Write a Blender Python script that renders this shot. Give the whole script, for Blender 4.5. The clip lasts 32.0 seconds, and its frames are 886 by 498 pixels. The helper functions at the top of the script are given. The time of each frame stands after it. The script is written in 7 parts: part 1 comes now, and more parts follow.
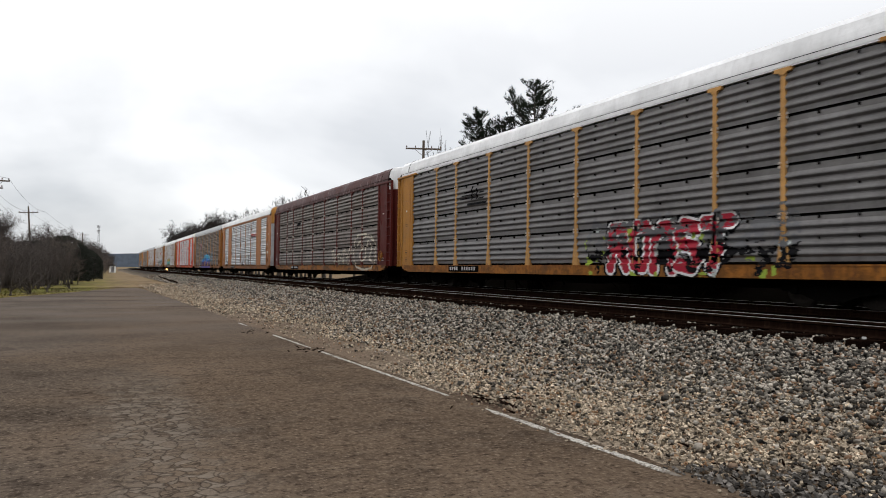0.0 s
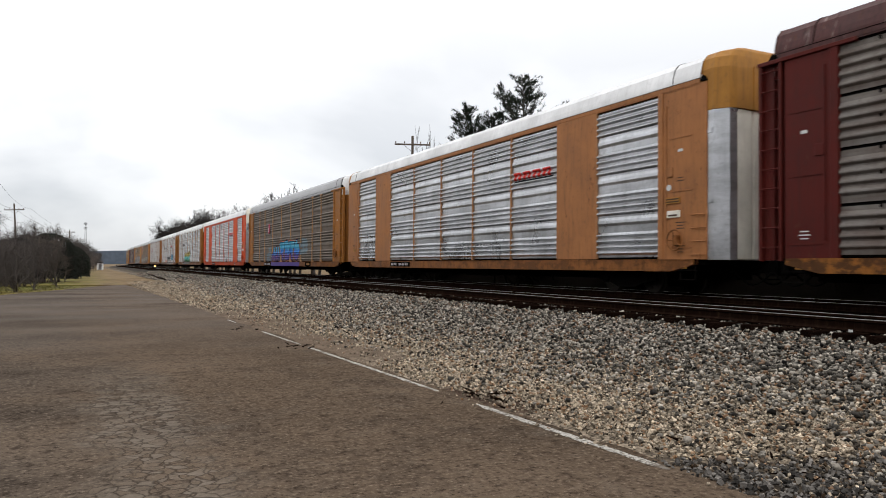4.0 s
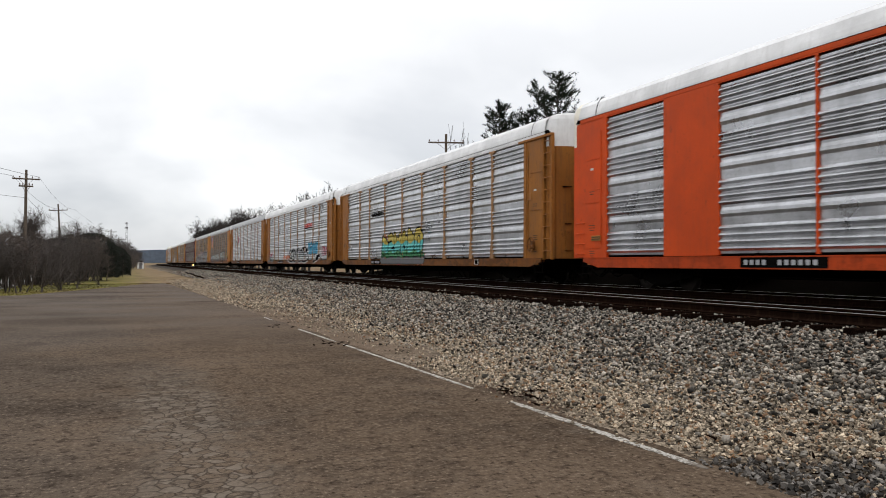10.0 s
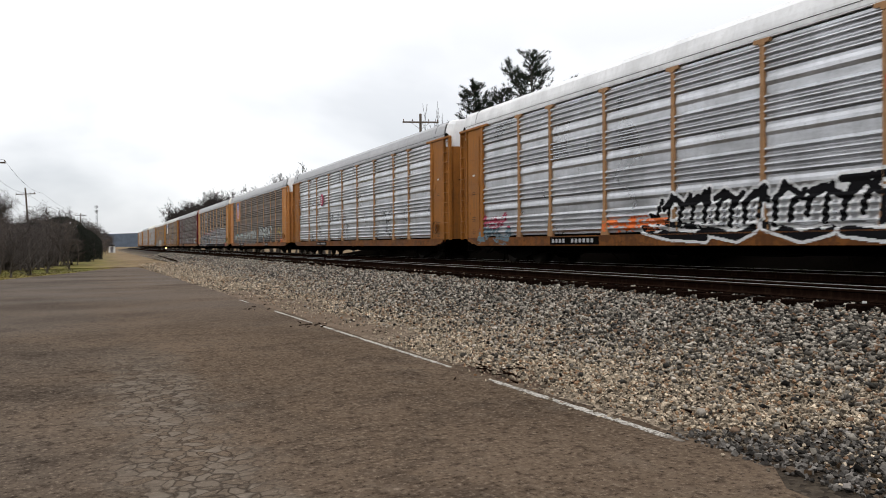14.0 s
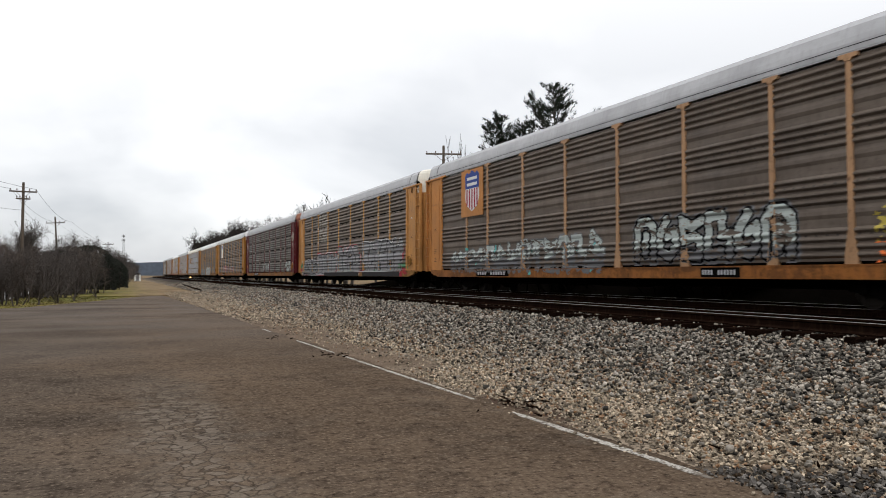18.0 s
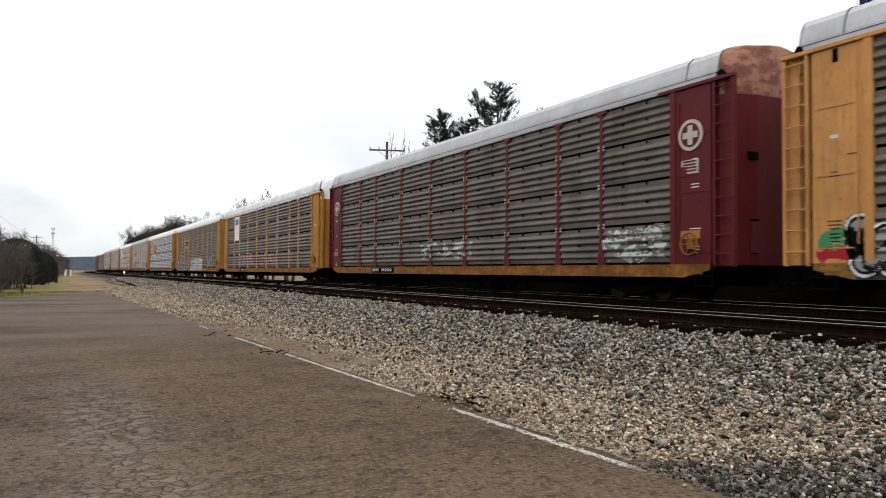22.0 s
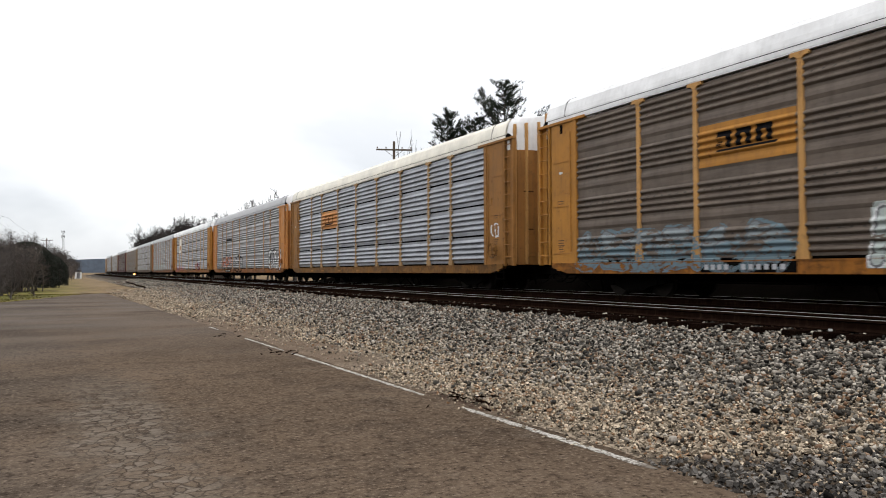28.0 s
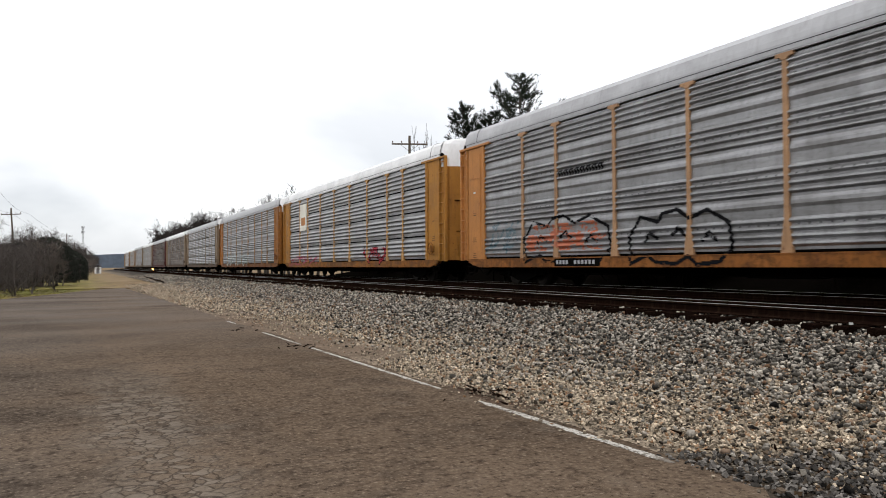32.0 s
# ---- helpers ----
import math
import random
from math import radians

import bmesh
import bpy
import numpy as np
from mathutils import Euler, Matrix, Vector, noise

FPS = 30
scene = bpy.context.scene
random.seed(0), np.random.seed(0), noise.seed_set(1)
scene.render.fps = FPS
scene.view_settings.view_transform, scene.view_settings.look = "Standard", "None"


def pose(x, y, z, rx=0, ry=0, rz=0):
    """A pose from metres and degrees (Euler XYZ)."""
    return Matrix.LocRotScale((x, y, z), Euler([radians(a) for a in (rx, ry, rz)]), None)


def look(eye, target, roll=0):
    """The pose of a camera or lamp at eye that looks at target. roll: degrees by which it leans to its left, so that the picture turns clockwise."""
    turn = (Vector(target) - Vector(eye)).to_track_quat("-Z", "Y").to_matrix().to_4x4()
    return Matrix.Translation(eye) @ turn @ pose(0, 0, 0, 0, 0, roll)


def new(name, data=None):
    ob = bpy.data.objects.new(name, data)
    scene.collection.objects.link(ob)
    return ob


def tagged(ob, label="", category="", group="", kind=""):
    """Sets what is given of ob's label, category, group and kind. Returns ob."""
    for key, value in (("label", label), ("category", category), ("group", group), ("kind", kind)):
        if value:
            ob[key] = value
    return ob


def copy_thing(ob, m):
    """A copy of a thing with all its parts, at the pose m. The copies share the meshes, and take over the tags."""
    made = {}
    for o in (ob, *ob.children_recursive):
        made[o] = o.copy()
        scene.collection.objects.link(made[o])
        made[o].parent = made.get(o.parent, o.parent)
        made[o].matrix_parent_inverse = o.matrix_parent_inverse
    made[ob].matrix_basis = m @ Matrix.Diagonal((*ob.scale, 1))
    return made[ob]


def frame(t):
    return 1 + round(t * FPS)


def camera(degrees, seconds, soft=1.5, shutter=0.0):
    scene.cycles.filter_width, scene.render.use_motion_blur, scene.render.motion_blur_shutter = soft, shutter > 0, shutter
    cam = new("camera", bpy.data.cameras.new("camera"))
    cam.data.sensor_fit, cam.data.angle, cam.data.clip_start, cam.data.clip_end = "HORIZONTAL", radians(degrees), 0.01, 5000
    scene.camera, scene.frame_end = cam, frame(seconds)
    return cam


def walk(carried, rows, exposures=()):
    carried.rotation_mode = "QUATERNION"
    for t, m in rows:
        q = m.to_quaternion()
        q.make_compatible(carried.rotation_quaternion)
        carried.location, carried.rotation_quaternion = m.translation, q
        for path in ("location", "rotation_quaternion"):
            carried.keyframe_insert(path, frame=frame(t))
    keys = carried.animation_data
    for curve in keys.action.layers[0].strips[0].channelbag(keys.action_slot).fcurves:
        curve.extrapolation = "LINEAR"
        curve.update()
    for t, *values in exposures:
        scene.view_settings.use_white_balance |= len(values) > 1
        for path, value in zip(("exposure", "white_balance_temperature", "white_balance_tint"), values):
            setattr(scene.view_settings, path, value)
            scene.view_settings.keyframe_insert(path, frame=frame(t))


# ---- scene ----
# Camera: held by hand at a stand beside the track, 62 degrees wide.
cam = camera(62.0, 32.0, soft=0.95, shutter=0.15)
PATH = [
    (0, pose(0.012, -0.015, 1.509, 91.647, -0.738, -25.126)),
    (0.5, pose(0.011, -0.015, 1.511, 91.414, -0.324, -25.391)),
    (1, pose(0.013, -0.017, 1.512, 91.697, -0.124, -25.346)),
    (1.5, pose(0.011, -0.015, 1.513, 91.621, -0.254, -24.994)),
    (2, pose(0.010, -0.015, 1.514, 91.748, -0.359, -24.864)),
    (2.5, pose(0.011, -0.015, 1.513, 91.493, -0.406, -24.758)),
    (3, pose(0.012, -0.014, 1.513, 91.557, -0.359, -25.530)),
    (3.5, pose(0.013, -0.015, 1.511, 91.383, -0.387, -25.399)),
    (4, pose(0.011, -0.013, 1.509, 91.320, -0.455, -25.937)),
    (4.5, pose(0.007, -0.007, 1.512, 90.287, 0.192, -24.872)),
    (6.5, pose(0.007, -0.011, 1.507, 90.591, -0.029, -24.377)),
    (7, pose(0.008, -0.014, 1.506, 90.882, -0.529, -25.177)),
    (7.5, pose(0.005, -0.013, 1.504, 90.735, -0.323, -24.550)),
    (8, pose(0.004, -0.013, 1.504, 90.702, -0.186, -24.265)),
    (8.5, pose(0.006, -0.013, 1.501, 90.581, -0.244, -23.874)),
    (9, pose(0.005, -0.012, 1.500, 90.605, -0.110, -23.513)),
    (9.5, pose(0.007, -0.011, 1.502, 90.453, -0.087, -23.461)),
    (10, pose(0.012, -0.014, 1.499, 91.155, -0.308, -23.296)),
    (10.5, pose(0.013, -0.014, 1.494, 90.937, -0.368, -24.417)),
    (11, pose(0.013, -0.012, 1.493, 90.258, -0.495, -25.034)),
    (11.5, pose(0.010, -0.009, 1.493, 90.185, -0.354, -25.032)),
    (12, pose(0.011, -0.009, 1.492, 90.320, -0.320, -24.494)),
    (12.5, pose(0.009, -0.008, 1.491, 90.360, -0.144, -24.279)),
    (13, pose(0.009, -0.009, 1.488, 89.897, -0.183, -23.987)),
    (13.5, pose(0.006, -0.003, 1.490, 89.324, -0.234, -24.089)),
    (14, pose(0.001, 0.003, 1.492, 89.611, 0.365, -25.187)),
    (14.5, pose(0.002, 0.002, 1.492, 90.731, 1.422, -24.836)),
    (16.5, pose(-0.015, 0.011, 1.484, 91.172, 1.068, -23.638)),
    (17, pose(-0.016, 0.013, 1.483, 91.565, 0.535, -23.880)),
    (17.5, pose(-0.016, 0.013, 1.485, 92.180, 0.016, -23.851)),
    (18, pose(-0.017, 0.015, 1.485, 92.043, -0.105, -23.497)),
    (18.5, pose(-0.013, 0.015, 1.489, 92.086, -0.076, -24.973)),
    (19, pose(-0.009, 0.016, 1.491, 92.750, -0.731, -27.196)),
    (19.5, pose(-0.002, 0.015, 1.489, 92.574, -0.922, -27.990)),
    (20, pose(-0.002, 0.019, 1.488, 92.373, -0.750, -27.452)),
    (20.5, pose(-0.001, 0.019, 1.487, 91.904, -0.825, -28.145)),
    (21, pose(0.003, 0.017, 1.487, 92.085, -0.487, -28.270)),
    (21.5, pose(0.003, 0.016, 1.485, 92.007, -0.411, -28.455)),
    (22, pose(-0.002, 0.017, 1.484, 91.824, -0.462, -27.950)),
    (22.5, pose(-0.004, 0.016, 1.484, 91.836, -0.539, -27.097)),
    (23, pose(-0.006, 0.014, 1.486, 92.179, -0.581, -26.964)),
    (23.5, pose(-0.007, 0.011, 1.488, 92.027, -0.462, -27.056)),
    (24, pose(-0.011, 0.010, 1.489, 92.083, -0.193, -26.872)),
    (24.5, pose(-0.010, 0.007, 1.489, 92.130, -0.009, -26.639)),
    (26.5, pose(-0.008, 0.008, 1.490, 91.603, 0.006, -27.889)),
    (27, pose(-0.007, 0.008, 1.491, 91.361, -0.216, -28.145)),
    (27.5, pose(-0.009, 0.008, 1.493, 91.194, -0.148, -27.655)),
    (28, pose(-0.008, 0.004, 1.488, 91.729, 0.110, -27.310)),
    (28.5, pose(-0.007, 0.004, 1.487, 91.529, 0.099, -27.123)),
    (29, pose(-0.008, 0.006, 1.487, 91.232, 0.304, -26.964)),
    (29.5, pose(-0.008, 0.004, 1.483, 91.130, -0.051, -26.340)),
    (30, pose(-0.010, 0.005, 1.482, 91.180, -0.119, -26.715)),
    (30.5, pose(-0.011, 0.005, 1.481, 91.118, -0.142, -26.584)),
    (31, pose(-0.012, 0.004, 1.482, 91.200, 0.047, -26.325)),
    (31.5, pose(-0.013, 0.005, 1.483, 91.326, 0.093, -26.314)),
    (32, pose(-0.013, 0.004, 1.484, 91.284, 0.244, -26.080)),
]

walk(cam, PATH, exposures=[(0.0, -0.25), (3.0, -0.18), (7.0, -0.08), (10.0, -0.22), (13.0, -0.10), (17.0, -0.18), (19.5, -0.25), (21.0, 0.0), (24.0, 0.12), (27.0, 0.05), (32.0, 0.0)])

# ---------------------------------------------------------------- world and sun: a bright overcast day
world = bpy.data.worlds.new("overcast_sky")
scene.world = world
world.use_nodes = True
wt = world.node_tree
for n in list(wt.nodes):
    wt.nodes.remove(n)


def wnode(kind, **kw):
    n = wt.nodes.new(kind)
    for k, v in kw.items():
        n.inputs[k].default_value = v
    return n


w_out = wnode("ShaderNodeOutputWorld")
w_bg = wnode("ShaderNodeBackground", Strength=1.0)
w_bg2 = wnode("ShaderNodeBackground", Strength=0.012)
w_add = wnode("ShaderNodeAddShader")
w_sky = wnode("ShaderNodeTexSky")
w_sky.sky_type = "NISHITA"
w_sky.sun_disc = False
w_sky.sun_elevation = radians(38)
w_sky.sun_rotation = radians(200)
w_tc = wnode("ShaderNodeTexCoord")
w_map = wnode("ShaderNodeMapping", Scale=(1.6, 1.6, 3.6), Location=(0.35, 0.1, 0.2))
w_noise = wnode("ShaderNodeTexNoise", Scale=1.35, Detail=5.0, Roughness=0.5, Distortion=0.25)
w_ramp = wnode("ShaderNodeValToRGB")
w_ramp.color_ramp.elements[0].position = 0.34
w_ramp.color_ramp.elements[0].color = (0.58, 0.605, 0.65, 1)
w_ramp.color_ramp.elements[1].position = 0.62
w_ramp.color_ramp.elements[1].color = (1.26, 1.26, 1.27, 1)
w_sep = wnode("ShaderNodeSeparateXYZ")
w_hor = wnode("ShaderNodeMapRange")
w_hor.inputs["From Min"].default_value = 0.02
w_hor.inputs["From Max"].default_value = 0.45
w_mix = wnode("ShaderNodeMix")
w_mix.data_type = "RGBA"
w_mix.inputs[7].default_value = (1.32, 1.32, 1.33, 1)
wt.links.new(w_tc.outputs["Generated"], w_map.inputs["Vector"])
wt.links.new(w_map.outputs[0], w_noise.inputs["Vector"])
wt.links.new(w_noise.outputs["Fac"], w_ramp.inputs["Fac"])
wt.links.new(w_tc.outputs["Generated"], w_sep.inputs[0])
wt.links.new(w_sep.outputs["Z"], w_hor.inputs["Value"])
wt.links.new(w_hor.outputs[0], w_mix.inputs[0])
wt.links.new(w_ramp.outputs["Color"], w_mix.inputs[6])
w_top = wnode("ShaderNodeMapRange")
w_top.inputs["From Min"].default_value = 0.34
w_top.inputs["From Max"].default_value = 0.92
w_zen = wnode("ShaderNodeMix")
w_zen.data_type = "RGBA"
w_zen.inputs[7].default_value = (1.95, 1.97, 2.02, 1)
wt.links.new(w_sep.outputs["Z"], w_top.inputs["Value"])
wt.links.new(w_top.outputs[0], w_zen.inputs[0])
wt.links.new(w_mix.outputs[2], w_zen.inputs[6])
wt.links.new(w_zen.outputs[2], w_bg.inputs["Color"])
wt.links.new(w_sky.outputs[0], w_bg2.inputs["Color"])
wt.links.new(w_bg.outputs[0], w_add.inputs[0])
wt.links.new(w_bg2.outputs[0], w_add.inputs[1])
wt.links.new(w_add.outputs[0], w_out.inputs["Surface"])

sun_data = bpy.data.lights.new("sun", "SUN")
sun_data.energy, sun_data.angle, sun_data.color = 0.5, radians(25), (1.0, 0.97, 0.93)
sun = new("sun", sun_data)
sun.matrix_world = look((0, 0, 60), (22, 30, 0))

# ---------------------------------------------------------------- materials


class Nodes:
    """A node material under construction."""

    def __init__(self, name):
        self.m = bpy.data.materials.new(name)
        self.m.use_nodes = True
        self.t = self.m.node_tree
        self.b = self.t.nodes["Principled BSDF"]

    def node(self, kind, links=None, **kw):
        n = self.t.nodes.new(kind)
        for k, v in kw.items():
            n.inputs[k].default_value = v
        for k, v in (links or {}).items():
            self.t.links.new(v, n.inputs[k])
        return n

    def link(self, a, b):
        self.t.links.new(a, b)

    def coords(self, scale=(1, 1, 1), shift=True):
        tc = self.node("ShaderNodeTexCoord")
        v = tc.outputs["Object"]
        if shift:
            info = self.node("ShaderNodeObjectInfo")
            mul = self.node("ShaderNodeMath", {0: info.outputs["Random"]})
            mul.operation = "MULTIPLY"
            mul.inputs[1].default_value = 37.0
            add = self.node("ShaderNodeVectorMath", {0: v, 1: mul.outputs[0]})
            v = add.outputs[0]
        mp = self.node("ShaderNodeMapping", {"Vector": v}, Scale=scale)
        return mp.outputs[0]

    def noise(self, vec, scale, detail=4.0, rough=0.55):
        return self.node("ShaderNodeTexNoise", {"Vector": vec}, Scale=scale, Detail=detail, Roughness=rough).outputs["Fac"]

    def span(self, v, a, b, lo=0.0, hi=1.0):
        n = self.node("ShaderNodeMapRange", {"Value": v})
        for k, x in zip(("From Min", "From Max", "To Min", "To Max"), (a, b, lo, hi)):
            n.inputs[k].default_value = x
        return n.outputs[0]

    def mix(self, f, a, b, mode="MIX"):
        n = self.node("ShaderNodeMix")
        n.data_type = "RGBA"
        n.blend_type = mode
        for i, v in ((0, f), (6, a), (7, b)):
            if hasattr(v, "links"):
                self.link(v, n.inputs[i])
            elif i == 0:
                n.inputs[0].default_value = v
            else:
                n.inputs[i].default_value = (*v, 1) if len(v) == 3 else v
        return n.outputs[2]

    def bump(self, h, strength, dist):
        n = self.node("ShaderNodeBump", {"Height": h}, Strength=strength, Distance=dist)
        self.link(n.outputs[0], self.b.inputs["Normal"])

    def calc(self, op, a, b=0.0):
        n = self.node("ShaderNodeMath")
        n.operation = op
        for i, v in ((0, a), (1, b)):
            if hasattr(v, "links"):
                self.link(v, n.inputs[i])
            else:
                n.inputs[i].default_value = v
        return n.outputs[0]

    def done(self, color, rough, metal=0.0, gloss=0.25):
        self.b.inputs["Specular IOR Level"].default_value = gloss
        for k, v in (("Base Color", color), ("Roughness", rough), ("Metallic", metal)):
            if hasattr(v, "links"):
                self.link(v, self.b.inputs[k])
            else:
                self.b.inputs[k].default_value = (*v, 1) if k == "Base Color" else v
        return self.m


def shade(c, k):
    return tuple(min(1.0, x * k) for x in c)


def weathered(name, base, dirt=(0.075, 0.048, 0.030), amount=0.5, rough=0.55, metal=0.0, streak=1.0, rust=0.0, bump=0.25, cake=0.0, chips=None):
    """Painted or bare metal with patches, vertical run-off streaks, fine grain and some rust."""
    k = Nodes(name)
    v = k.coords()
    patch = k.noise(v, 0.9, 6)
    col = k.mix(k.span(patch, 0.35, 0.7), shade(base, 0.82), shade(base, 1.12))
    run = k.noise(k.coords((5, 5, 0.45)), 2.2, 5, 0.6)
    col = k.mix(k.span(run, 0.5, 0.78, 0, amount * streak), col, dirt)
    spot = k.noise(v, 6.5, 6, 0.65)
    col = k.mix(k.span(spot, 0.55, 0.8, 0, amount), col, dirt)
    if cake > 0:
        col = k.mix(k.span(k.noise(k.coords((1.2, 1.2, 2.0)), 1.5, 7, 0.66), 0.47, 0.55, 0, cake), col, dirt)
    if rust > 0:
        r = k.noise(k.coords((2, 2, 1.2)), 2.6, 7, 0.7)
        col = k.mix(k.span(r, 0.64 - rust * 0.2, 0.72, 0, 0.85), col, (0.085, 0.032, 0.016))
    if chips:
        col = k.mix(k.span(k.noise(k.coords((1.5, 2.2, 0.5)), 1.6, 4, 0.55), 0.58, 0.64, 0, 0.75), col, chips)
    fine = k.noise(v, 70, 3)
    col = k.mix(k.span(fine, 0.3, 0.7, 0, 0.16), col, shade(base, 0.55))
    k.bump(k.noise(v, 26, 4), bump, 0.01)
    return k.done(col, k.span(patch, 0.3, 0.7, rough - 0.1, rough + 0.15), metal, 0.0 if max(base) < 0.06 else 0.15)


def plain(name, base, rough=0.6, metal=0.0, var=0.2, scale=8.0, bump=0.2, dist=0.01):
    k = Nodes(name)
    v = k.coords()
    n1, n2 = k.noise(v, scale, 5), k.noise(v, scale * 9, 3)
    col = k.mix(n1, shade(base, 1 - var), shade(base, 1 + var))
    col = k.mix(k.span(n2, 0.35, 0.65, 0, 0.5), col, shade(base, 1 - var * 1.5))
    k.bump(n2, bump, dist)
    return k.done(col, rough, metal, 0.0 if max(base) < 0.07 else 0.2)


def galvanised(name, base, dirt, amount, rough=0.42, metal=0.6, holes=False, stain=0.3):
    """Corrugated steel sheet: zinc bloom, horizontal tide marks and grime."""
    k = Nodes(name)
    v = k.coords()
    patch = k.noise(v, 0.7, 6)
    col = k.mix(k.span(patch, 0.3, 0.7), shade(base, 0.78), shade(base, 1.15))
    col = k.mix(k.span(k.noise(k.coords((1, 0.8, 0.6)), 0.8, 6, 0.62), 0.50, 0.66, 0, stain), col, shade(dirt, 0.75))
    smear = k.noise(k.coords((1, 0.3, 2.4)), 2.0, 4, 0.55)
    col = k.mix(k.span(smear, 0.42, 0.72, 0, amount), col, dirt)
    run = k.noise(k.coords((2.5, 2.5, 0.35)), 1.6, 3, 0.5)
    col = k.mix(k.span(run, 0.48, 0.75, 0, amount * 0.5), col, shade(dirt, 0.8))
    blotch = k.noise(v, 9, 5, 0.7)
    col = k.mix(k.span(blotch, 0.52, 0.75, 0, amount * 0.8), col, shade(dirt, 0.7))
    fine = k.noise(v, 55, 3)
    col = k.mix(k.span(fine, 0.35, 0.7, 0, 0.25), col, shade(base, 0.6))
    if holes:
        # rows of small ventilation holes along the flat bands
        tc = k.node("ShaderNodeTexCoord")
        sep = k.node("ShaderNodeSeparateXYZ", {0: tc.outputs["Object"]})
        fy = k.calc("FRACT", k.calc("DIVIDE", k.calc("ADD", sep.outputs["Y"], 26.0), 0.26))
        fz = k.calc("FRACT", k.calc("DIVIDE", k.calc("SUBTRACT", sep.outputs["Z"], 0.97), 1.075))
        dy = k.calc("MULTIPLY", k.calc("SUBTRACT", fy, 0.5), 0.26)
        dz = k.calc("MULTIPLY", k.calc("SUBTRACT", fz, 0.54), 1.075)
        d2 = k.calc("ADD", k.calc("MULTIPLY", dy, dy), k.calc("MULTIPLY", dz, dz))
        col = k.mix(k.span(d2, 0.0004, 0.0007, 0.85, 0.0), col, (0.012, 0.011, 0.010))
    k.bump(k.noise(v, 30, 4), 0.2, 0.008)
    return k.done(col, k.span(patch, 0.3, 0.7, rough - 0.1, rough + 0.15), metal, 0.4)


def asphalt_material():
    """Old asphalt: open grain, grit from the railway side, alligator cracking in a wheel path, paler grey streaks
    farther off.
    """
    k = Nodes("worn_asphalt")
    tc = k.node("ShaderNodeTexCoord")
    v = tc.outputs["Object"]
    sep = k.node("ShaderNodeSeparateXYZ", {0: v})
    big = k.noise(v, 0.25, 5)
    side = k.span(k.calc("ADD", sep.outputs["X"], k.span(k.noise(v, 0.5, 5), 0.3, 0.7, -1.6, 1.6)), -1.4, 1.4)
    old = k.mix(k.span(big, 0.35, 0.65), (0.066, 0.051, 0.039), (0.104, 0.082, 0.064))
    grimy = k.mix(k.span(big, 0.35, 0.65), (0.076, 0.054, 0.037), (0.116, 0.084, 0.059))
    col = k.mix(side, old, grimy)
    # dark damp stains and paler dusty patches with soft edges
    close = k.span(sep.outputs["Y"], 10.0, 20.0, 1.0, 0.3)
    col = k.mix(k.calc("MULTIPLY", close, k.span(k.noise(v, 0.8, 7, 0.68), 0.50, 0.62, 0, 0.5)), col, (0.030, 0.023, 0.018))
    col = k.mix(k.span(k.noise(v, 1.7, 6, 0.6), 0.56, 0.72, 0, 0.45), col, (0.115, 0.092, 0.072))
    # farther off, pale streaks lie across the lot
    mp = k.node("ShaderNodeMapping", {"Vector": v}, Scale=(0.30, 0.75, 1.0))
    streak = k.noise(mp.outputs[0], 0.55, 5, 0.55)
    away = k.span(sep.outputs["Y"], 11.0, 26.0)
    col = k.mix(k.calc("MULTIPLY", away, k.span(streak, 0.38, 0.66, 0.15, 0.75)), col, (0.122, 0.108, 0.098))
    col = k.mix(k.calc("MULTIPLY", away, k.span(streak, 0.46, 0.34, 0, 0.45)), col, (0.040, 0.034, 0.030))
    # open grain: pale chippings and dark pits
    clump = k.noise(v, 8, 4, 0.65)
    col = k.mix(k.span(clump, 0.52, 0.68, 0, 0.30), col, (0.140, 0.110, 0.084))
    col = k.mix(k.calc("MULTIPLY", close, k.span(clump, 0.47, 0.34, 0, 0.60)), col, (0.018, 0.013, 0.010))
    grit = k.noise(v, 24, 4, 0.7)
    col = k.mix(k.span(grit, 0.55, 0.67, 0, 0.55), col, (0.240, 0.190, 0.145))
    col = k.mix(k.span(grit, 0.45, 0.35, 0, 0.75), col, (0.012, 0.009, 0.007))
    # alligator cracking
    warp = k.node("ShaderNodeTexNoise", {"Vector": v}, Scale=4.0)
    sc = k.node("ShaderNodeVectorMath", {0: warp.outputs["Color"]})
    sc.operation = "SCALE"
    sc.inputs["Scale"].default_value = 0.20
    add = k.node("ShaderNodeVectorMath", {0: v, 1: sc.outputs[0]})
    crack = k.node("ShaderNodeTexVoronoi", {"Vector": add.outputs[0]}, Scale=9.0)
    crack.feature = "DISTANCE_TO_EDGE"
    cells = k.node("ShaderNodeTexVoronoi", {"Vector": add.outputs[0]}, Scale=9.0)
    tone = k.node("ShaderNodeSeparateColor", {0: cells.outputs["Color"]})
    line = k.span(crack.outputs["Distance"], 0.02, 0.09, 1.0, 0.0)
    wob = k.span(k.noise(v, 0.9, 4), 0.3, 0.7, -0.3, 0.3)
    lane = k.calc("ABSOLUTE", k.calc("SUBTRACT", k.calc("ADD", sep.outputs["X"], wob), 0.55))
    area = k.calc("MULTIPLY", k.span(lane, 0.62, 0.22), k.span(sep.outputs["Y"], 12.5, 8.5))
    lone = k.span(k.noise(v, 0.5, 5, 0.6), 0.70, 0.78, 0, 0.4)
    area = k.calc("MAXIMUM", area, lone)
    col = k.mix(k.calc("MULTIPLY", area, k.span(tone.outputs[0], 0.1, 0.9, 0.1, 0.60)), col, (0.185, 0.156, 0.126))
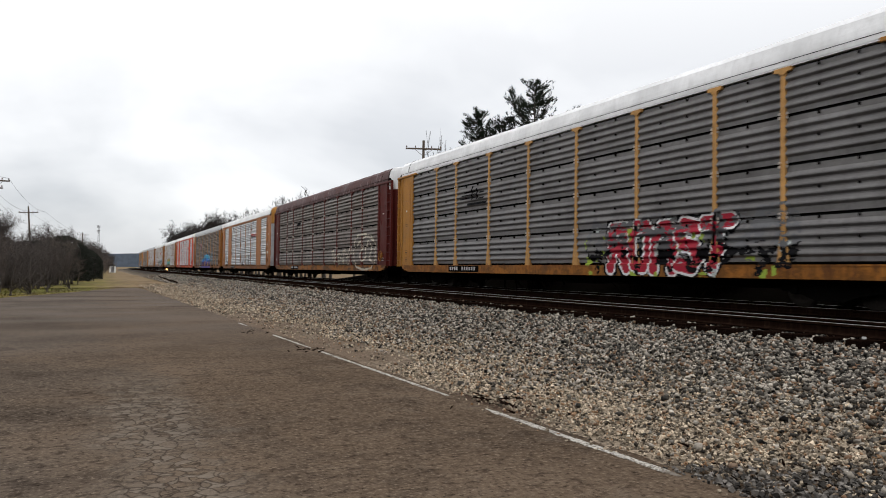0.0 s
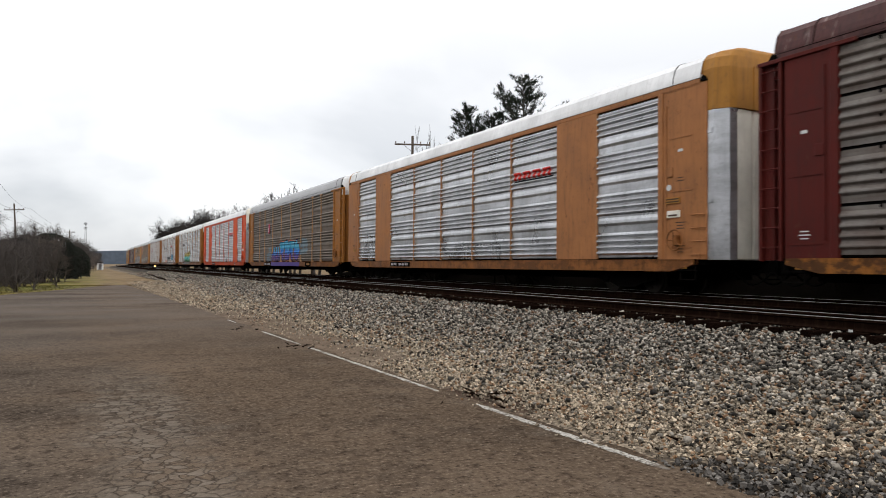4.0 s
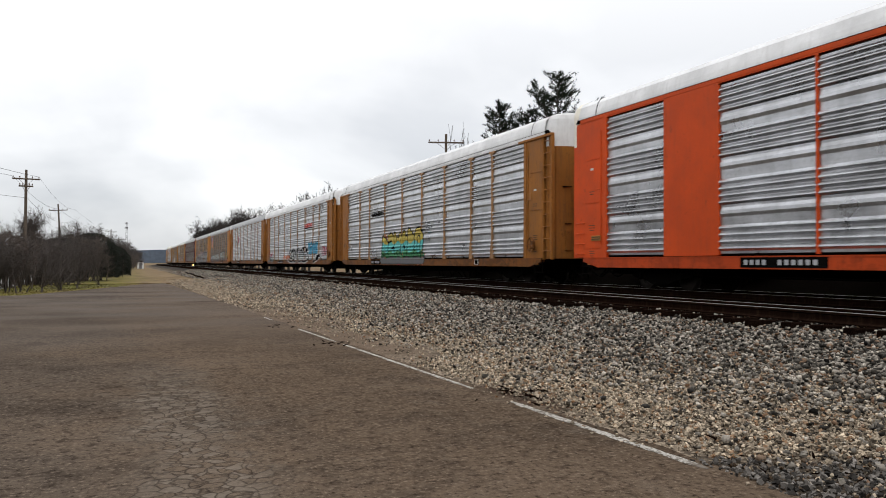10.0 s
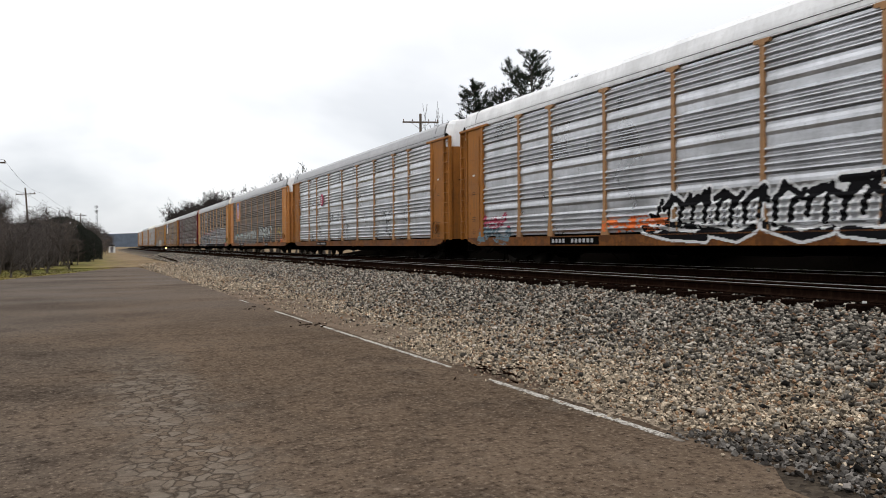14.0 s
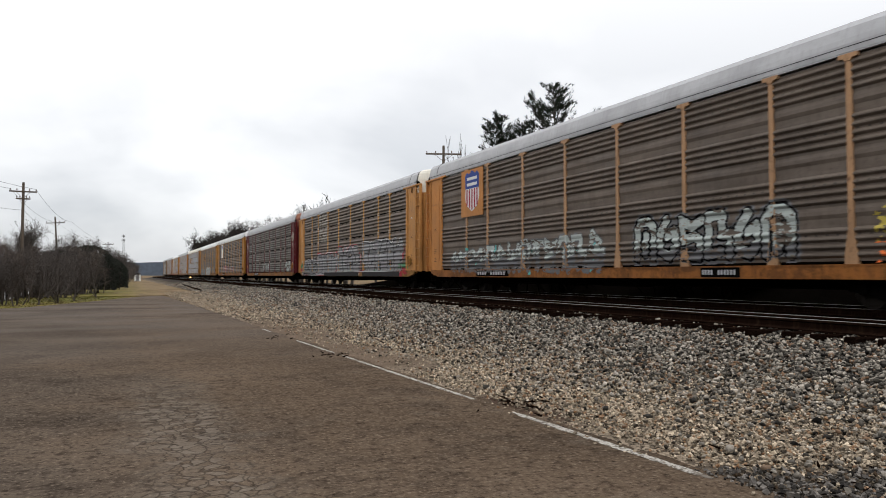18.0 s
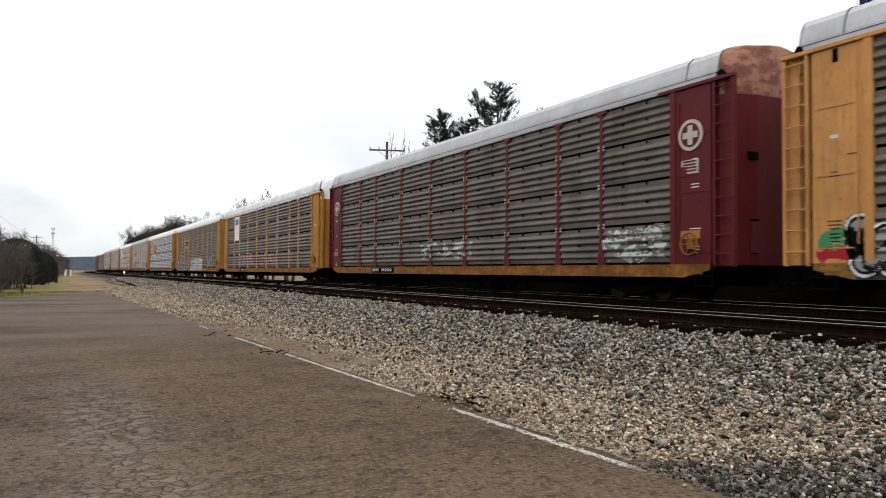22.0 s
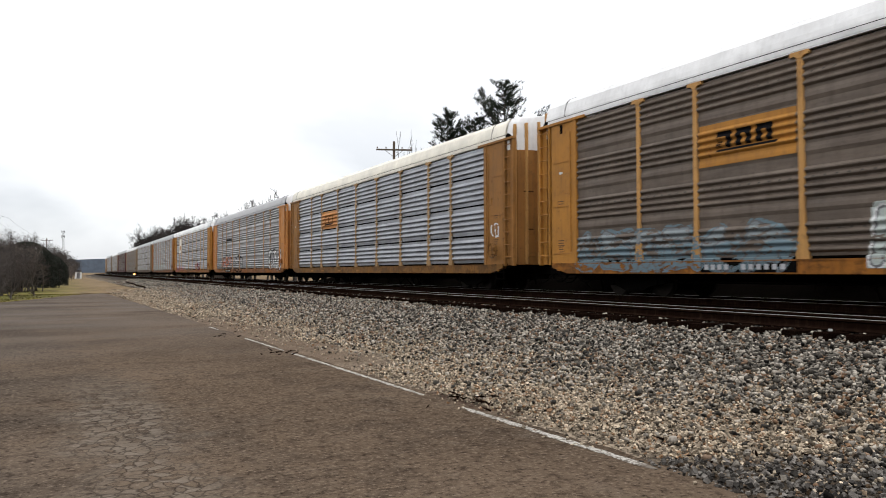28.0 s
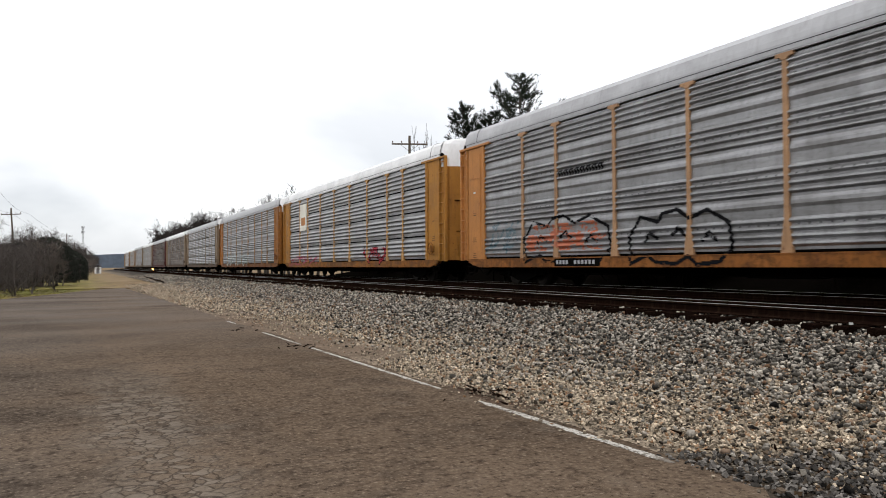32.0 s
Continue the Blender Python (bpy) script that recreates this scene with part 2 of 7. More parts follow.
    col = k.mix(k.calc("MULTIPLY", area, k.span(line, 0, 1, 0, 0.60)), col, (0.020, 0.015, 0.012))
    h = k.calc("ADD", k.calc("MULTIPLY", clump, 0.5), k.calc("SUBTRACT", grit, k.calc("MULTIPLY", k.calc("MULTIPLY", line, area), 0.5)))
    k.bump(h, 0.85, 0.018)
    return k.done(col, 0.95, 0.0, 0.0)


def road_paint():
    """Chipped white road paint with the dark asphalt showing through."""
    k = Nodes("chipped_road_paint")
    v = k.coords()
    col = k.mix(k.noise(v, 3.0, 4), (0.30, 0.28, 0.245), (0.47, 0.445, 0.40))
    col = k.mix(k.span(k.noise(v, 30, 4, 0.65), 0.48, 0.58, 0, 0.9), col, (0.075, 0.060, 0.046))
    col = k.mix(k.span(k.noise(v, 2.2, 5, 0.6), 0.55, 0.64, 0, 0.8), col, (0.085, 0.066, 0.050))
    k.bump(k.noise(v, 40, 3), 0.5, 0.01)
    return k.done(col, 0.85, 0.0, 0.1)


def gravel_material():
    """The bed beneath the loose stones: grit, dirt and tan fines towards the road."""
    k = Nodes("gravel_bed")
    tc = k.node("ShaderNodeTexCoord")
    v = tc.outputs["Object"]
    vor = k.node("ShaderNodeTexVoronoi", {"Vector": v}, Scale=24.0)
    tone = k.node("ShaderNodeSeparateColor", {0: vor.outputs["Color"]})
    # near-black puts the shade between the coarse stones into the bed
    grey = k.mix(tone.outputs[0], (0.004, 0.0036, 0.0032), (0.045, 0.041, 0.037))
    tan = k.mix(tone.outputs[1], (0.026, 0.020, 0.015), (0.37, 0.295, 0.215))
    sep = k.node("ShaderNodeSeparateXYZ", {0: v})
    wob = k.node("ShaderNodeMath", {0: sep.outputs["X"], 1: k.span(k.noise(v, 0.6, 5), 0.3, 0.7, -1.3, 1.3)})
    fac = k.span(wob.outputs[0], 5.2, 8.0)
    col = k.mix(fac, tan, grey)
    soil = k.calc("MULTIPLY", k.span(k.noise(v, 0.9, 6, 0.62), 0.46, 0.62), k.span(sep.outputs["Y"], 6.0, 13.0, 0.35, 0.85))
    col = k.mix(soil, col, (0.070, 0.052, 0.038))
    lap = k.calc("ADD", sep.outputs["X"], k.span(k.noise(v, 0.8, 5), 0.3, 0.7, -0.7, 0.7))
    bare = k.calc("MULTIPLY", k.span(lap, 5.2, 4.5), k.calc("MULTIPLY", k.span(sep.outputs["Y"], 9.5, 12.5), k.span(sep.outputs["Y"], 30.0, 22.0)))
    col = k.mix(k.calc("MULTIPLY", bare, 0.85), col, k.mix(k.noise(v, 2.5, 5), (0.085, 0.058, 0.040), (0.170, 0.122, 0.085)))
    nx = k.calc("MULTIPLY", k.calc("SUBTRACT", sep.outputs["X"], 4.2), 2.2)
    ny = k.calc("MULTIPLY", k.calc("SUBTRACT", sep.outputs["Y"], 7.4), 0.9)
    spot = k.calc("ADD", k.calc("ADD", k.calc("MULTIPLY", nx, nx), k.calc("MULTIPLY", ny, ny)), k.span(k.noise(v, 3.0, 4), 0.3, 0.7, -0.6, 0.6))
    col = k.mix(k.span(spot, 1.1, 0.5, 0, 0.85), col, (0.050, 0.028, 0.018))
    near = k.calc("ADD", k.calc("ADD", sep.outputs["Y"], k.calc("MULTIPLY", k.calc("SUBTRACT", sep.outputs["X"], 4.0), 0.8)), k.span(k.noise(v, 2.0, 4), 0.3, 0.7, -0.7, 0.7))
    col = k.mix(k.span(near, 4.9, 4.2, 0, 0.85), col, (0.022, 0.017, 0.013))
    # dirty track bed, made near-black to hold the shade under the train
    track_dark = k.node("ShaderNodeMath", {0: sep.outputs["X"], 1: k.span(k.noise(v, 1.1, 4), 0.3, 0.7, -0.4, 0.4)})
    col = k.mix(k.span(track_dark.outputs[0], 10.0, 10.3, 0, 0.95), col, (0.005, 0.004, 0.0035))
    k.bump(vor.outputs["Distance"], 1.0, 0.03)
    return k.done(col, 0.92, 0.0, 0.05)


def stone_material(name, dark, light, warm, share, middle=0.26):
    """Loose stones, each its own tone."""
    k = Nodes(name)
    geo = k.node("ShaderNodeNewGeometry")
    rnd = geo.outputs["Random Per Island"]
    ramp = k.node("ShaderNodeValToRGB", {"Fac": rnd})
    e = ramp.color_ramp.elements
    e[0].color, e[1].color = (*dark, 1), (*light, 1)
    e.new(0.42).color = (*shade(light, middle), 1)
    e.new(0.80).color = (*shade(light, 0.62), 1)
    hue = k.node("ShaderNodeMath", {0: rnd})
    hue.operation = "MULTIPLY"
    hue.inputs[1].default_value = 91.7
    fr = k.node("ShaderNodeMath", {0: hue.outputs[0]})
    fr.operation = "FRACT"
    pick = k.span(fr.outputs[0], 1 - share, 1 - share + 0.02, 0, 0.8)
    tc = k.node("ShaderNodeTexCoord")
    col = k.mix(pick, ramp.outputs["Color"], warm)
    n = k.noise(tc.outputs["Object"], 60, 4)
    col = k.mix(k.span(n, 0.35, 0.7, 0, 0.4), col, dark)
    k.bump(n, 0.4, 0.006)
    return k.done(col, 0.88, 0.0, 0.12)


def ground_material():
    k = Nodes("winter_ground")
    tc = k.node("ShaderNodeTexCoord")
    v = tc.outputs["Object"]
    sep = k.node("ShaderNodeSeparateXYZ", {0: v})
    a, b, c = k.noise(v, 0.16, 5), k.noise(v, 1.1, 6, 0.62), k.noise(v, 16, 4, 0.65)
    dry = k.mix(k.span(a, 0.40, 0.62), (0.160, 0.104, 0.052), (0.225, 0.158, 0.092))
    fresh = k.mix(k.span(a, 0.40, 0.62), (0.115, 0.112, 0.024), (0.205, 0.165, 0.044))
    side = k.calc("ADD", sep.outputs["X"], k.span(b, 0.3, 0.7, -2.2, 2.2))
    col = k.mix(k.span(side, -1.2, 2.6), fresh, dry)
    col = k.mix(k.span(b, 0.50, 0.62, 0, 0.75), col, (0.085, 0.058, 0.034))
    col = k.mix(k.span(k.noise(v, 0.42, 6, 0.66), 0.54, 0.64, 0, 0.6), col, (0.060, 0.041, 0.026))
    col = k.mix(k.span(c, 0.46, 0.66, 0, 0.55), col, (0.045, 0.040, 0.018))
    k.bump(c, 0.6, 0.05)
    return k.done(col, 0.95, 0.0, 0.1)


def glow(name, color, strength):
    k = Nodes(name)
    k.b.inputs["Emission Color"].default_value = (*color, 1)
    k.b.inputs["Emission Strength"].default_value = strength
    return k.done(color, 0.4)


M_ASPHALT = asphalt_material()
M_GRAVEL = gravel_material()
M_GROUND = ground_material()
M_STONE = stone_material("ballast_stone", (0.005, 0.0044, 0.0038), (0.56, 0.50, 0.42), (0.21, 0.12, 0.068), 0.13, 0.15)
M_FINES = stone_material("tan_gravel", (0.014, 0.010, 0.007), (0.74, 0.605, 0.445), (0.28, 0.155, 0.08), 0.12, 0.36)
M_DAMP = stone_material("damp_stone", (0.007, 0.006, 0.005), (0.26, 0.235, 0.21), (0.08, 0.05, 0.027), 0.15)
M_PAINT_LINE = road_paint()
M_RAIL_TOP = plain("polished_rail_head", (0.30, 0.29, 0.28), 0.35, 0.85, 0.12)
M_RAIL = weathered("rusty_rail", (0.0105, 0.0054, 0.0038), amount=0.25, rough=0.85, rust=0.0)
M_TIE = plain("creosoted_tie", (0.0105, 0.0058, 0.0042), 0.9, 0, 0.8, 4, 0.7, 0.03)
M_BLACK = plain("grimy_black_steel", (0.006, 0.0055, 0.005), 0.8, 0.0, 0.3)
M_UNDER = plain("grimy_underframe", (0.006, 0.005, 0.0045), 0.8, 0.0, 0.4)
M_WHEEL = plain("worn_wheel_steel", (0.03, 0.026, 0.023), 0.6, 0.4, 0.3)
M_DARK = plain("dark_interior", (0.012, 0.012, 0.012), 0.9, 0.0, 0.2)
M_WOOD = plain("weathered_pole_wood", (0.115, 0.090, 0.070), 0.9, 0, 0.35, 3, 0.5, 0.02)
M_BARK = plain("grey_bark", (0.105, 0.090, 0.078), 0.95, 0, 0.35, 4, 0.6, 0.03)
M_TWIG = plain("brown_twigs", (0.122, 0.098, 0.084), 0.95, 0, 0.35, 3)
M_TWIG2 = plain("dark_twigs", (0.080, 0.067, 0.060), 0.95, 0, 0.35, 3)
M_FARTWIG = plain("dark_bare_twigs", (0.050, 0.043, 0.040), 0.95, 0, 0.35, 3)
M_NEEDLE = plain("pine_needles", (0.030, 0.038, 0.026), 0.8, 0, 0.4, 1.5)
# shade beneath the train is put into the near-black brush and bank colours
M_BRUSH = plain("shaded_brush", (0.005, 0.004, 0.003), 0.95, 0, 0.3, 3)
M_BANK_BLACK = plain("near_black_bank", (0.003, 0.0025, 0.002), 0.95, 0, 0.4, 3, 0.6, 0.03)
M_EVERG = plain("dark_evergreen_leaves", (0.032, 0.034, 0.028), 0.75, 0, 0.45, 1.5)
# blue distance haze is mixed into the ridge's own colour
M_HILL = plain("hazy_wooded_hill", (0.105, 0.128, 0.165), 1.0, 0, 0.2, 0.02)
M_WHITEWALL = plain("white_painted_board", (0.72, 0.72, 0.70), 0.7)
M_CABLE = plain("black_cable", (0.02, 0.02, 0.02), 0.7)
M_STEEL = plain("galvanised_tower_steel", (0.20, 0.20, 0.21), 0.6, 0.2)
M_AMBER = glow("amber_signal_lamp", (1.0, 0.42, 0.12), 9.0)
M_INSUL = plain("brown_porcelain", (0.10, 0.05, 0.03), 0.3)
M_FLAGBLUE = plain("navy_flag_cloth", (0.020, 0.022, 0.10), 0.85)
M_WHITE = plain("white_paint", (0.75, 0.75, 0.73), 0.6, 0, 0.1)
M_RED = plain("red_paint", (0.55, 0.03, 0.03), 0.6, 0, 0.15)
M_CLIP = plain("dull_bracket_paint", (0.46, 0.41, 0.36), 0.7)
M_TAG = plain("white_tag_plate", (0.6, 0.6, 0.58), 0.5)

GAL_BRIGHT = galvanised("bright_galvanised_sheet", (0.60, 0.61, 0.635), (0.225, 0.223, 0.222), 0.5, 0.31, 0.88)
GAL_BLUE = galvanised("blue_grey_galvanised_sheet", (0.345, 0.358, 0.388), (0.155, 0.158, 0.170), 0.6, 0.40, 0.70)
GAL_GREY = galvanised("dull_grey_galvanised_sheet", (0.35, 0.35, 0.356), (0.14, 0.132, 0.125), 0.7, 0.40, 0.70, True)
GAL_DARK = galvanised("dark_weathered_sheet", (0.124, 0.104, 0.088), (0.038, 0.028, 0.021), 0.6, 0.6, 0.15, False, 0.65)
GAL_BROWN = galvanised("brown_weathered_sheet", (0.144, 0.112, 0.088), (0.050, 0.035, 0.025), 0.65, 0.6, 0.15, True)
GAL_UMBER = galvanised("umber_weathered_sheet", (0.150, 0.118, 0.094), (0.058, 0.041, 0.031), 0.6, 0.65, 0.1)
GAL_SLATE = galvanised("slate_grey_weathered_sheet", (0.172, 0.164, 0.161), (0.068, 0.062, 0.058), 0.55, 0.55, 0.25, False, 0.5)
GAL_RUST = galvanised("rust_stained_grey_sheet", (0.175, 0.156, 0.140), (0.075, 0.043, 0.030), 0.75, 0.6, 0.15, False, 0.75)
Y_PALE = weathered("pale_yellow_paint", (0.500, 0.240, 0.075), amount=0.5, rust=0.12)
Y_DEEP = weathered("deep_yellow_paint", (0.390, 0.178, 0.036), amount=0.5, rust=0.12)
Y_BROWN = weathered("faded_mustard_paint", (0.310, 0.120, 0.024), amount=0.5, rust=0.15)
Y_TAN = weathered("dull_tan_paint", (0.275, 0.128, 0.036), amount=0.5, rust=0.12)
Y_ORANGE = weathered("faded_orange_paint", (0.487, 0.210, 0.063), amount=0.3, rust=0.12)
ORANGE = weathered("orange_tan_paint", (0.36, 0.150, 0.056), amount=0.45, rust=0.2)
REDORANGE = weathered("bright_red_orange_paint", (0.58, 0.072, 0.012), amount=0.18, rust=0.06)
MAROON = weathered("oxide_maroon_paint", (0.085, 0.011, 0.008), dirt=(0.038, 0.015, 0.011), amount=0.6, rust=0.15)
DARKRED = weathered("dark_brown_red_paint", (0.100, 0.009, 0.013), amount=0.4, rust=0.2)
ROOF_WHITE = weathered("white_roof_paint", (0.78, 0.78, 0.78), dirt=(0.40, 0.38, 0.36), amount=0.3, rough=0.45)
ROOF_CREAM = weathered("cream_roof_paint", (0.80, 0.76, 0.66), dirt=(0.45, 0.40, 0.32), amount=0.3, rough=0.45)
ROOF_GREY = weathered("grey_metal_roof", (0.42, 0.42, 0.43), dirt=(0.22, 0.21, 0.20), amount=0.35, rough=0.45, metal=0.2)
ROOF_BROWN = weathered("rusted_brown_roof", (0.085, 0.036, 0.034), dirt=(0.022, 0.013, 0.012), amount=0.9, rust=0.4, chips=(0.26, 0.20, 0.19))
ROOF_PATCH = weathered("patched_grey_white_roof", (0.62, 0.62, 0.62), dirt=(0.24, 0.22, 0.20), amount=0.85, rough=0.5, chips=(0.85, 0.85, 0.85))


def spray(name, c):
    return plain("spray_" + name, c, 0.6, 0.0, 0.18, 5.0)


S_RED, S_WHITE, S_BLACK = spray("crimson", (0.33, 0.012, 0.03)), spray("white", (0.66, 0.66, 0.66)), spray("black", (0.012, 0.012, 0.013))
S_LIME, S_BLUE, S_CYAN = spray("lime", (0.30, 0.40, 0.05)), spray("blue", (0.02, 0.16, 0.48)), spray("cyan", (0.05, 0.30, 0.46))
S_PURPLE, S_ORANGE, S_TEAL = spray("purple", (0.08, 0.05, 0.24)), spray("orange", (0.75, 0.17, 0.04)), spray("teal", (0.10, 0.42, 0.40))
M_INK = plain("dull_brown_ink", (0.07, 0.042, 0.025), 0.7)
S_CREAM = spray("cream", (0.50, 0.45, 0.36))
S_CLAY = spray("clay", (0.42, 0.13, 0.07))
S_NAVY = spray("navy", (0.012, 0.014, 0.05))
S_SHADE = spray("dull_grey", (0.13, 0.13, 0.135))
S_CHROME = spray("chrome_grey", (0.235, 0.235, 0.24))
S_SOOT = spray("sooty_grey", (0.050, 0.048, 0.048))
S_HAZE = spray("hazy_grey_blue", (0.20, 0.225, 0.235))
S_GHOST = spray("worn_whitewash", (0.27, 0.245, 0.215))
S_GREEN, S_SILVER, S_PINK = spray("green", (0.05, 0.22, 0.09)), spray("silver", (0.42, 0.42, 0.44)), spray("pink", (0.36, 0.06, 0.10))
S_SIGNRED = spray("sign_red", (0.60, 0.035, 0.025))
S_PALE, S_YELLOW, S_STEEL = spray("pale_grey_green", (0.40, 0.44, 0.42)), spray("mustard", (0.46, 0.36, 0.07)), spray("steel_blue", (0.13, 0.185, 0.215))

# sun-faded posts go with each body paint
FADED = {}
for m, tone in ((Y_PALE, (0.52, 0.27, 0.080)), (Y_DEEP, (0.48, 0.26, 0.088)), (Y_BROWN, (0.36, 0.20, 0.095)), (Y_TAN, (0.36, 0.225, 0.105)), (Y_ORANGE, (0.41, 0.24, 0.13)), (ORANGE, (0.40, 0.20, 0.095))):
    FADED[m.name] = weathered("faded_" + m.name, tone, amount=0.55, rust=0.22)
Y_DUST = weathered("dusty_tan_paint", (0.235, 0.165, 0.105), amount=0.5, rust=0.1)

# ---------------------------------------------------------------- mesh building


class Shape:
    """Collects solids into one mesh."""

    def __init__(self):
        self.v, self.f, self.mi = [], [], []

    def add(self, verts, faces, mi=0):
        o = len(self.v)
        self.v += [tuple(p) for p in verts]
        self.f += [tuple(i + o for i in q) for q in faces]
        self.mi += [mi] * len(faces)
        return self

    def box(self, x0, x1, y0, y1, z0, z1, c=0.0, mi=0):
        x0, x1, y0, y1, z0, z1 = min(x0, x1), max(x0, x1), min(y0, y1), max(y0, y1), min(z0, z1), max(z0, z1)
        if c <= 0:
            v = [(x, y, z) for x in (x0, x1) for y in (y0, y1) for z in (z0, z1)]
            return self.add(v, [(0, 1, 3, 2), (4, 6, 7, 5), (0, 4, 5, 1), (2, 3, 7, 6), (0, 2, 6, 4), (1, 5, 7, 3)], mi)
        # edges along z chamfered, with smaller top and bottom faces
        def ring(d, z):
            a, b, e, g = x0 + d, x1 - d, y0 + d, y1 - d
            return [(a + c, e, z), (b - c, e, z), (b, e + c, z), (b, g - c, z), (b - c, g, z), (a + c, g, z), (a, g - c, z), (a, e + c, z)]
        rings = [ring(c * 0.7, z0), ring(0, z0 + c * 0.7), ring(0, z1 - c * 0.7), ring(c * 0.7, z1)]
        return self.loft(rings, mi)

    def loft(self, rings, mi=0, caps=True, closed=True):
        n = len(rings[0])
        v = [p for r in rings for p in r]
        f = []
        for i in range(len(rings) - 1):
            for j in range(n if closed else n - 1):
                a, b = i * n + j, i * n + (j + 1) % n
                f.append((a, b, b + n, a + n))
        if caps and closed:
            f.append(tuple(range(n - 1, -1, -1)))
            f.append(tuple((len(rings) - 1) * n + j for j in range(n)))
        return self.add(v, f, mi)

    def tube(self, p, q, r0, r1=None, n=6, caps=True, mi=0):
        p, q = Vector(p), Vector(q)
        r1 = r0 if r1 is None else r1
        d = (q - p).normalized()
        a = d.orthogonal().normalized()
        b = d.cross(a)
        rings = []
        for c, r in ((p, r0), (q, r1)):
            rings.append([c + (a * math.cos(2 * math.pi * i / n) + b * math.sin(2 * math.pi * i / n)) * r for i in range(n)])
        return self.loft(rings, mi, caps)

    def mesh(self, name, *mats):
        me = bpy.data.meshes.new(name)
        me.from_pydata(self.v, [], self.f)
        for m in mats:
            me.materials.append(m)
        if len(mats) > 1:
            me.polygons.foreach_set("material_index", self.mi)
        me.update()
        return me


def fast_mesh(name, verts, tris, mat):
    """A triangle mesh from numpy arrays."""
    me = bpy.data.meshes.new(name)
    me.vertices.add(len(verts))
    me.vertices.foreach_set("co", np.asarray(verts, np.float32).ravel())
    me.loops.add(len(tris) * 3)
    me.loops.foreach_set("vertex_index", np.asarray(tris, np.int32).ravel())
    me.polygons.add(len(tris))
    me.polygons.foreach_set("loop_start", np.arange(len(tris), dtype=np.int32) * 3)
    me.materials.append(mat)
    me.update(calc_edges=True)
    me.shade_flat()
    return me


def part(name, me, parent, label=""):
    ob = new(name, me)
    ob.parent = parent
    return tagged(ob, label)


CACHE = {}


def shared(key, make):
    if key not in CACHE:
        CACHE[key] = make()
    return CACHE[key]


# ---------------------------------------------------------------- the line of the railway
RAIL_Z = 0.79          # top of rail
NEAR_X, FAR_X = 10.65, 15.08   # centres of the empty near track and of the train's track
BEND, RADIUS = 264.0, 900.0    # straight up to here, then a curve to the right
PITCH = 28.6           # from car to car
SLACK = (0.21, -0.05, 0.02, -0.40, -0.24, -0.21, 0.15, 0.0, 0.37, 0.01, 0.06, 0.20, -0.08, 0.24, 0.02, 0.22)   # couplings drawn out or pushed in


def line(s, x, z=0.0):
    """Place and heading (radians, to the right) at s metres along the line, x metres right of the road's side."""
    if s <= BEND:
        return Vector((x, s, z)), 0.0
    a = (s - BEND) / RADIUS
    r = RADIUS - x
    return Vector((RADIUS - r * math.cos(a), BEND + r * math.sin(a), z)), a


def stations(a, b):
    out, s = [], a
    while s < b:
        out.append(s)
        s += 40.0 if s < BEND - 40 else 12.0
    return out + [b]


def sweep(profile, a, b, x):
    """Sweep a closed section (offset, height) along the line."""
    g = Shape()
    rings = []
    for s in stations(a, b):
        ring = []
        for dx, z in profile:
            p, h = line(s, x + dx, z)
            ring.append(p)
        rings.append(ring)
    return g.loft(rings)


# ---------------------------------------------------------------- ground, road, ballast, tracks
g = Shape()
xs = [-2500, -600, -150, -60, -20, 3.6, 22, 60, 150, 600, 2500]
ys = [-400, -60, 0, 40, 80, 150, 300, 600, 1200, 3000]
vs = [(x, y, -0.06 if -30 < x < 60 and y < 400 else -0.1) for y in ys for x in xs]
fs = [(j * len(xs) + i, j * len(xs) + i + 1, (j + 1) * len(xs) + i + 1, (j + 1) * len(xs) + i) for j in range(len(ys) - 1) for i in range(len(xs) - 1)]
g.add(vs, fs)
ground = tagged(new("ground", g.mesh("ground", M_GROUND)), "tan and green winter grass on flat ground", "ground", kind="structure")

# asphalt lot with a ragged edge towards the tracks
rnd = random.Random(4)
edge = []
y = -14.0
while y < 52:
    wob = 0.10 * noise.noise((y * 0.8, 3.1, 0)) + 0.05 * rnd.uniform(-1, 1)
    edge.append((4.20 - 0.0265 * y + wob - (0.35 if y < 3.3 else 0.0), y))
    y += 0.35
outline = edge + [(2.6, 57.0), (1.0, 54.0), (-1.2, 46.5), (-4.2, 37.6), (-12, 33), (-40, 26), (-40, -14)]
g = Shape()
n = len(outline)
g.add([(x, y, 0.0) for x, y in outline] + [(x, y, -0.09) for x, y in outline],
      [tuple(range(n))] + [(i, i + n, (i + 1) % n + n, (i + 1) % n) for i in range(n)])
road = tagged(new("road", g.mesh("road", M_ASPHALT)), "worn cracked grey-brown asphalt lot beside the tracks", "road", kind="structure")


def road_line(y):
    return 4.080 - 0.0265 * y


rnd = random.Random(9)
road_marking = tagged(new("road_marking"), "worn broken white edge line on the asphalt", "road marking", kind="structure")
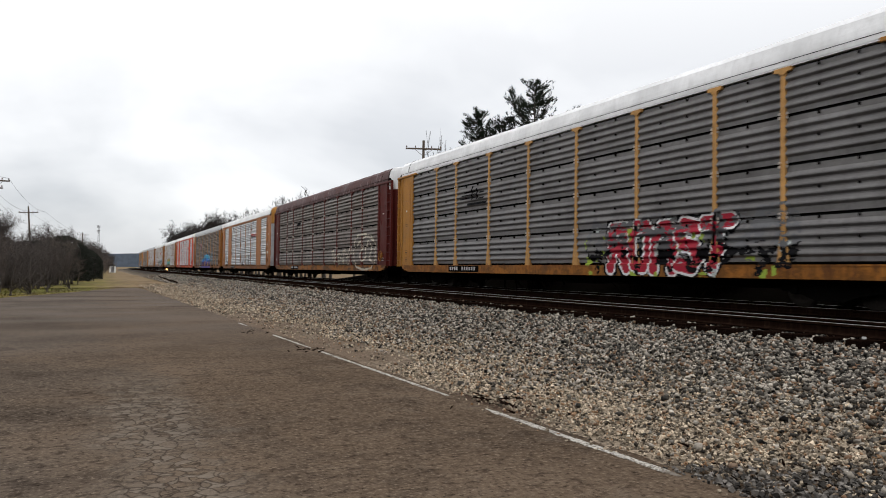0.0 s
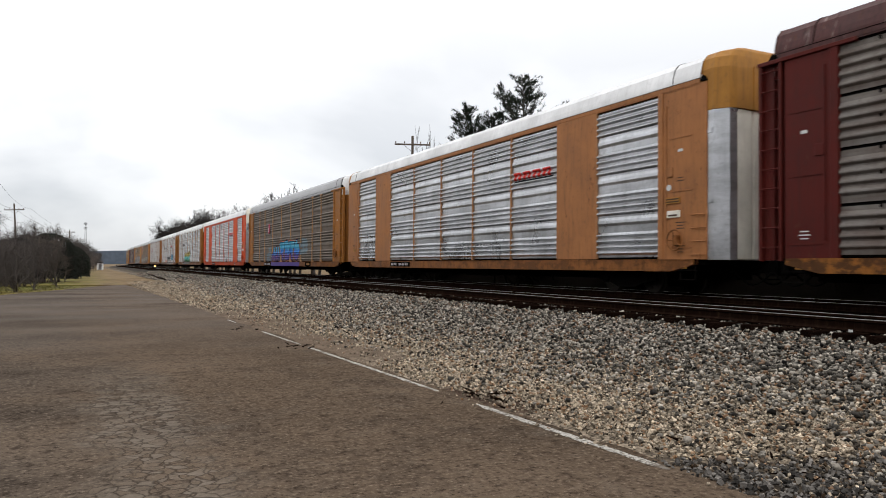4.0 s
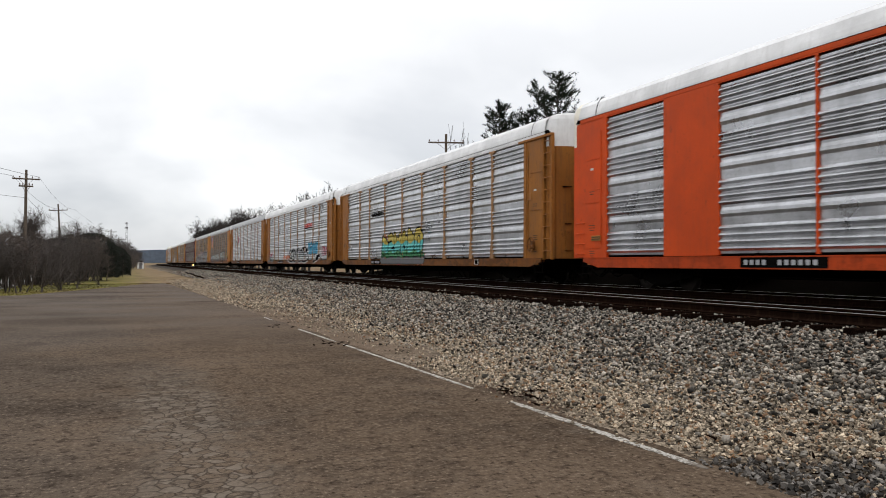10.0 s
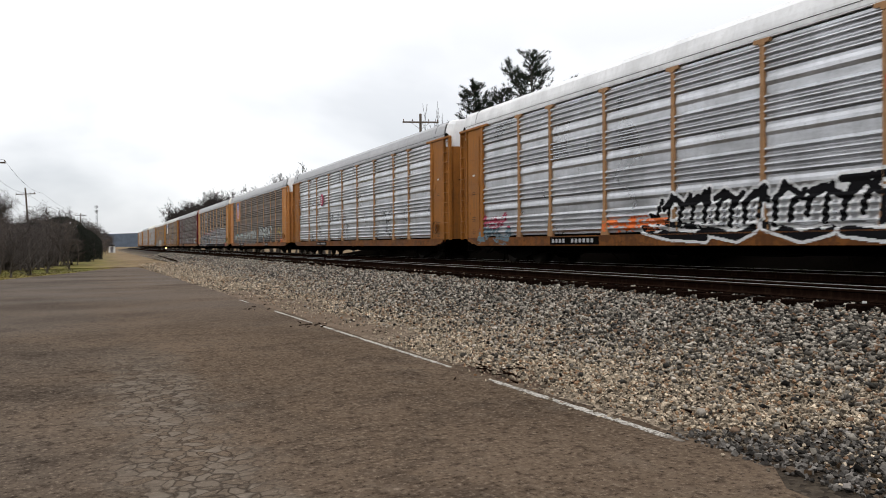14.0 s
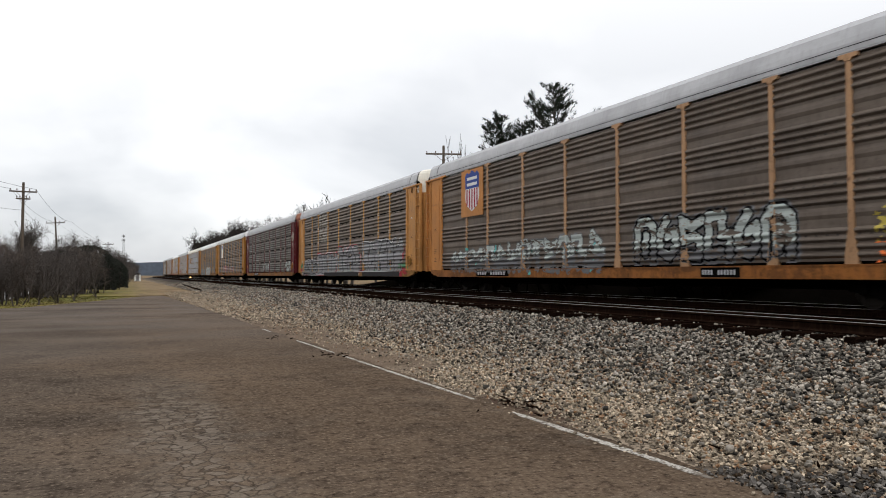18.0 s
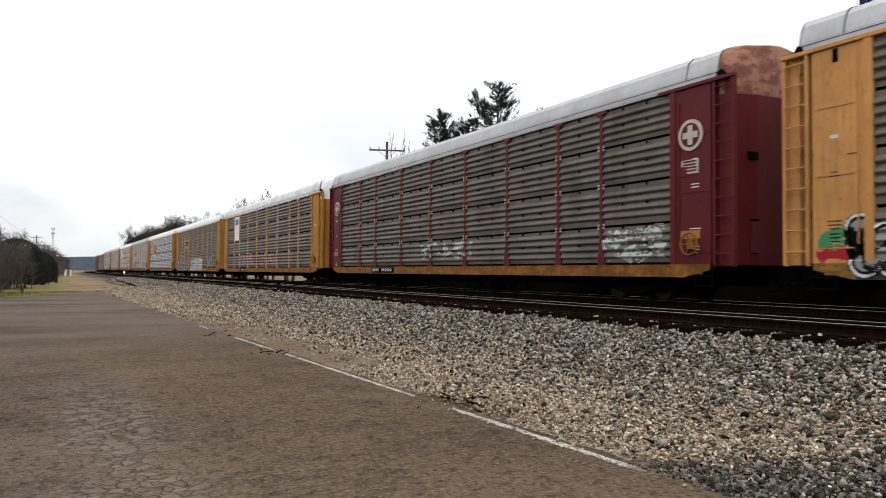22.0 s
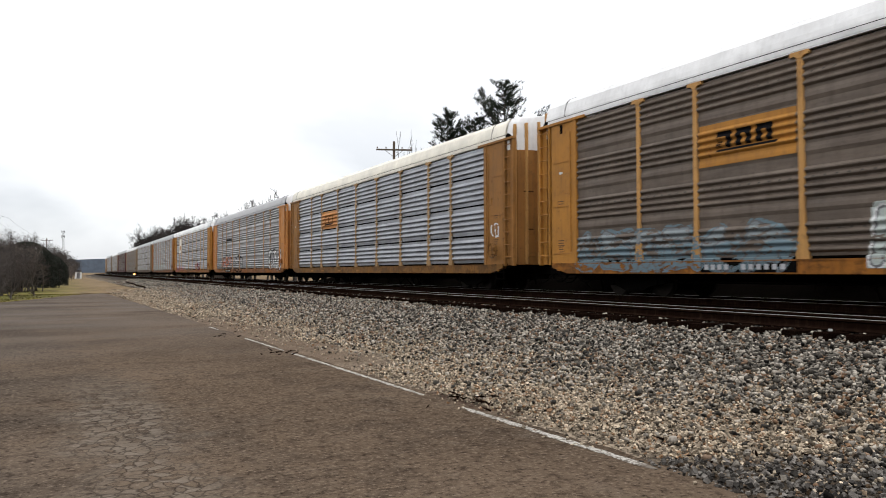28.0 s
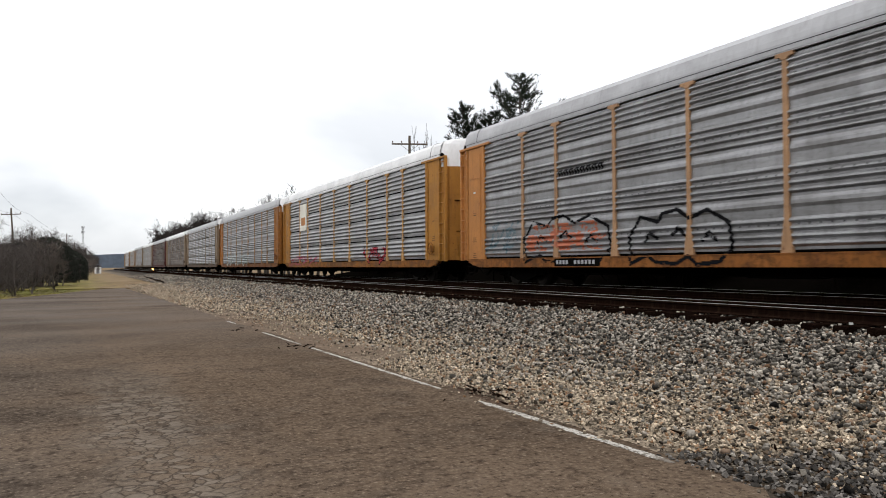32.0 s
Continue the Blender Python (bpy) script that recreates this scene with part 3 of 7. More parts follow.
for a, b, w in ((4.22, 7.10, 0.080), (8.02, 13.30, 0.065), (13.75, 16.75, 0.06), (19.5, 20.6, 0.06)):
    g = Shape()
    rows = []
    y = a
    while y <= b + 1e-6:
        t = min(1.0, (y - a) / 0.25, (b - y) / 0.25)
        half = max(0.012, w * 0.5 * (0.4 + 0.6 * max(t, 0)) + rnd.uniform(-0.012, 0.008))
        rows.append([(road_line(y) - half + rnd.uniform(-0.007, 0.006), y, 0.001), (road_line(y) + half + rnd.uniform(-0.008, 0.008), y, 0.001),
                     (road_line(y) + half * 0.9, y, 0.006), (road_line(y) - half * 0.9, y, 0.006)])
        y += 0.09
    g.loft(rows)
    part("stripe", g.mesh("stripe", M_PAINT_LINE), road_marking)

# ballast bed across both tracks
BED = [(3.55, -0.05), (3.95, -0.012), (4.6, 0.005), (5.6, 0.04), (6.8, 0.15), (7.9, 0.32), (8.75, 0.440), (9.2, 0.495), (9.5, 0.545), (9.75, 0.567), (9.98, 0.572), (10.2, 0.550), (12.2, 0.560), (12.9, 0.53), (13.6, 0.575),
       (16.6, 0.575), (17.4, 0.48), (19.4, -0.05)]


def bed_z(x):
    return float(np.interp(x, [p[0] for p in BED], [p[1] for p in BED]))


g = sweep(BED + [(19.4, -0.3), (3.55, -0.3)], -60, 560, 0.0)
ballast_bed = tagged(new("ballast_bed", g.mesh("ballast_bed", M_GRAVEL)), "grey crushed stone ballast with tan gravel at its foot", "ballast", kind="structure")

RAIL_SECTION = [(-0.076, -0.172), (0.076, -0.172), (0.076, -0.160), (0.020, -0.142), (0.010, -0.125), (0.010, -0.050), (0.036, -0.036), (0.036, -0.010), (0.028, -0.001),
                (-0.028, -0.001), (-0.036, -0.010), (-0.036, -0.036), (-0.010, -0.050), (-0.010, -0.125), (-0.020, -0.142), (-0.076, -0.160)]
HEAD_SECTION = [(-0.027, -0.0012), (0.027, -0.0012), (0.025, 0.003), (-0.025, 0.003)]
for name, cx, lab in (("track_1", NEAR_X, "empty railway track with rusty rails on wooden ties"), ("track_2", FAR_X, "railway track beneath the moving train")):
    track = tagged(new(name), lab, "railway track", kind="structure")
    for side in (-1, 1):
        x = cx + side * 0.755
        top = RAIL_Z + ((0.012 if side < 0 else -0.030) if name == "track_1" else 0.0)
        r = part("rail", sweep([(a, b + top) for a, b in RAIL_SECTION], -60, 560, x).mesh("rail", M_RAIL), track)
        part("running_surface", sweep([(a, b + top) for a, b in HEAD_SECTION], -60, 560, x).mesh("running_surface", M_RAIL_TOP), r, "polished steel running surface")
    rnd = random.Random(21)
    tie_meshes = []
    for i in range(6):
        g = Shape()
        c = 0.012
        j = [rnd.uniform(-0.012, 0.012) for _ in range(8)]
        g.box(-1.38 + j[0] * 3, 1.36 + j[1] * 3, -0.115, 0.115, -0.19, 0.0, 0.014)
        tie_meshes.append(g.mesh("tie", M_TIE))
    far_ties = Shape()
    s, i = -12.0, 0
    while s < 330:
        s = -12.0 + 0.535 * i + rnd.uniform(-0.02, 0.02)
        dx, tw = rnd.uniform(-0.12, 0.10), rnd.uniform(-1.8, 1.8)
        if name == "track_1" and s < 128:
            t = new("tie", tie_meshes[i % 6])
            t.parent = track
            t.matrix_basis = pose(cx + dx, s, RAIL_Z - 0.191 + rnd.uniform(-0.012, 0.004), 0, 1.6, tw)
        elif s > 128 or name == "track_2":
            p, h = line(s, cx)
            if s < BEND:
                far_ties.box(cx - 1.3 + dx, cx + 1.3 + dx, s - 0.11, s + 0.11, RAIL_Z - 0.36, RAIL_Z - 0.184)
        i += 1
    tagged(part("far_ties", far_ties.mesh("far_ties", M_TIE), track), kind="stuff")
    # spike plates beside the nearer rail
    if name == "track_1":
        g = Shape()
        for k in range(90):
            yy = -4 + 0.535 * k
            for sx in (-0.755, 0.755):
                g.box(cx + sx - 0.17, cx + sx + 0.17, yy - 0.09, yy + 0.09, RAIL_Z - 0.186, RAIL_Z - 0.168)
        tagged(part("tie_plates", g.mesh("tie_plates", M_RAIL), track), kind="stuff")
        g = Shape()
        g.box(NEAR_X - 0.755 - 0.100, NEAR_X - 0.755 - 0.085, 6.85, 6.915, RAIL_Z - 0.185, RAIL_Z - 0.14, 0.004)
        part("rail_tag", g.mesh("rail_tag", M_TAG), track, "small white tag plate on the rail")

# loose stones
STONE_V = np.array([(x, y, z) for x in (-1, 1) for y in (-1, 1) for z in (-1, 1)], float) / 3 ** 0.5
STONE_F = np.array([(0, 1, 3), (0, 3, 2), (4, 6, 7), (4, 7, 5), (0, 4, 5), (0, 5, 1), (2, 3, 7), (2, 7, 6), (0, 2, 6), (0, 6, 4), (1, 5, 7), (1, 7, 3)])


def pebbles(rng, x, y, z, size):
    """Angular stones at the given places, as one vertex and triangle array."""
    n = len(x)
    v = STONE_V[None] * rng.uniform(0.62, 1.30, (n, 8, 1)) + rng.normal(0, 0.10, (n, 8, 3))
    v = v * rng.uniform(0.55, 1.2, (n, 1, 3)) * (size[:, None, None] * 0.5)
    q = rng.normal(size=(n, 4))
    q /= np.linalg.norm(q, axis=1, keepdims=True)
    w, a, b, c = q.T
    R = np.stack([1 - 2 * (b * b + c * c), 2 * (a * b - w * c), 2 * (a * c + w * b), 2 * (a * b + w * c), 1 - 2 * (a * a + c * c), 2 * (b * c - w * a),
                  2 * (a * c - w * b), 2 * (b * c + w * a), 1 - 2 * (a * a + b * b)], 1).reshape(n, 3, 3)
    v = np.einsum("nij,nkj->nki", R, v)
    v[..., 2] *= 0.85
    v += np.stack([x, y, z], 1)[:, None]
    t = STONE_F[None] + (np.arange(n) * 8)[:, None, None]
    return v.reshape(-1, 3), t.reshape(-1, 3)


def scatter(rng, per_m2, x0, x1, y0, y1, s0, s1, keep=None, sink=0.2):
    n = int(per_m2 * (x1 - x0) * (y1 - y0))
    x, y = rng.uniform(x0, x1, n), rng.uniform(y0, y1, n)
    if keep is not None:
        m = rng.uniform(0, 1, n) < keep(x, y)
        x, y = x[m], y[m]
    size = rng.uniform(s0, s1, len(x)) * rng.uniform(0.7, 1.15, len(x))
    z = np.interp(x, [p[0] for p in BED], [p[1] for p in BED]) + size * (0.5 - sink) + rng.uniform(-0.2, 0.55, len(x)) * size * 0.6
    return pebbles(rng, x, y, z, size)


rng = np.random.default_rng(5)


def coarse(x, y):
    return np.clip((x - 4.9 + 0.3 * np.sin(y * 0.9) + 0.2 * np.sin(y * 2.3 + 1)) / 2.6, 0.05, 1) * np.where((y > 10.5) & (y < 25) & (x < 4.85 + 0.3 * np.sin(y * 1.1)), 0.5, 1.0)


def off_ties(x, y):
    return np.where((x > 9.30) & (np.abs(((y + 12) / 0.535 + 0.5) % 1 - 0.5) < 0.27), 0.0, 1.0) * np.where(x > 9.6, 0.6, 1.0) * coarse(x, y)


for nm, args in (("ballast_stones", ((680, 4.3, 9.95, 2.0, 14, 0.036, 0.080), (430, 4.4, 9.95, 14, 30, 0.042, 0.088), (200, 4.8, 9.86, 30, 60, 0.055, 0.11), (60, 5.5, 9.5, 60, 110, 0.07, 0.14))),):
    V, T, o = [], [], 0
    for a in args:
        v, t = scatter(rng, *a, keep=off_ties)
        V.append(v)
        T.append(t + o)
        o += len(v)
    ob = new(nm, fast_mesh(nm, np.concatenate(V), np.concatenate(T), M_STONE))
    ob.data.polygons.foreach_set("use_smooth", np.ones(len(ob.data.polygons), bool))
    tagged(ob, "loose angular grey ballast stones on the track bed", "ballast stones", kind="stuff")
V, T, o = [], [], 0
for a in ((1700, 3.75, 7.6, 2.0, 11, 0.016, 0.052), (620, 3.7, 7.4, 11, 22, 0.022, 0.060), (230, 3.2, 7.4, 22, 45, 0.03, 0.085), (70, 3.0, 7.4, 45, 66, 0.05, 0.12)):
    v, t = scatter(rng, *a, keep=lambda x, y: np.where((y < 4.5 - 0.5 * (x - 4.0)), 0.2, 1.0) * np.clip(1.25 - coarse(x, y), 0.1, 1) * np.clip((x - road_line(y) - 0.1) / 0.5, 0.05, 1) * np.where((y > 10.5) & (y < 25) & (x < 4.85 + 0.3 * np.sin(y * 1.1)), 0.12, 1.0))
    V.append(v)
    T.append(t + o)
    o += len(v)
v, t = scatter(rng, 900, 4.02, 6.6, 2.0, 4.7, 0.022, 0.062, keep=lambda x, y: np.clip((4.6 - 0.5 * (x - 4.0) - y) * 2.5, 0, 1))
tagged(new("damp_stones", fast_mesh("damp_stones", v, t, M_DAMP)), "damp dark stones at the corner of the asphalt", "stones", kind="stuff")
tagged(new("tan_gravel", fast_mesh("tan_gravel", np.concatenate(V), np.concatenate(T), M_FINES)), "small tan gravel and grit beside the asphalt", "gravel", kind="stuff")

# ---------------------------------------------------------------- autorack cars
# a car's space: x across (the road's side is negative), y along (the trailing end is positive), z above the rail
POSTS = (9.13, 7.15, 4.28, 1.42, -1.42, -4.28, -7.15, -9.13)
SIDE, HALF, END = 1.55, 13.7, 11.78
PANEL_Z0, PANEL_Z1 = 0.97, 5.27


def profile(kind):
    """Corrugated sheet: list of (height, outward depth). Four ribs to each sheet, flat bands between."""
    pts = []
    for k, (a, b) in enumerate(((1.0, 1.965), (2.03, 3.085), (3.15, 4.16), (4.225, 5.20))):
        if kind == "ribbed":
            a, b = (1.0, 2.0, 3.1175, 4.19)[k], (2.0, 3.1175, 4.19, 5.20)[k]
        if not pts or a > pts[-1][0]:
            pts.append((a, 0.0))
        step = 0.20 if kind == "seamed" else 0.168
        z = (a + b) / 2 - 2 * step + 0.02 + (0.0 if kind == "seamed" else (-0.12, -0.04, 0.04, 0.12)[k])
        if kind == "ribbed" and k > 0:
            # the flat band below swells slightly
            pts += [(z - 0.30, 0.004), (z - 0.22, 0.026), (z - 0.14, 0.020), (z - 0.06, 0.0)]
        for _ in range(4):
            pts += [(z, 0.0), (z + 0.045, 0.050), (z + 0.060, 0.056), (z + 0.085, 0.052), (z + step - 0.03, 0.0)]
            z += step
        if kind == "seamed":
            pts += [(b, 0.0), (b + 0.001, -0.075), (b + 0.064, -0.075)]
    if kind == "ribbed":
        pts.append((5.20, 0.0))
    return pts


PROFILES = {k: profile(k) for k in ("seamed", "ribbed")}
SHEET = 1.490   # half width of the car at the sheet's valleys


def depth(kind, y, z):
    """How far out the car's side is at a place, for paint laid on it."""
    if z < 0.985:
        return SIDE + 0.018
    if kind != "flat":
        for p in POSTS:
            if abs(y - p) < 0.075 + max(0.0, 0.10 * (1.6 - z)):
                return SIDE + 0.002
    if abs(y) > END:
        return SIDE - 0.012
    if kind == "flat" and 7.15 < abs(y) < 9.13:
        return SIDE + 0.006
    pr = PROFILES["ribbed" if kind == "flat" else kind]
    return SHEET + float(np.interp(z, [p[0] for p in pr], [p[1] for p in pr])) + 0.004


def sheet_mesh(kind, width, mat):
    def make():
        g = Shape()
        pr = PROFILES[kind]
        h = width / 2
        ring = [(-SHEET - d, z) for z, d in pr]
        back = [(-SHEET + 0.012 - d, z) for z, d in reversed(pr)]
        loop = ring + back
        g.loft([[(x, h, z) for x, z in loop], [(x, -h, z) for x, z in loop]])
        # shade of the seam recesses is put in as near-black faces
        for q in range(len(pr) - 1):
            if pr[q][1] < -0.05 or pr[q + 1][1] < -0.05:
                g.mi[q] = 1
        return g.mesh("side_panel", mat, M_DARK)
    return shared(("sheet", kind, width, mat.name), make)


def post_mesh(kind, mat):
    def make():
        g = Shape()
        xo, xi = -SIDE + 0.002, -SIDE + 0.09
        if kind == "flat":
            g.box(xo, xi, -0.035, 0.035, 0.96, 5.25, 0.008)
        else:
            g.box(xo, xi, -0.068, 0.068, 1.55, 5.16, 0.012)
            rings = []
            for z, w in ((0.935, 0.15), (1.10, 0.145), (1.62, 0.068)):
                rings.append([(xo, -w, z), (xi, -w, z), (xi, w, z), (xo, w, z)])
            g.loft(rings)
            rings = []
            for z, w in ((5.10, 0.068), (5.155, 0.10), (5.165, 0.225), (5.25, 0.225)):
                rings.append([(xo - 0.012, -w, z), (xi, -w, z), (xi, w, z), (xo - 0.012, w, z)])
            g.loft(rings)
        return g.mesh("post", mat)
    return shared(("post", kind, mat.name), make)


def clip_mesh(mat):
    def make():
        g = Shape()
        for z in (2.005, 3.12, 4.195):
            for s in (-1, 1):
                g.box(-SIDE - 0.012, -SIDE + 0.05, s * 0.075 - 0.02, s * 0.075 + 0.035 * s, z - 0.07, z - 0.015)
                g.box(-SIDE - 0.012, -SIDE + 0.05, s * 0.075 - 0.02, s * 0.075 + 0.035 * s, z + 0.015, z + 0.07)
        return g.mesh("clips", mat)
    return shared(("clips", mat.name), make)


def ladder_mesh(mat):
    def make():
        g = Shape()
        g.box(-SIDE - 0.02, -SIDE + 0.10, 13.10, 13.17, 0.88, 5.28, 0.01)
        g.box(-SIDE - 0.01, -SIDE + 0.12, 13.62, 13.70, 0.88, 5.28, 0.01)
        g.box(-SIDE + 0.10, -SIDE + 0.13, 13.17, 13.66, 0.90, 5.28)
        for i in range(10):
            z = 1.18 + i * 0.43
            g.tube((-SIDE - 0.005, 13.15, z), (-SIDE - 0.005, 13.65, z), 0.016, n=6)
            g.box(-SIDE - 0.02, -SIDE + 0.10, 13.165, 13.185, z - 0.03, z + 0.03)
        return g.mesh("ladder", mat)
    return shared(("ladder", mat.name), make)


def end_panel_mesh(mat, plain_end):
    def make():
        g = Shape()
        y1 = 13.42 if plain_end else 13.03
        g.box(-SIDE + 0.012, -SIDE + 0.10, END + 0.10, y1, 0.93, 5.27, 0.01)
        g.box(-SIDE - 0.022, -SIDE + 0.09, END - 0.02, END + 0.16, 0.93, 5.27, 0.012)
        # latch box and rod
        g.box(-SIDE - 0.01, -SIDE + 0.05, END + 0.30, END + 0.52, 3.05, 3.30, 0.01)
        g.tube((-SIDE - 0.004, END + 0.28, 1.3), (-SIDE - 0.004, END + 0.28, 4.9), 0.014, n=6)
        return g.mesh("end_panel", mat)
    return shared(("endpanel", mat.name, plain_end), make)


ROOF = [(-SIDE - 0.012, 5.395), (-SIDE - 0.012, 5.45), (-1.54, 5.57), (-1.475, 5.80), (-1.35, 5.94), (-1.10, 6.025), (-0.6, 6.06), (0, 6.065)]
ROOF = ROOF + [(-x, z) for x, z in reversed(ROOF[:-1])]


def roof_mesh(mat):
    def make():
        g = Shape()
        rings = []
        ys = np.linspace(-13.25, 13.25, 20)
        for i, y in enumerate(ys):
            for dy, up in ((-0.05, 0.0), (-0.025, 0.006), (0.025, 0.006), (0.05, 0.0)):
                yy = min(13.25, max(-13.25, y + dy))
                rings.append([(x * (1 + up * 0.5), yy, z + (up if abs(x) < 1.5 else 0)) for x, z in ROOF])
        g.loft(rings, closed=False)
        inner = [[(x * 0.97, yy, z - 0.05) for x, z in ROOF] for yy in (13.25, -13.25)]
        g.loft(inner, closed=False)
        return g.mesh("roof", mat)
    return shared(("roof", mat.name), make)


def seal_mesh():
    """Black rubber strip where the roof meets the end doors."""
    def make():
        g = Shape()
        a = [(x * 1.006, z + 0.012) for x, z in ROOF]
        b = [(x * 0.97, z - 0.04) for x, z in reversed(ROOF)]
        g.loft([[(x, y, z) for x, z in a + b] for y in (12.30, 12.318)])
        return g.mesh("roof_seal", M_BLACK)
    return shared("seal", make)


def stencil(car, yc, zc, w, rows, mat, seed, out=0.0):
    """Small lettering on an end panel as plain bars."""
    rnd = random.Random(seed)
    d = SIDE - 0.012 + out
    for i in range(rows):
        ww = w * rnd.uniform(0.45, 0.8)
        g = Shape()
        z = zc - i * 0.075
        g.box(-d - 0.004, -d + 0.01, yc - ww / 2, yc + ww / 2, z, z + 0.024)
        part("marking", g.mesh("marking", mat), car["ob"])


def dress_ends(car, seed, ink, bold, latched):
    """Notices, latches, slots and grab irons on the end panels and doors."""
    rnd = random.Random(seed)
    ob, body = car["ob"], car["body"]
    for s in (-1, 1):
        yc = s * 12.55
        for zc, w, rows in ((2.75, 0.36, 2), (1.75, 0.46, 3), (1.25, 0.36, 3)):
            zc += rnd.uniform(-0.15, 0.25)
            if body is not MAROON or zc < 1.6:
                stencil(car, yc, zc, w, rows, ink, seed * 3 + s + rows)
        if latched:
            g = Shape()
            g.box(-SIDE - 0.004, -SIDE + 0.04, yc - 0.10, yc + 0.02, 4.90, 5.17, 0.01)
            part("latch", g.mesh("latch", M_BLACK), ob)
        if rnd.random() < 0.7:
            g = Shape()
            z = rnd.uniform(3.3, 3.7)
            g.box(-SIDE + 0.006, -SIDE + 0.03, yc - 0.08, yc + 0.08, z, z + 0.07, 0.004)
            part("tag_plate", g.mesh("tag_plate", M_TAG), ob, "small white tag plate")
        g = Shape()
        g.box(-SIDE + 0.004, -SIDE + 0.03, yc - 0.22, yc + 0.22, 0.70, 0.78, 0.004)
        part("reflector", g.mesh("reflector", Y_DEEP), ob, "yellow reflector strip")
        # pressed ribs frame the panel
        g = Shape()
        for z in (1.22, 2.66, 4.02):
            g.box(-SIDE - 0.002, -SIDE + 0.03, yc - 0.40, yc + 0.36, z, z + 0.022)
        tagged(part("pressed_rib", g.mesh("pressed_rib", body), ob), kind="stuff")
        if car["kind"] == "flat":
            for z in (1.05, 1.38, 1.71, 2.04):
                g = Shape()
                g.tube((-SIDE - 0.03, s * 12.95, z), (-SIDE - 0.03, s * 13.38, z), 0.014, n=6)
                for yy in (12.95, 13.38):
                    g.tube((-SIDE - 0.03, s * yy, z), (-SIDE + 0.05, s * yy, z), 0.014, n=5)
                part("grab_iron", g.mesh("grab_iron", body), ob)
            zl = 2.36 if s < 0 else 1.46
            plate(car, "label_strip", s * 12.3 + 0.25, s * 12.3 - 0.25, zl, zl + 0.16, Y_DEEP, 0.03, [(0.05, 0.95, 0.2, 0.4), (0.05, 0.95, 0.6, 0.8)], M_INK, "yellow label strip with dark bars")
            if s < 0:
                g = Shape()
                g.tube((-SIDE + 0.03, -12.15, 2.78), (-SIDE - 0.004, -12.15, 2.78), 0.08, n=16)
                part("round_tag", g.mesh("round_tag", M_TAG), ob, "round white tag")
                plate(car, "notice", -12.1, -12.55, 2.0, 2.18, ROOF_CREAM, 0.03, [(0.1, 0.8, 0.2, 0.45)], M_INK, "torn whitish notice")
        else:
            yb = 13.30 + 0.42 * (1 - 0.55 ** 2) ** 0.5
            slots = ((3.35, 3.53, 0.42), (1.9, 1.98, 0.30)) if bold else ((3.42, 3.45, 0.50), (2.12, 2.15, 0.34))
            for z0, z1, w in slots:
                g = Shape()
                g.box(-0.80 - w / 2, -0.80 + w / 2, s * (yb - 0.10), s * (yb + 0.035), z0, z1)
                part("door_slot", g.mesh("door_slot", M_BLACK if bold else M_UNDER), ob, "dark slot in the end door")
            g = Shape()
            g.box(-0.96, -0.66, s * (yb - 0.10), s * (yb + 0.05), 1.20, 1.92, 0.012)
            part("door_plate", g.mesh("door_plate", body), ob)


def end_door_mesh(mat, lo, hi, bulge, key):
    """Half-round end doors; lo and hi bound the part of its height."""
    def make():
        g = Shape()
        cols = 13
        us = np.linspace(-1, 1, cols)
        zs = [z for z in (0.92, 2.0, 3.2, 4.4, 4.9, 5.30, 5.55, 5.70, 5.83, 5.97, 6.04) if lo < z < hi]
        zs = [lo] + zs + [min(hi, 6.09)]
        grid = []
        for z in zs:
            half = 1.50
            if z > 5.4:
                half = float(np.interp(z, [5.4, 5.57, 5.83, 5.98, 6.05, 6.09], [1.50, 1.49, 1.42, 1.29, 1.06, 0.6]))
            grid.append([(u * half, 13.30 + bulge * (1 - u * u) ** 0.5 + (0.02 if i % 3 == 0 else 0), z) for i, u in enumerate(us)])
        back = [[(x, y - 0.06, z) for x, y, z in r] for r in grid]
        g.loft(grid, closed=False)
        g.loft([r[::-1] for r in back], closed=False)
        g.add([grid[0][0], grid[0][-1], back[0][-1], back[0][0]], [(0, 1, 2, 3)])
        for r, b in ((grid[0], back[0]), (grid[-1], back[-1])):
            for i in range(cols - 1):
                g.add([r[i], r[i + 1], b[i + 1], b[i]], [(0, 1, 2, 3)])
        return g.mesh("end_door", mat)
    return shared(("enddoor", mat.name, key), make)


def column_mesh(sx, mat):
    """Galvanised corner columns at a square end."""
    def make():
        g = Shape()
        if sx:
            g.loft([[(sx * 1.50, 13.40, z), (sx * 1.50, 13.62, z), (sx * 1.30, 13.92, z), (sx * 1.12, 13.98, z), (sx * 1.12, 13.40, z)] for z in (0.92, 4.55)])
            for z in (1.0, 2.3, 4.0):
                g.box(sx * 1.40, sx * 1.52, 13.44, 13.58, z, z + 0.12)
        return g.mesh("corner_column", mat)
    return shared(("column", sx, mat.name), make)


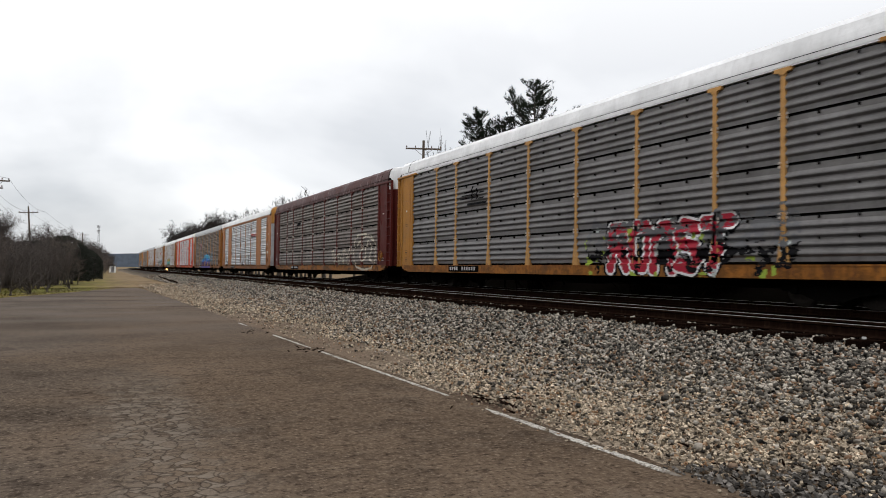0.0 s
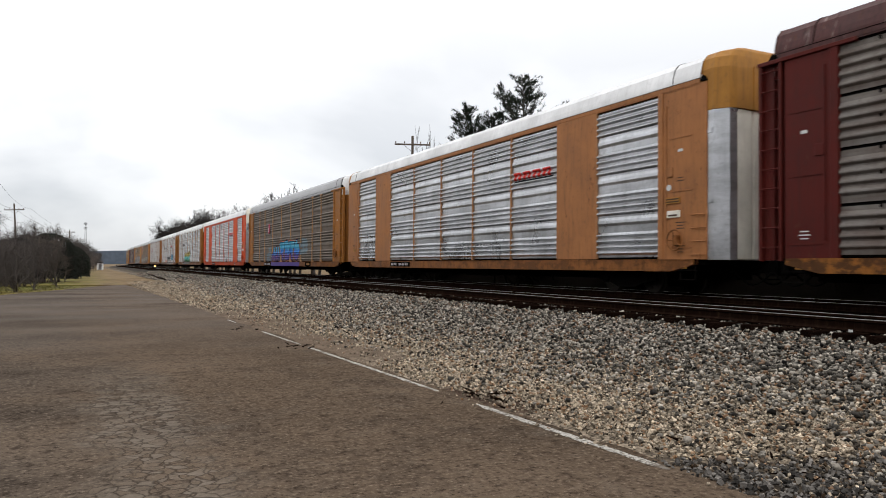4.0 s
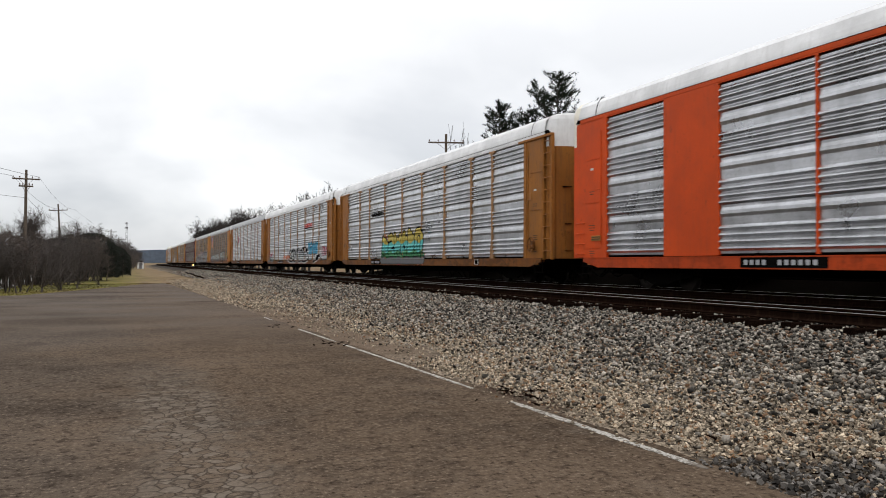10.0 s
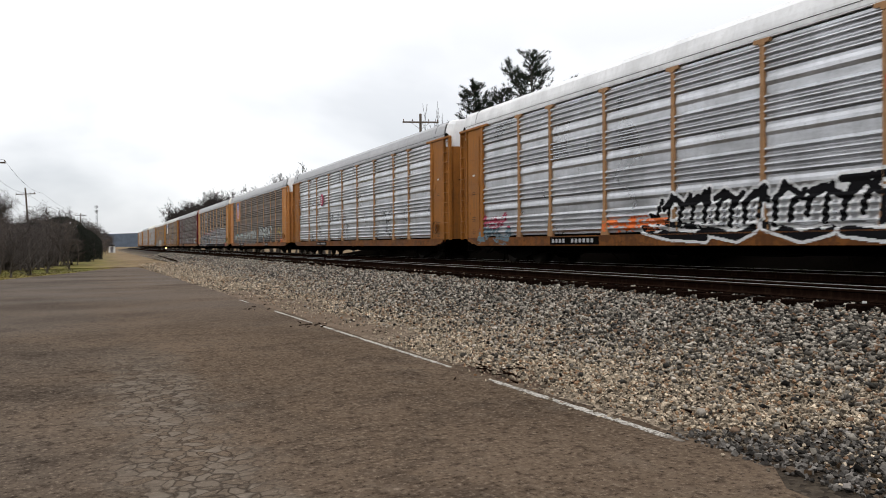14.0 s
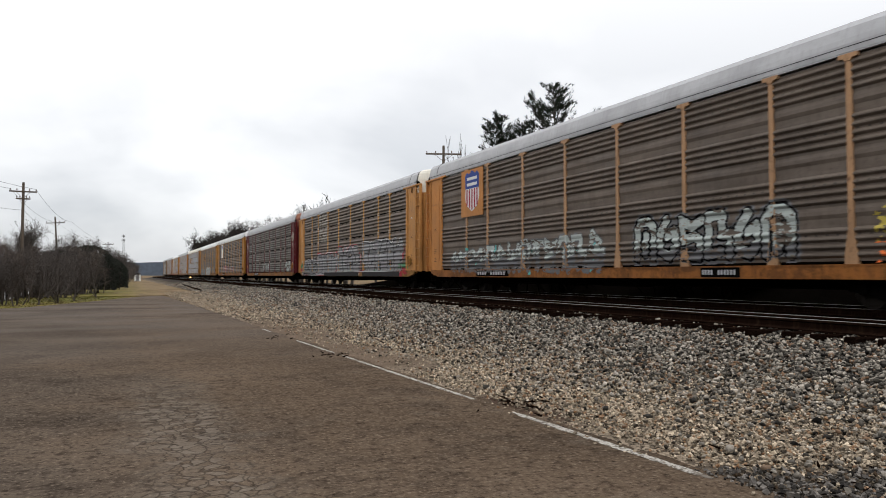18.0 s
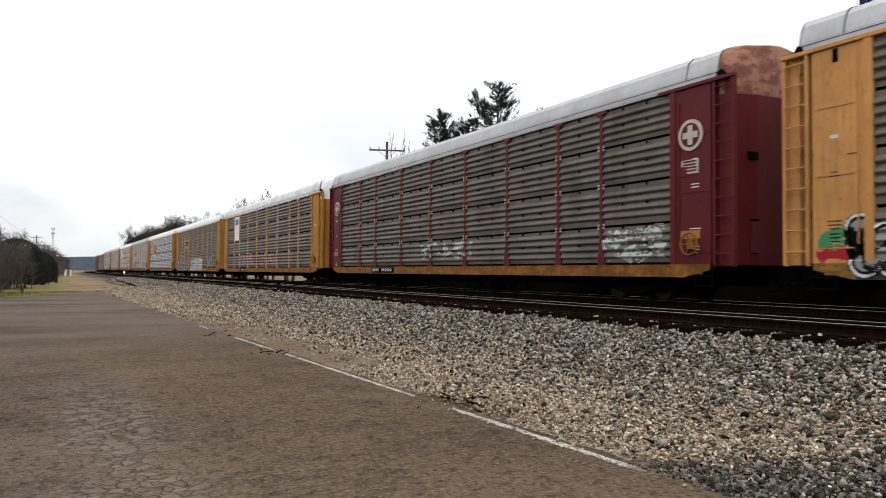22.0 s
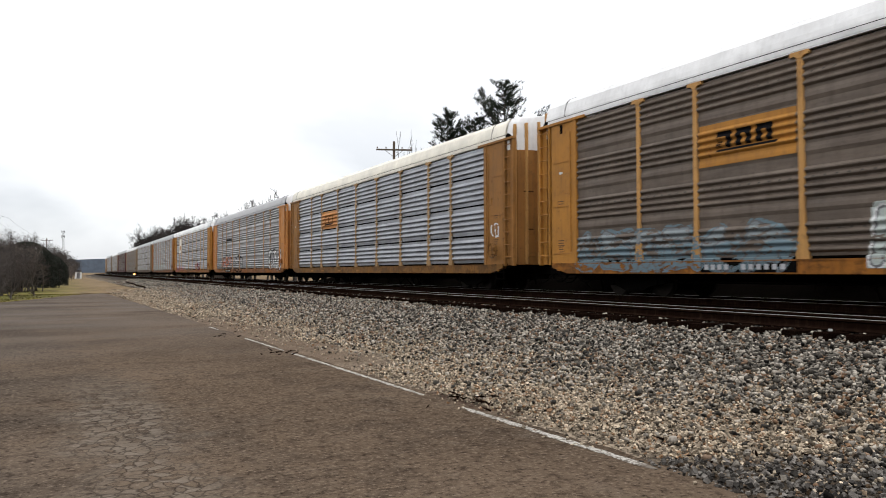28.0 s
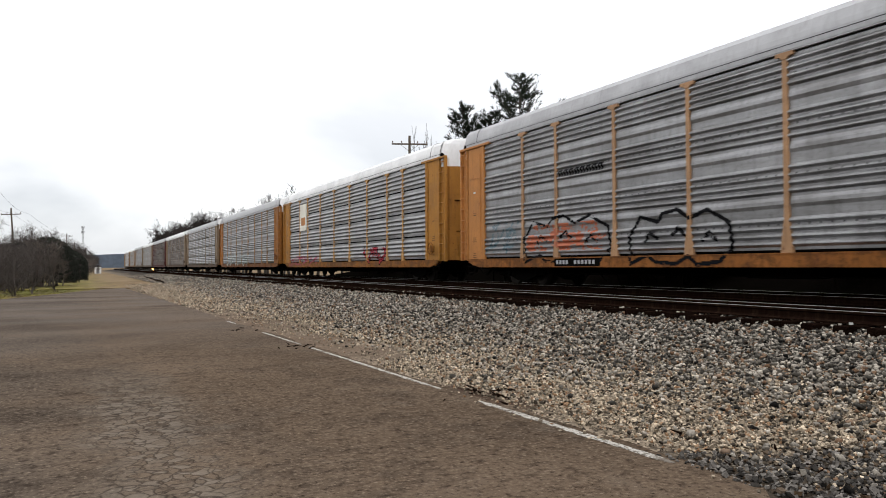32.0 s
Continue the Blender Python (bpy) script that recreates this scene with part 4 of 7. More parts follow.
def flat_door_mesh(mat, lo, hi):
    def make():
        g = Shape()
        if lo < 2:
            for a, b in ((-1.11, -0.56), (-0.54, -0.01), (0.01, 0.54), (0.56, 1.11)):
                g.box(a, b, 13.50, 13.94, lo, hi, 0.03)
        else:
            plan = [(-1.50, 13.2), (-1.50, 13.62), (-1.30, 13.92), (-1.12, 13.98), (1.12, 13.98), (1.30, 13.92), (1.50, 13.62), (1.50, 13.2)]
            g.loft([[(x * k, y - dy if y > 13.3 else y, z) for x, y in plan] for z, k, dy in ((lo, 1, 0), (5.56, 1, 0), (5.82, 0.96, 0.02), (5.98, 0.86, 0.05), (6.06, 0.70, 0.1))])
            for x in (-0.55, 0.0, 0.55):
                g.box(x - 0.02, x + 0.02, 13.9, 14.0, lo, 5.6)
        return g.mesh("end_door", mat)
    return shared(("flatdoor", mat.name, lo), make)


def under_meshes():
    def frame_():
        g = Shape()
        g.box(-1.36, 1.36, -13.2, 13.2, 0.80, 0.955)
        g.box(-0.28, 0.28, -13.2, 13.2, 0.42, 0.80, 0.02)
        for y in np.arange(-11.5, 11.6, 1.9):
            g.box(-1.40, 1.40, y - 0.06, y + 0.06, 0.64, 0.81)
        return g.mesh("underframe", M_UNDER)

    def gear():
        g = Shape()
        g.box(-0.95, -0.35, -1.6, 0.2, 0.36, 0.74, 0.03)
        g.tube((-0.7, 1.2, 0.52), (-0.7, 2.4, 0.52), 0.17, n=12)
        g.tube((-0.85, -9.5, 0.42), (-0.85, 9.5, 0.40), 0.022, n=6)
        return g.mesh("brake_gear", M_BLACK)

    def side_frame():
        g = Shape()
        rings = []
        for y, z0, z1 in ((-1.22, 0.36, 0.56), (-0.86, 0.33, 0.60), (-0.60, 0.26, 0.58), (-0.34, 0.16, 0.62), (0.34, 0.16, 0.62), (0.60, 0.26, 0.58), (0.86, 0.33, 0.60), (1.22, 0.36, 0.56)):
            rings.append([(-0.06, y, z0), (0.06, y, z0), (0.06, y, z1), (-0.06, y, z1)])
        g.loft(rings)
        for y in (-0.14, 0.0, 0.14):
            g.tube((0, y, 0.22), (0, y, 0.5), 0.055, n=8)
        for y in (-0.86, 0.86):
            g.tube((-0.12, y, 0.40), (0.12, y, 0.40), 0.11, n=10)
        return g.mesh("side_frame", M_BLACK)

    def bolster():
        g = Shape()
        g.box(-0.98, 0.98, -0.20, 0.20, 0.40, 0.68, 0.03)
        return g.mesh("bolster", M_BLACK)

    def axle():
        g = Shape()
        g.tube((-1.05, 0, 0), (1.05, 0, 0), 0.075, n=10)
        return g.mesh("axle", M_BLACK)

    def wheel(s):
        g = Shape()
        rings = []
        for dx, r in ((-0.075, 0.30), (-0.07, 0.385), (-0.062, 0.42), (-0.035, 0.42), (-0.03, 0.39), (0.06, 0.385), (0.065, 0.30), (0.03, 0.12)):
            rings.append([(s * (0.755 + dx), r * math.cos(a), r * math.sin(a)) for a in [2 * math.pi * i / 20 for i in range(20)]])
        g.loft(rings)
        for i in range(4):
            a = i * math.pi / 2
            g.box(s * 0.83 - 0.012, s * 0.83 + 0.012, 0.2 * math.cos(a) - 0.02, 0.2 * math.cos(a) + 0.02, 0.2 * math.sin(a) - 0.02, 0.2 * math.sin(a) + 0.02)
        return g.mesh("wheel", M_WHEEL)

    def coupler():
        g = Shape()
        g.box(-0.10, 0.10, 13.0, 14.05, 0.60, 0.84, 0.02)
        g.box(-0.20, 0.16, 14.02, 14.28, 0.55, 0.92, 0.04)
        g.box(-0.45, 0.45, 13.15, 13.3, 0.55, 0.95, 0.02)
        for s in (-1, 1):
            pts = [Vector((0.35 * s, 13.2 + 1.1 * i / 8, 0.62 - 0.30 * math.sin(math.pi * i / 8))) for i in range(9)]
            for p, q in zip(pts, pts[1:]):
                g.tube(p, q, 0.025, n=6)
        return g.mesh("coupler", M_BLACK)

    return {k: shared(("under", k), f) for k, f in (("frame", frame_), ("gear", gear), ("side", side_frame), ("bolster", bolster), ("axle", axle), ("wheel_l", lambda: wheel(-1)), ("wheel_r", lambda: wheel(1)), ("coupler", coupler))}


def sill_mesh(mat):
    def make():
        g = Shape()
        rings = []
        for y, z in ((-13.0, 0.80), (-12.2, 0.625), (12.2, 0.625), (13.0, 0.80)):
            rings.append([(-SIDE - 0.012, y, z), (-SIDE + 0.16, y, z), (-SIDE + 0.16, y, 0.935), (-SIDE - 0.012, y, 0.935)])
        g.loft(rings)
        g.box(-SIDE - 0.022, -SIDE + 0.1, -12.9, 12.9, 0.905, 0.937)
        return g.mesh("side_sill", mat)
    return shared(("sill", mat.name), make)


def eave_mesh(mat):
    def make():
        g = Shape()
        g.box(-SIDE - 0.004, -SIDE + 0.14, -13.2, 13.2, 5.272, 5.385, 0.010)
        g.box(-SIDE + 0.004, -SIDE + 0.13, -13.2, 13.2, 5.245, 5.274)
        # black strip stands in for the shadow line under the roof edge
        g.box(-SIDE + 0.006, -SIDE + 0.13, -13.2, 13.2, 5.383, 5.42, mi=1)
        return g.mesh("eave_rail", mat, M_BLACK)
    return shared(("eave", mat.name), make)


def hood_mesh(mat):
    def make():
        g = Shape()
        g.box(-SIDE - 0.035, -SIDE + 0.1, 11.35, 13.72, 5.20, 5.29, 0.015)
        return g.mesh("door_hood", mat)
    return shared(("hood", mat.name), make)


def brake_wheel_mesh(mat):
    def make():
        g = Shape()
        for i in range(16):
            a, b = 2 * math.pi * i / 16, 2 * math.pi * (i + 1) / 16
            g.tube((-SIDE - 0.10, -12.45 + 0.26 * math.cos(a), 1.42 + 0.26 * math.sin(a)), (-SIDE - 0.10, -12.45 + 0.26 * math.cos(b), 1.42 + 0.26 * math.sin(b)), 0.02, n=5)
        for i in range(5):
            a = 2 * math.pi * i / 5
            g.tube((-SIDE - 0.08, -12.45, 1.42), (-SIDE - 0.10, -12.45 + 0.26 * math.cos(a), 1.42 + 0.26 * math.sin(a)), 0.014, n=5)
        g.box(-SIDE - 0.09, -SIDE + 0.03, -12.56, -12.34, 1.28, 1.56, 0.03)
        return g.mesh("hand_brake", mat)
    return shared(("brake", mat.name), make)


def step_mesh():
    def make():
        g = Shape()
        for y in (12.55, 13.05):
            g.tube((-SIDE + 0.02, y, 0.95), (-SIDE + 0.02, y, 0.42), 0.018, n=6)
        for z in (0.43, 0.66):
            g.box(-SIDE - 0.03, -SIDE + 0.07, 12.53, 13.07, z - 0.015, z + 0.015)
        return g.mesh("sill_step", M_UNDER)
    return shared("step", make)


def plate(car, name, y0, y1, z0, z1, mat, out=0.012, bars=(), bar_mat=None, label=""):
    """A flat board or painted field on the car's side with plain bars for its writing."""
    y0, y1 = max(y0, y1), min(y0, y1)
    kind = car["kind"]
    d = max(depth(kind, (y0 + y1) / 2, z) for z in np.linspace(z0 + 0.02, z1 - 0.02, 9)) + out
    g = Shape()
    g.box(-d, -d + 0.03, y1, y0, z0, z1, 0.004)
    p = part(name, g.mesh(name, mat), car["ob"], label)
    for a, b, c, e in bars:
        g = Shape()
        g.box(-d - 0.005, -d + 0.01, y0 + (y1 - y0) * a, y0 + (y1 - y0) * b, z0 + (z1 - z0) * c, z0 + (z1 - z0) * e)
        part("marking", g.mesh("marking", bar_mat or M_WHITE), p)
    return p


def painted(car, name, rects, label=""):
    """Painted rectangles (y0, y1, z0, z1, material) laid on the car's corrugated side."""
    mats, verts, faces, mi = [], [], [], []
    for lay, (y0, y1, z0, z1, mat) in enumerate(rects):
        if mat not in mats:
            mats.append(mat)
        y0, y1 = max(y0, y1), min(y0, y1)
        zs = sorted({round(z, 4) for z in np.linspace(z0, z1, max(2, int((z1 - z0) / 0.02)))})
        ys = np.linspace(y0, y1, max(2, int((y0 - y1) / 0.05)))
        o, n = len(verts), len(zs)
        for y in ys:
            verts += [(-depth(car["kind"], float(y), z) - 0.003 - 0.002 * min(lay, 2), float(y), z) for z in zs]
        for a in range(len(ys) - 1):
            for b in range(n - 1):
                q = o + a * n + b
                faces.append((q, q + 1, q + n + 1, q + n))
                mi.append(mats.index(mat))
    me = bpy.data.meshes.new(name)
    me.from_pydata(verts, [], faces)
    for m in mats:
        me.materials.append(m)
    me.polygons.foreach_set("material_index", mi)
    me.update()
    return part(name, me, car["ob"], label)


def word_bars(car, y0, y1, z0, z1, n, mat, label, under=None, field=None):
    """A name on the side as plain leaning bars in its colour."""
    rects = [(y0 + 0.05, y1 - 0.05, z0 - 0.05, z1 + 0.05, field)] if field else []
    w = (y0 - y1) / n
    for i in range(n):
        a = y0 - i * w
        h = (z1 - z0)
        rects += [(a, a - w * 0.30, z0 + 0.1 * h, z1, mat), (a, a - w * 0.78, z1 - h * 0.28, z1, mat), (a - w * 0.50, a - w * 0.78, z0 + 0.1 * h, z1 - h * 0.2, mat)]
    if under:
        rects.append((y0, y1, z0 - 0.04, z0 + 0.02, under))
    return painted(car, "emblem", rects, label)


def reporting(car, y0, y1, z0, z1):
    """Black strip on the sill with white bars where the car's code stands."""
    bars = [(0.05 + 0.075 * i, 0.05 + 0.075 * i + 0.044, 0.26, 0.76) for i in range(4)] + [(0.46 + 0.078 * i, 0.46 + 0.078 * i + 0.044, 0.26, 0.76) for i in range(6)]
    return plate(car, "code_board", y0, y1, z0, z1, M_BLACK, 0.004, bars, S_SILVER, "black strip with plain pale bars")


def oval_sign(car, yc, zc):
    """Small oval red sign with plain white bars."""
    d = depth(car["kind"], yc, zc) + 0.05
    ring = lambda x, k: [(-x, yc + 0.30 * k * math.cos(2 * math.pi * i / 20), zc + 0.40 * k * math.sin(2 * math.pi * i / 20)) for i in range(20)]
    sign = part("oval_sign", Shape().loft([ring(d - 0.05, 1.0), ring(d, 1.0)]).mesh("oval_sign", S_PINK), car["ob"], "oval red sign with white bars")
    part("sign_field", Shape().loft([ring(d - 0.01, 0.82), ring(d + 0.004, 0.82)]).mesh("sign_field", S_PINK), sign)
    for k in range(4):
        z = zc - 0.22 + 0.125 * k
        part("marking", Shape().box(-d - 0.008, -d, yc - 0.15, yc + 0.15, z, z + 0.045).mesh("marking", S_WHITE), sign)


LETTERS = {
    "R": [[(0, 0), (0, 1), (.65, 1), (.8, .78), (.62, .52), (0, .5)], [(.38, .5), (.85, 0)]],
    "O": [[(.15, .05), (0, .3), (0, .75), (.2, 1), (.62, 1), (.8, .75), (.8, .25), (.6, 0), (.15, .05)]],
    "A": [[(0, 0), (.05, .8), (.3, 1), (.6, 1), (.8, .75), (.85, 0)], [(.05, .42), (.8, .42)]],
    "S": [[(.8, .9), (.2, 1), (0, .76), (.2, .54), (.65, .48), (.8, .24), (.6, 0), (0, .08)]],
    "T": [[(-.05, .97), (.95, 1)], [(.45, 1), (.5, .35), (.3, 0)]],
}


# abstract block shapes for sprayed pieces, none of them a letter
BLOCKS = {
    "a": [[(.02, 0), (0, .8), (.2, 1), (.6, 1), (.82, .8), (.8, 0)], [(.4, .1), (.42, .62)]],
    "b": [[(-.04, .97), (.9, .93)], [(.42, .95), (.5, .02)], [(.12, .5), (.18, .9)]],
    "c": [[(0, 1), (.12, .02), (.45, .72), (.6, .02), (.86, .95)]],
    "d": [[(.85, .95), (.4, .8), (0, 1), (.1, .45), (.5, .55), (.82, .4), (.7, .02), (.05, .08)]],
    "e": [[(0, .03), (0, .97), (.52, .97), (.5, .5), (.86, .5), (.84, .02)], [(.2, .04), (.5, .1)]],
    "f": [[(0, .9), (.4, 1), (.82, .8), (.7, .55), (.1, .45), (.1, .05), (.88, .1)]],
    "g": [[(.0, 0), (.12, 1), (.62, .72), (.3, .46), (.86, .5), (.7, 0)], [(.3, .1), (.5, .2)]],
    "h": [[(.4, 1), (.05, .62), (.12, .15), (.5, 0), (.82, .3), (.72, .7), (.42, .55)]],
}


def wild_strokes(rnd, n):
    """Abstract spray-can swirls and arrows, no letters."""
    out = []
    for i in range(n):
        x0, w = i / n, 1.0 / n
        for _ in range(2):
            cx, cy = x0 + w * rnd.uniform(0.2, 0.8), rnd.uniform(0.3, 0.7)
            a, turn, rx, ry = rnd.uniform(0, 6.28), rnd.choice((-1, 1)) * rnd.uniform(2.0, 4.6), w * rnd.uniform(0.3, 0.75), rnd.uniform(0.26, 0.5)
            arc = [(cx + rx * math.cos(a + turn * k / 6) * (1 - 0.05 * k), min(1, max(0, cy + ry * math.sin(a + turn * k / 6)))) for k in range(7)]
            arc.append((min(1, max(0, arc[-1][0] + rnd.uniform(-0.6, 0.6) * w)), rnd.choice((rnd.uniform(0, 0.12), rnd.uniform(0.85, 1.0)))))
            out.append([(min(1, max(0, x)), y) for x, y in arc])
        if rnd.random() < 0.6:
            out.append([(max(0, x0 - 0.2 * w), rnd.uniform(0.0, 0.3)), (x0 + 0.4 * w, rnd.uniform(0.4, 0.6)), (min(1, x0 + 1.1 * w), rnd.uniform(0.75, 1.0))])
    return [out]


def swirl_strokes(rnd, n):
    """Overlapping hooks, loops, flashes and arrowheads in one row, each a group of its own; none of them a letter."""
    out = []
    w = 1.0 / n
    for i in range(n * 2):
        c = (i / 2 + rnd.uniform(0.2, 0.8)) * w
        kind = rnd.random()
        if kind < 0.45:
            a, turn = rnd.uniform(0, 6.28), rnd.choice((-1, 1)) * rnd.uniform(2.2, 4.4)
            rx, ry, cy = w * rnd.uniform(0.28, 0.6), rnd.uniform(0.28, 0.46), rnd.uniform(0.42, 0.58)
            st = [(c + rx * math.cos(a + turn * k / 7) * (1 - 0.07 * k), cy + ry * math.sin(a + turn * k / 7)) for k in range(8)]
        elif kind < 0.75:
            k = rnd.choice((-1, 1)) * rnd.uniform(0.25, 0.6) * w
            st = [(c - k, rnd.uniform(0.8, 1)), (c + k * 0.3, 0.62), (c - k * 0.35, 0.46), (c + k * 0.6, rnd.uniform(0, 0.2))]
        else:
            k = rnd.choice((-1, 1)) * w
            st = [(c - 0.5 * k, rnd.uniform(0, 0.3)), (c, rnd.uniform(0.35, 0.6)), (c + 0.55 * k, 0.9), (c + 0.2 * k, 0.96), (c + 0.6 * k, 0.98), (c + 0.62 * k, 0.66)]
        out.append([[(min(1, max(0, x)), min(1, max(0, y))) for x, y in st]])
    return out


def graffiti(car, y0, y1, z0, z1, seed, fills, outline=None, halo=None, word=None, n=5, thick=0.10, edge=0.05, far=0.16, label="", cut=0.0, paths=None, accents=(), blocks=None, key=None, rise=0.0):
    """Spray paint that follows the car's corrugation, posts and sill. fills: (height share, material) from below; accents: (material, count) of small patches."""
    rnd = random.Random(seed)
    W, H = y0 - y1, z1 - z0
    if word:
        step = 1.0 / len(word)
        groups = [[[((i + 0.08 + 0.92 * u) * step, v + 0.03 * math.sin(i * 2.1)) for u, v in st] for st in LETTERS[ch]] for i, ch in enumerate(word)]
    elif blocks:
        step = 1.0 / len(blocks)
        groups = []
        for i, ch in enumerate(blocks):
            tall = (1.0 - rise * (1 - (i + 0.5) * step)) * rnd.uniform(0.9, 1.0)
            slant, low = rnd.uniform(-0.05, 0.07), rnd.uniform(0.0, 0.05)
            groups.append([[((i + 0.06 + 0.95 * u + slant * v) * step, low + v * (tall - low)) for u, v in st] for st in BLOCKS[ch]])
    elif paths:
        groups = [paths]
    else:
        groups = swirl_strokes(rnd, n) if outline else wild_strokes(rnd, n)
    m = thick + edge
    cell, rise_step = (0.030, 0.020) if blocks else (0.04, 0.026)
    us = np.arange(0, W, cell)
    vs = np.arange(0, H, rise_step)
    U, Vv = np.meshgrid(us + cell / 2, vs + rise_step / 2, indexing="ij")
    P = np.stack([U, Vv], -1)[..., None, :]
    rg = np.random.default_rng(seed)
    fuzz = rg.uniform(-0.004, 0.004, U.shape)
    dist = []
    for grp in groups:
        segs = []
        for st in grp:
            p = [(m + u * (W - 2 * m), m + v * (H - 2 * m)) for u, v in st]
            segs += list(zip(p, p[1:]))
        A = np.array([q[0] for q in segs])
        AB = np.array([q[1] for q in segs]) - A
        t = np.clip(((P - A) * AB).sum(-1) / np.maximum((AB ** 2).sum(-1), 1e-9), 0, 1)
        dist.append(np.linalg.norm(P - A - t[..., None] * AB, axis=-1).min(-1) + fuzz)
    mats = [f[1] for f in fills]
    if outline:
        mats.append(outline)
    if halo:
        mats.append(halo)
    if key:
        mats.append(key[0])
    cls = np.full(U.shape, -1)
    near = np.min(dist, axis=0)
    if halo:
        wob = far * (0.55 + 0.45 * np.sin(U * 2.3 + seed) * np.cos(Vv * 3.1 + seed))
        cls[near < m + wob + (key[1] if key else 0.0)] = mats.index(halo, len(fills))
    if key:
        cls[near < m + key[1]] = len(mats) - 1
    for mat, count in accents:
        for _ in range(count):
            u_, v_, a_, b_ = rnd.uniform(0, W), rnd.uniform(0, H * 0.75), rnd.uniform(0.05, 0.16), rnd.uniform(0.06, 0.22)
            cls[((U - u_) / a_) ** 2 + ((Vv - v_) / b_) ** 2 < 1] = len(mats)
        mats.append(mat)
    for D in dist:
        if outline:
            cls[D < m] = len(fills)
        inside = D < thick
        lo = -1.0
        for i, (share, _) in enumerate(fills):
            cls[inside & (Vv / H + 0.05 * np.sin(U * 5 + seed) >= lo)] = i
            lo = share
    if cut > 0:
        worn = np.array([noise.noise((u_ * 1.6, v_ * 4.5, seed)) + 0.8 * noise.noise((u_ * 6, v_ * 14, seed + 9.0)) + 0.35 * rnd.random() for u_, v_ in zip(U.ravel(), Vv.ravel())]).reshape(U.shape)
        cls[worn < np.quantile(worn, cut)] = -1
    vid, verts, faces, mi = {}, [], [], []

    def vert(i, j):
        if (i, j) not in vid:
            yy, zz = y0 - i * cell, z0 + j * rise_step
            vid[i, j] = len(verts)
            verts.append((-depth(car["kind"], yy, zz) - 0.004, yy, zz))
        return vid[i, j]
    for i, j in zip(*np.nonzero(cls >= 0)):
        faces.append((vert(i, j), vert(i, j + 1), vert(i + 1, j + 1), vert(i + 1, j)))
        mi.append(int(cls[i, j]))
    me = bpy.data.meshes.new("graffiti")
    me.from_pydata(verts, [], faces)
    for mt in mats:
        me.materials.append(mt)
    me.polygons.foreach_set("material_index", mi)
    me.update()
    return part("graffiti", me, car["ob"], label)


def autorack(label, kind, body, sheet, roof, top, sill=None, eave=None, end_top=None):
    """One covered car carrier with its parts. kind: seamed, ribbed or flat."""
    sill, eave = sill or SILLS[body.name], eave or roof
    ob = tagged(new("autorack_car"), label, "autorack car", "train of autorack cars")
    u = under_meshes()
    sk = "ribbed" if kind == "flat" else kind
    turn = Matrix.Rotation(math.pi, 4, "Z")

    def both(name, me, lab=""):
        a = part(name, me, ob, lab)
        b = part(name, me, ob, lab)
        b.matrix_basis = turn
        return a, b
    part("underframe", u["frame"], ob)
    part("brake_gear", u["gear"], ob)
    both("side_sill", sill_mesh(sill))
    both("eave_rail", eave_mesh(eave))
    part("roof", roof_mesh(roof), ob)
    # near-black box stands for the unlit inside, seen through the gaps
    g = shared("core_box", lambda: Shape().box(-1.40, 1.40, -13.2, 13.2, 0.96, 5.24).mesh("inner_wall", M_DARK))
    part("inner_wall", g, ob, "near-black box in place of the unlit interior")
    edges = [END] + list(POSTS) + [-END]
    for a, b in zip(edges, edges[1:]):
        width = round(a - b - 0.05, 2)
        for s in (-1, 1):
            if kind == "flat" and 7.1 < abs((a + b) / 2) < 9.2:
                me = shared(("flatplate", body.name), lambda: Shape().box(-SIDE + 0.0, -SIDE + 0.07, -1.0, 1.0, 0.95, 5.26, 0.012).mesh("plain_panel", body))
                p = part("plain_panel", me, ob, "plain painted steel panel")
            else:
                p = part("side_panel", sheet_mesh(sk, width, sheet), ob)
            p.matrix_basis = pose(0, (a + b) / 2, 0) if s < 0 else turn @ pose(0, (a + b) / 2, 0)
    pm = post_mesh(kind, FADED.get(body.name, body))
    for y in POSTS:
        for s in (-1, 1):
            p = part("post", pm, ob)
            p.matrix_basis = pose(0, y, 0) if s < 0 else turn @ pose(0, y, 0)
            if kind == "seamed" and s < 0:
                tagged(part("bracket", clip_mesh(M_CLIP), p), kind="stuff")
    # rows of small dark fasteners on the sheets
    if kind == "seamed" and sheet not in (GAL_BLUE, GAL_GREY):
        def ticks():
            g = Shape()
            for a, b in zip(edges, edges[1:]):
                for k in range(1 if a - b < 2.2 else 2):
                    y = a + (b - a) * (0.5 if a - b < 2.2 else (0.33, 0.67)[k])
                    for z in (1.50, 1.93, 2.57, 3.05, 3.66, 4.12, 4.72, 5.15):
                        g.box(-SHEET - 0.062, -SHEET + 0.01, y - 0.009, y + 0.009, z - 0.03, z + 0.03)
            return g.mesh("side_seam", M_UNDER)
        tagged(part("side_seam", shared("fasteners", ticks), ob), kind="stuff")
    pe = kind == "flat"
    ep = end_panel_mesh(body, pe)
    flip = Matrix.Diagonal((1, -1, 1, 1))

    def mirrored(me):
        """The same part for the other end."""
        def make():
            c = me.copy()
            c.transform(flip)
            c.flip_normals()
            return c
        return shared(("mirror", me.name), make)
    for name, me in (("end_panel", ep),) + ((("door_hood", hood_mesh(body)),) if not pe else ()) + ((("ladder", ladder_mesh(body)),) if not pe else ()) + (("sill_step", step_mesh()),):
        both(name, me)
        both(name, mirrored(me))
    if pe:
        for sx in (-1, 1):
            part("corner_column", column_mesh(sx, GAL_BRIGHT), ob, "galvanised corner column").matrix_basis = turn
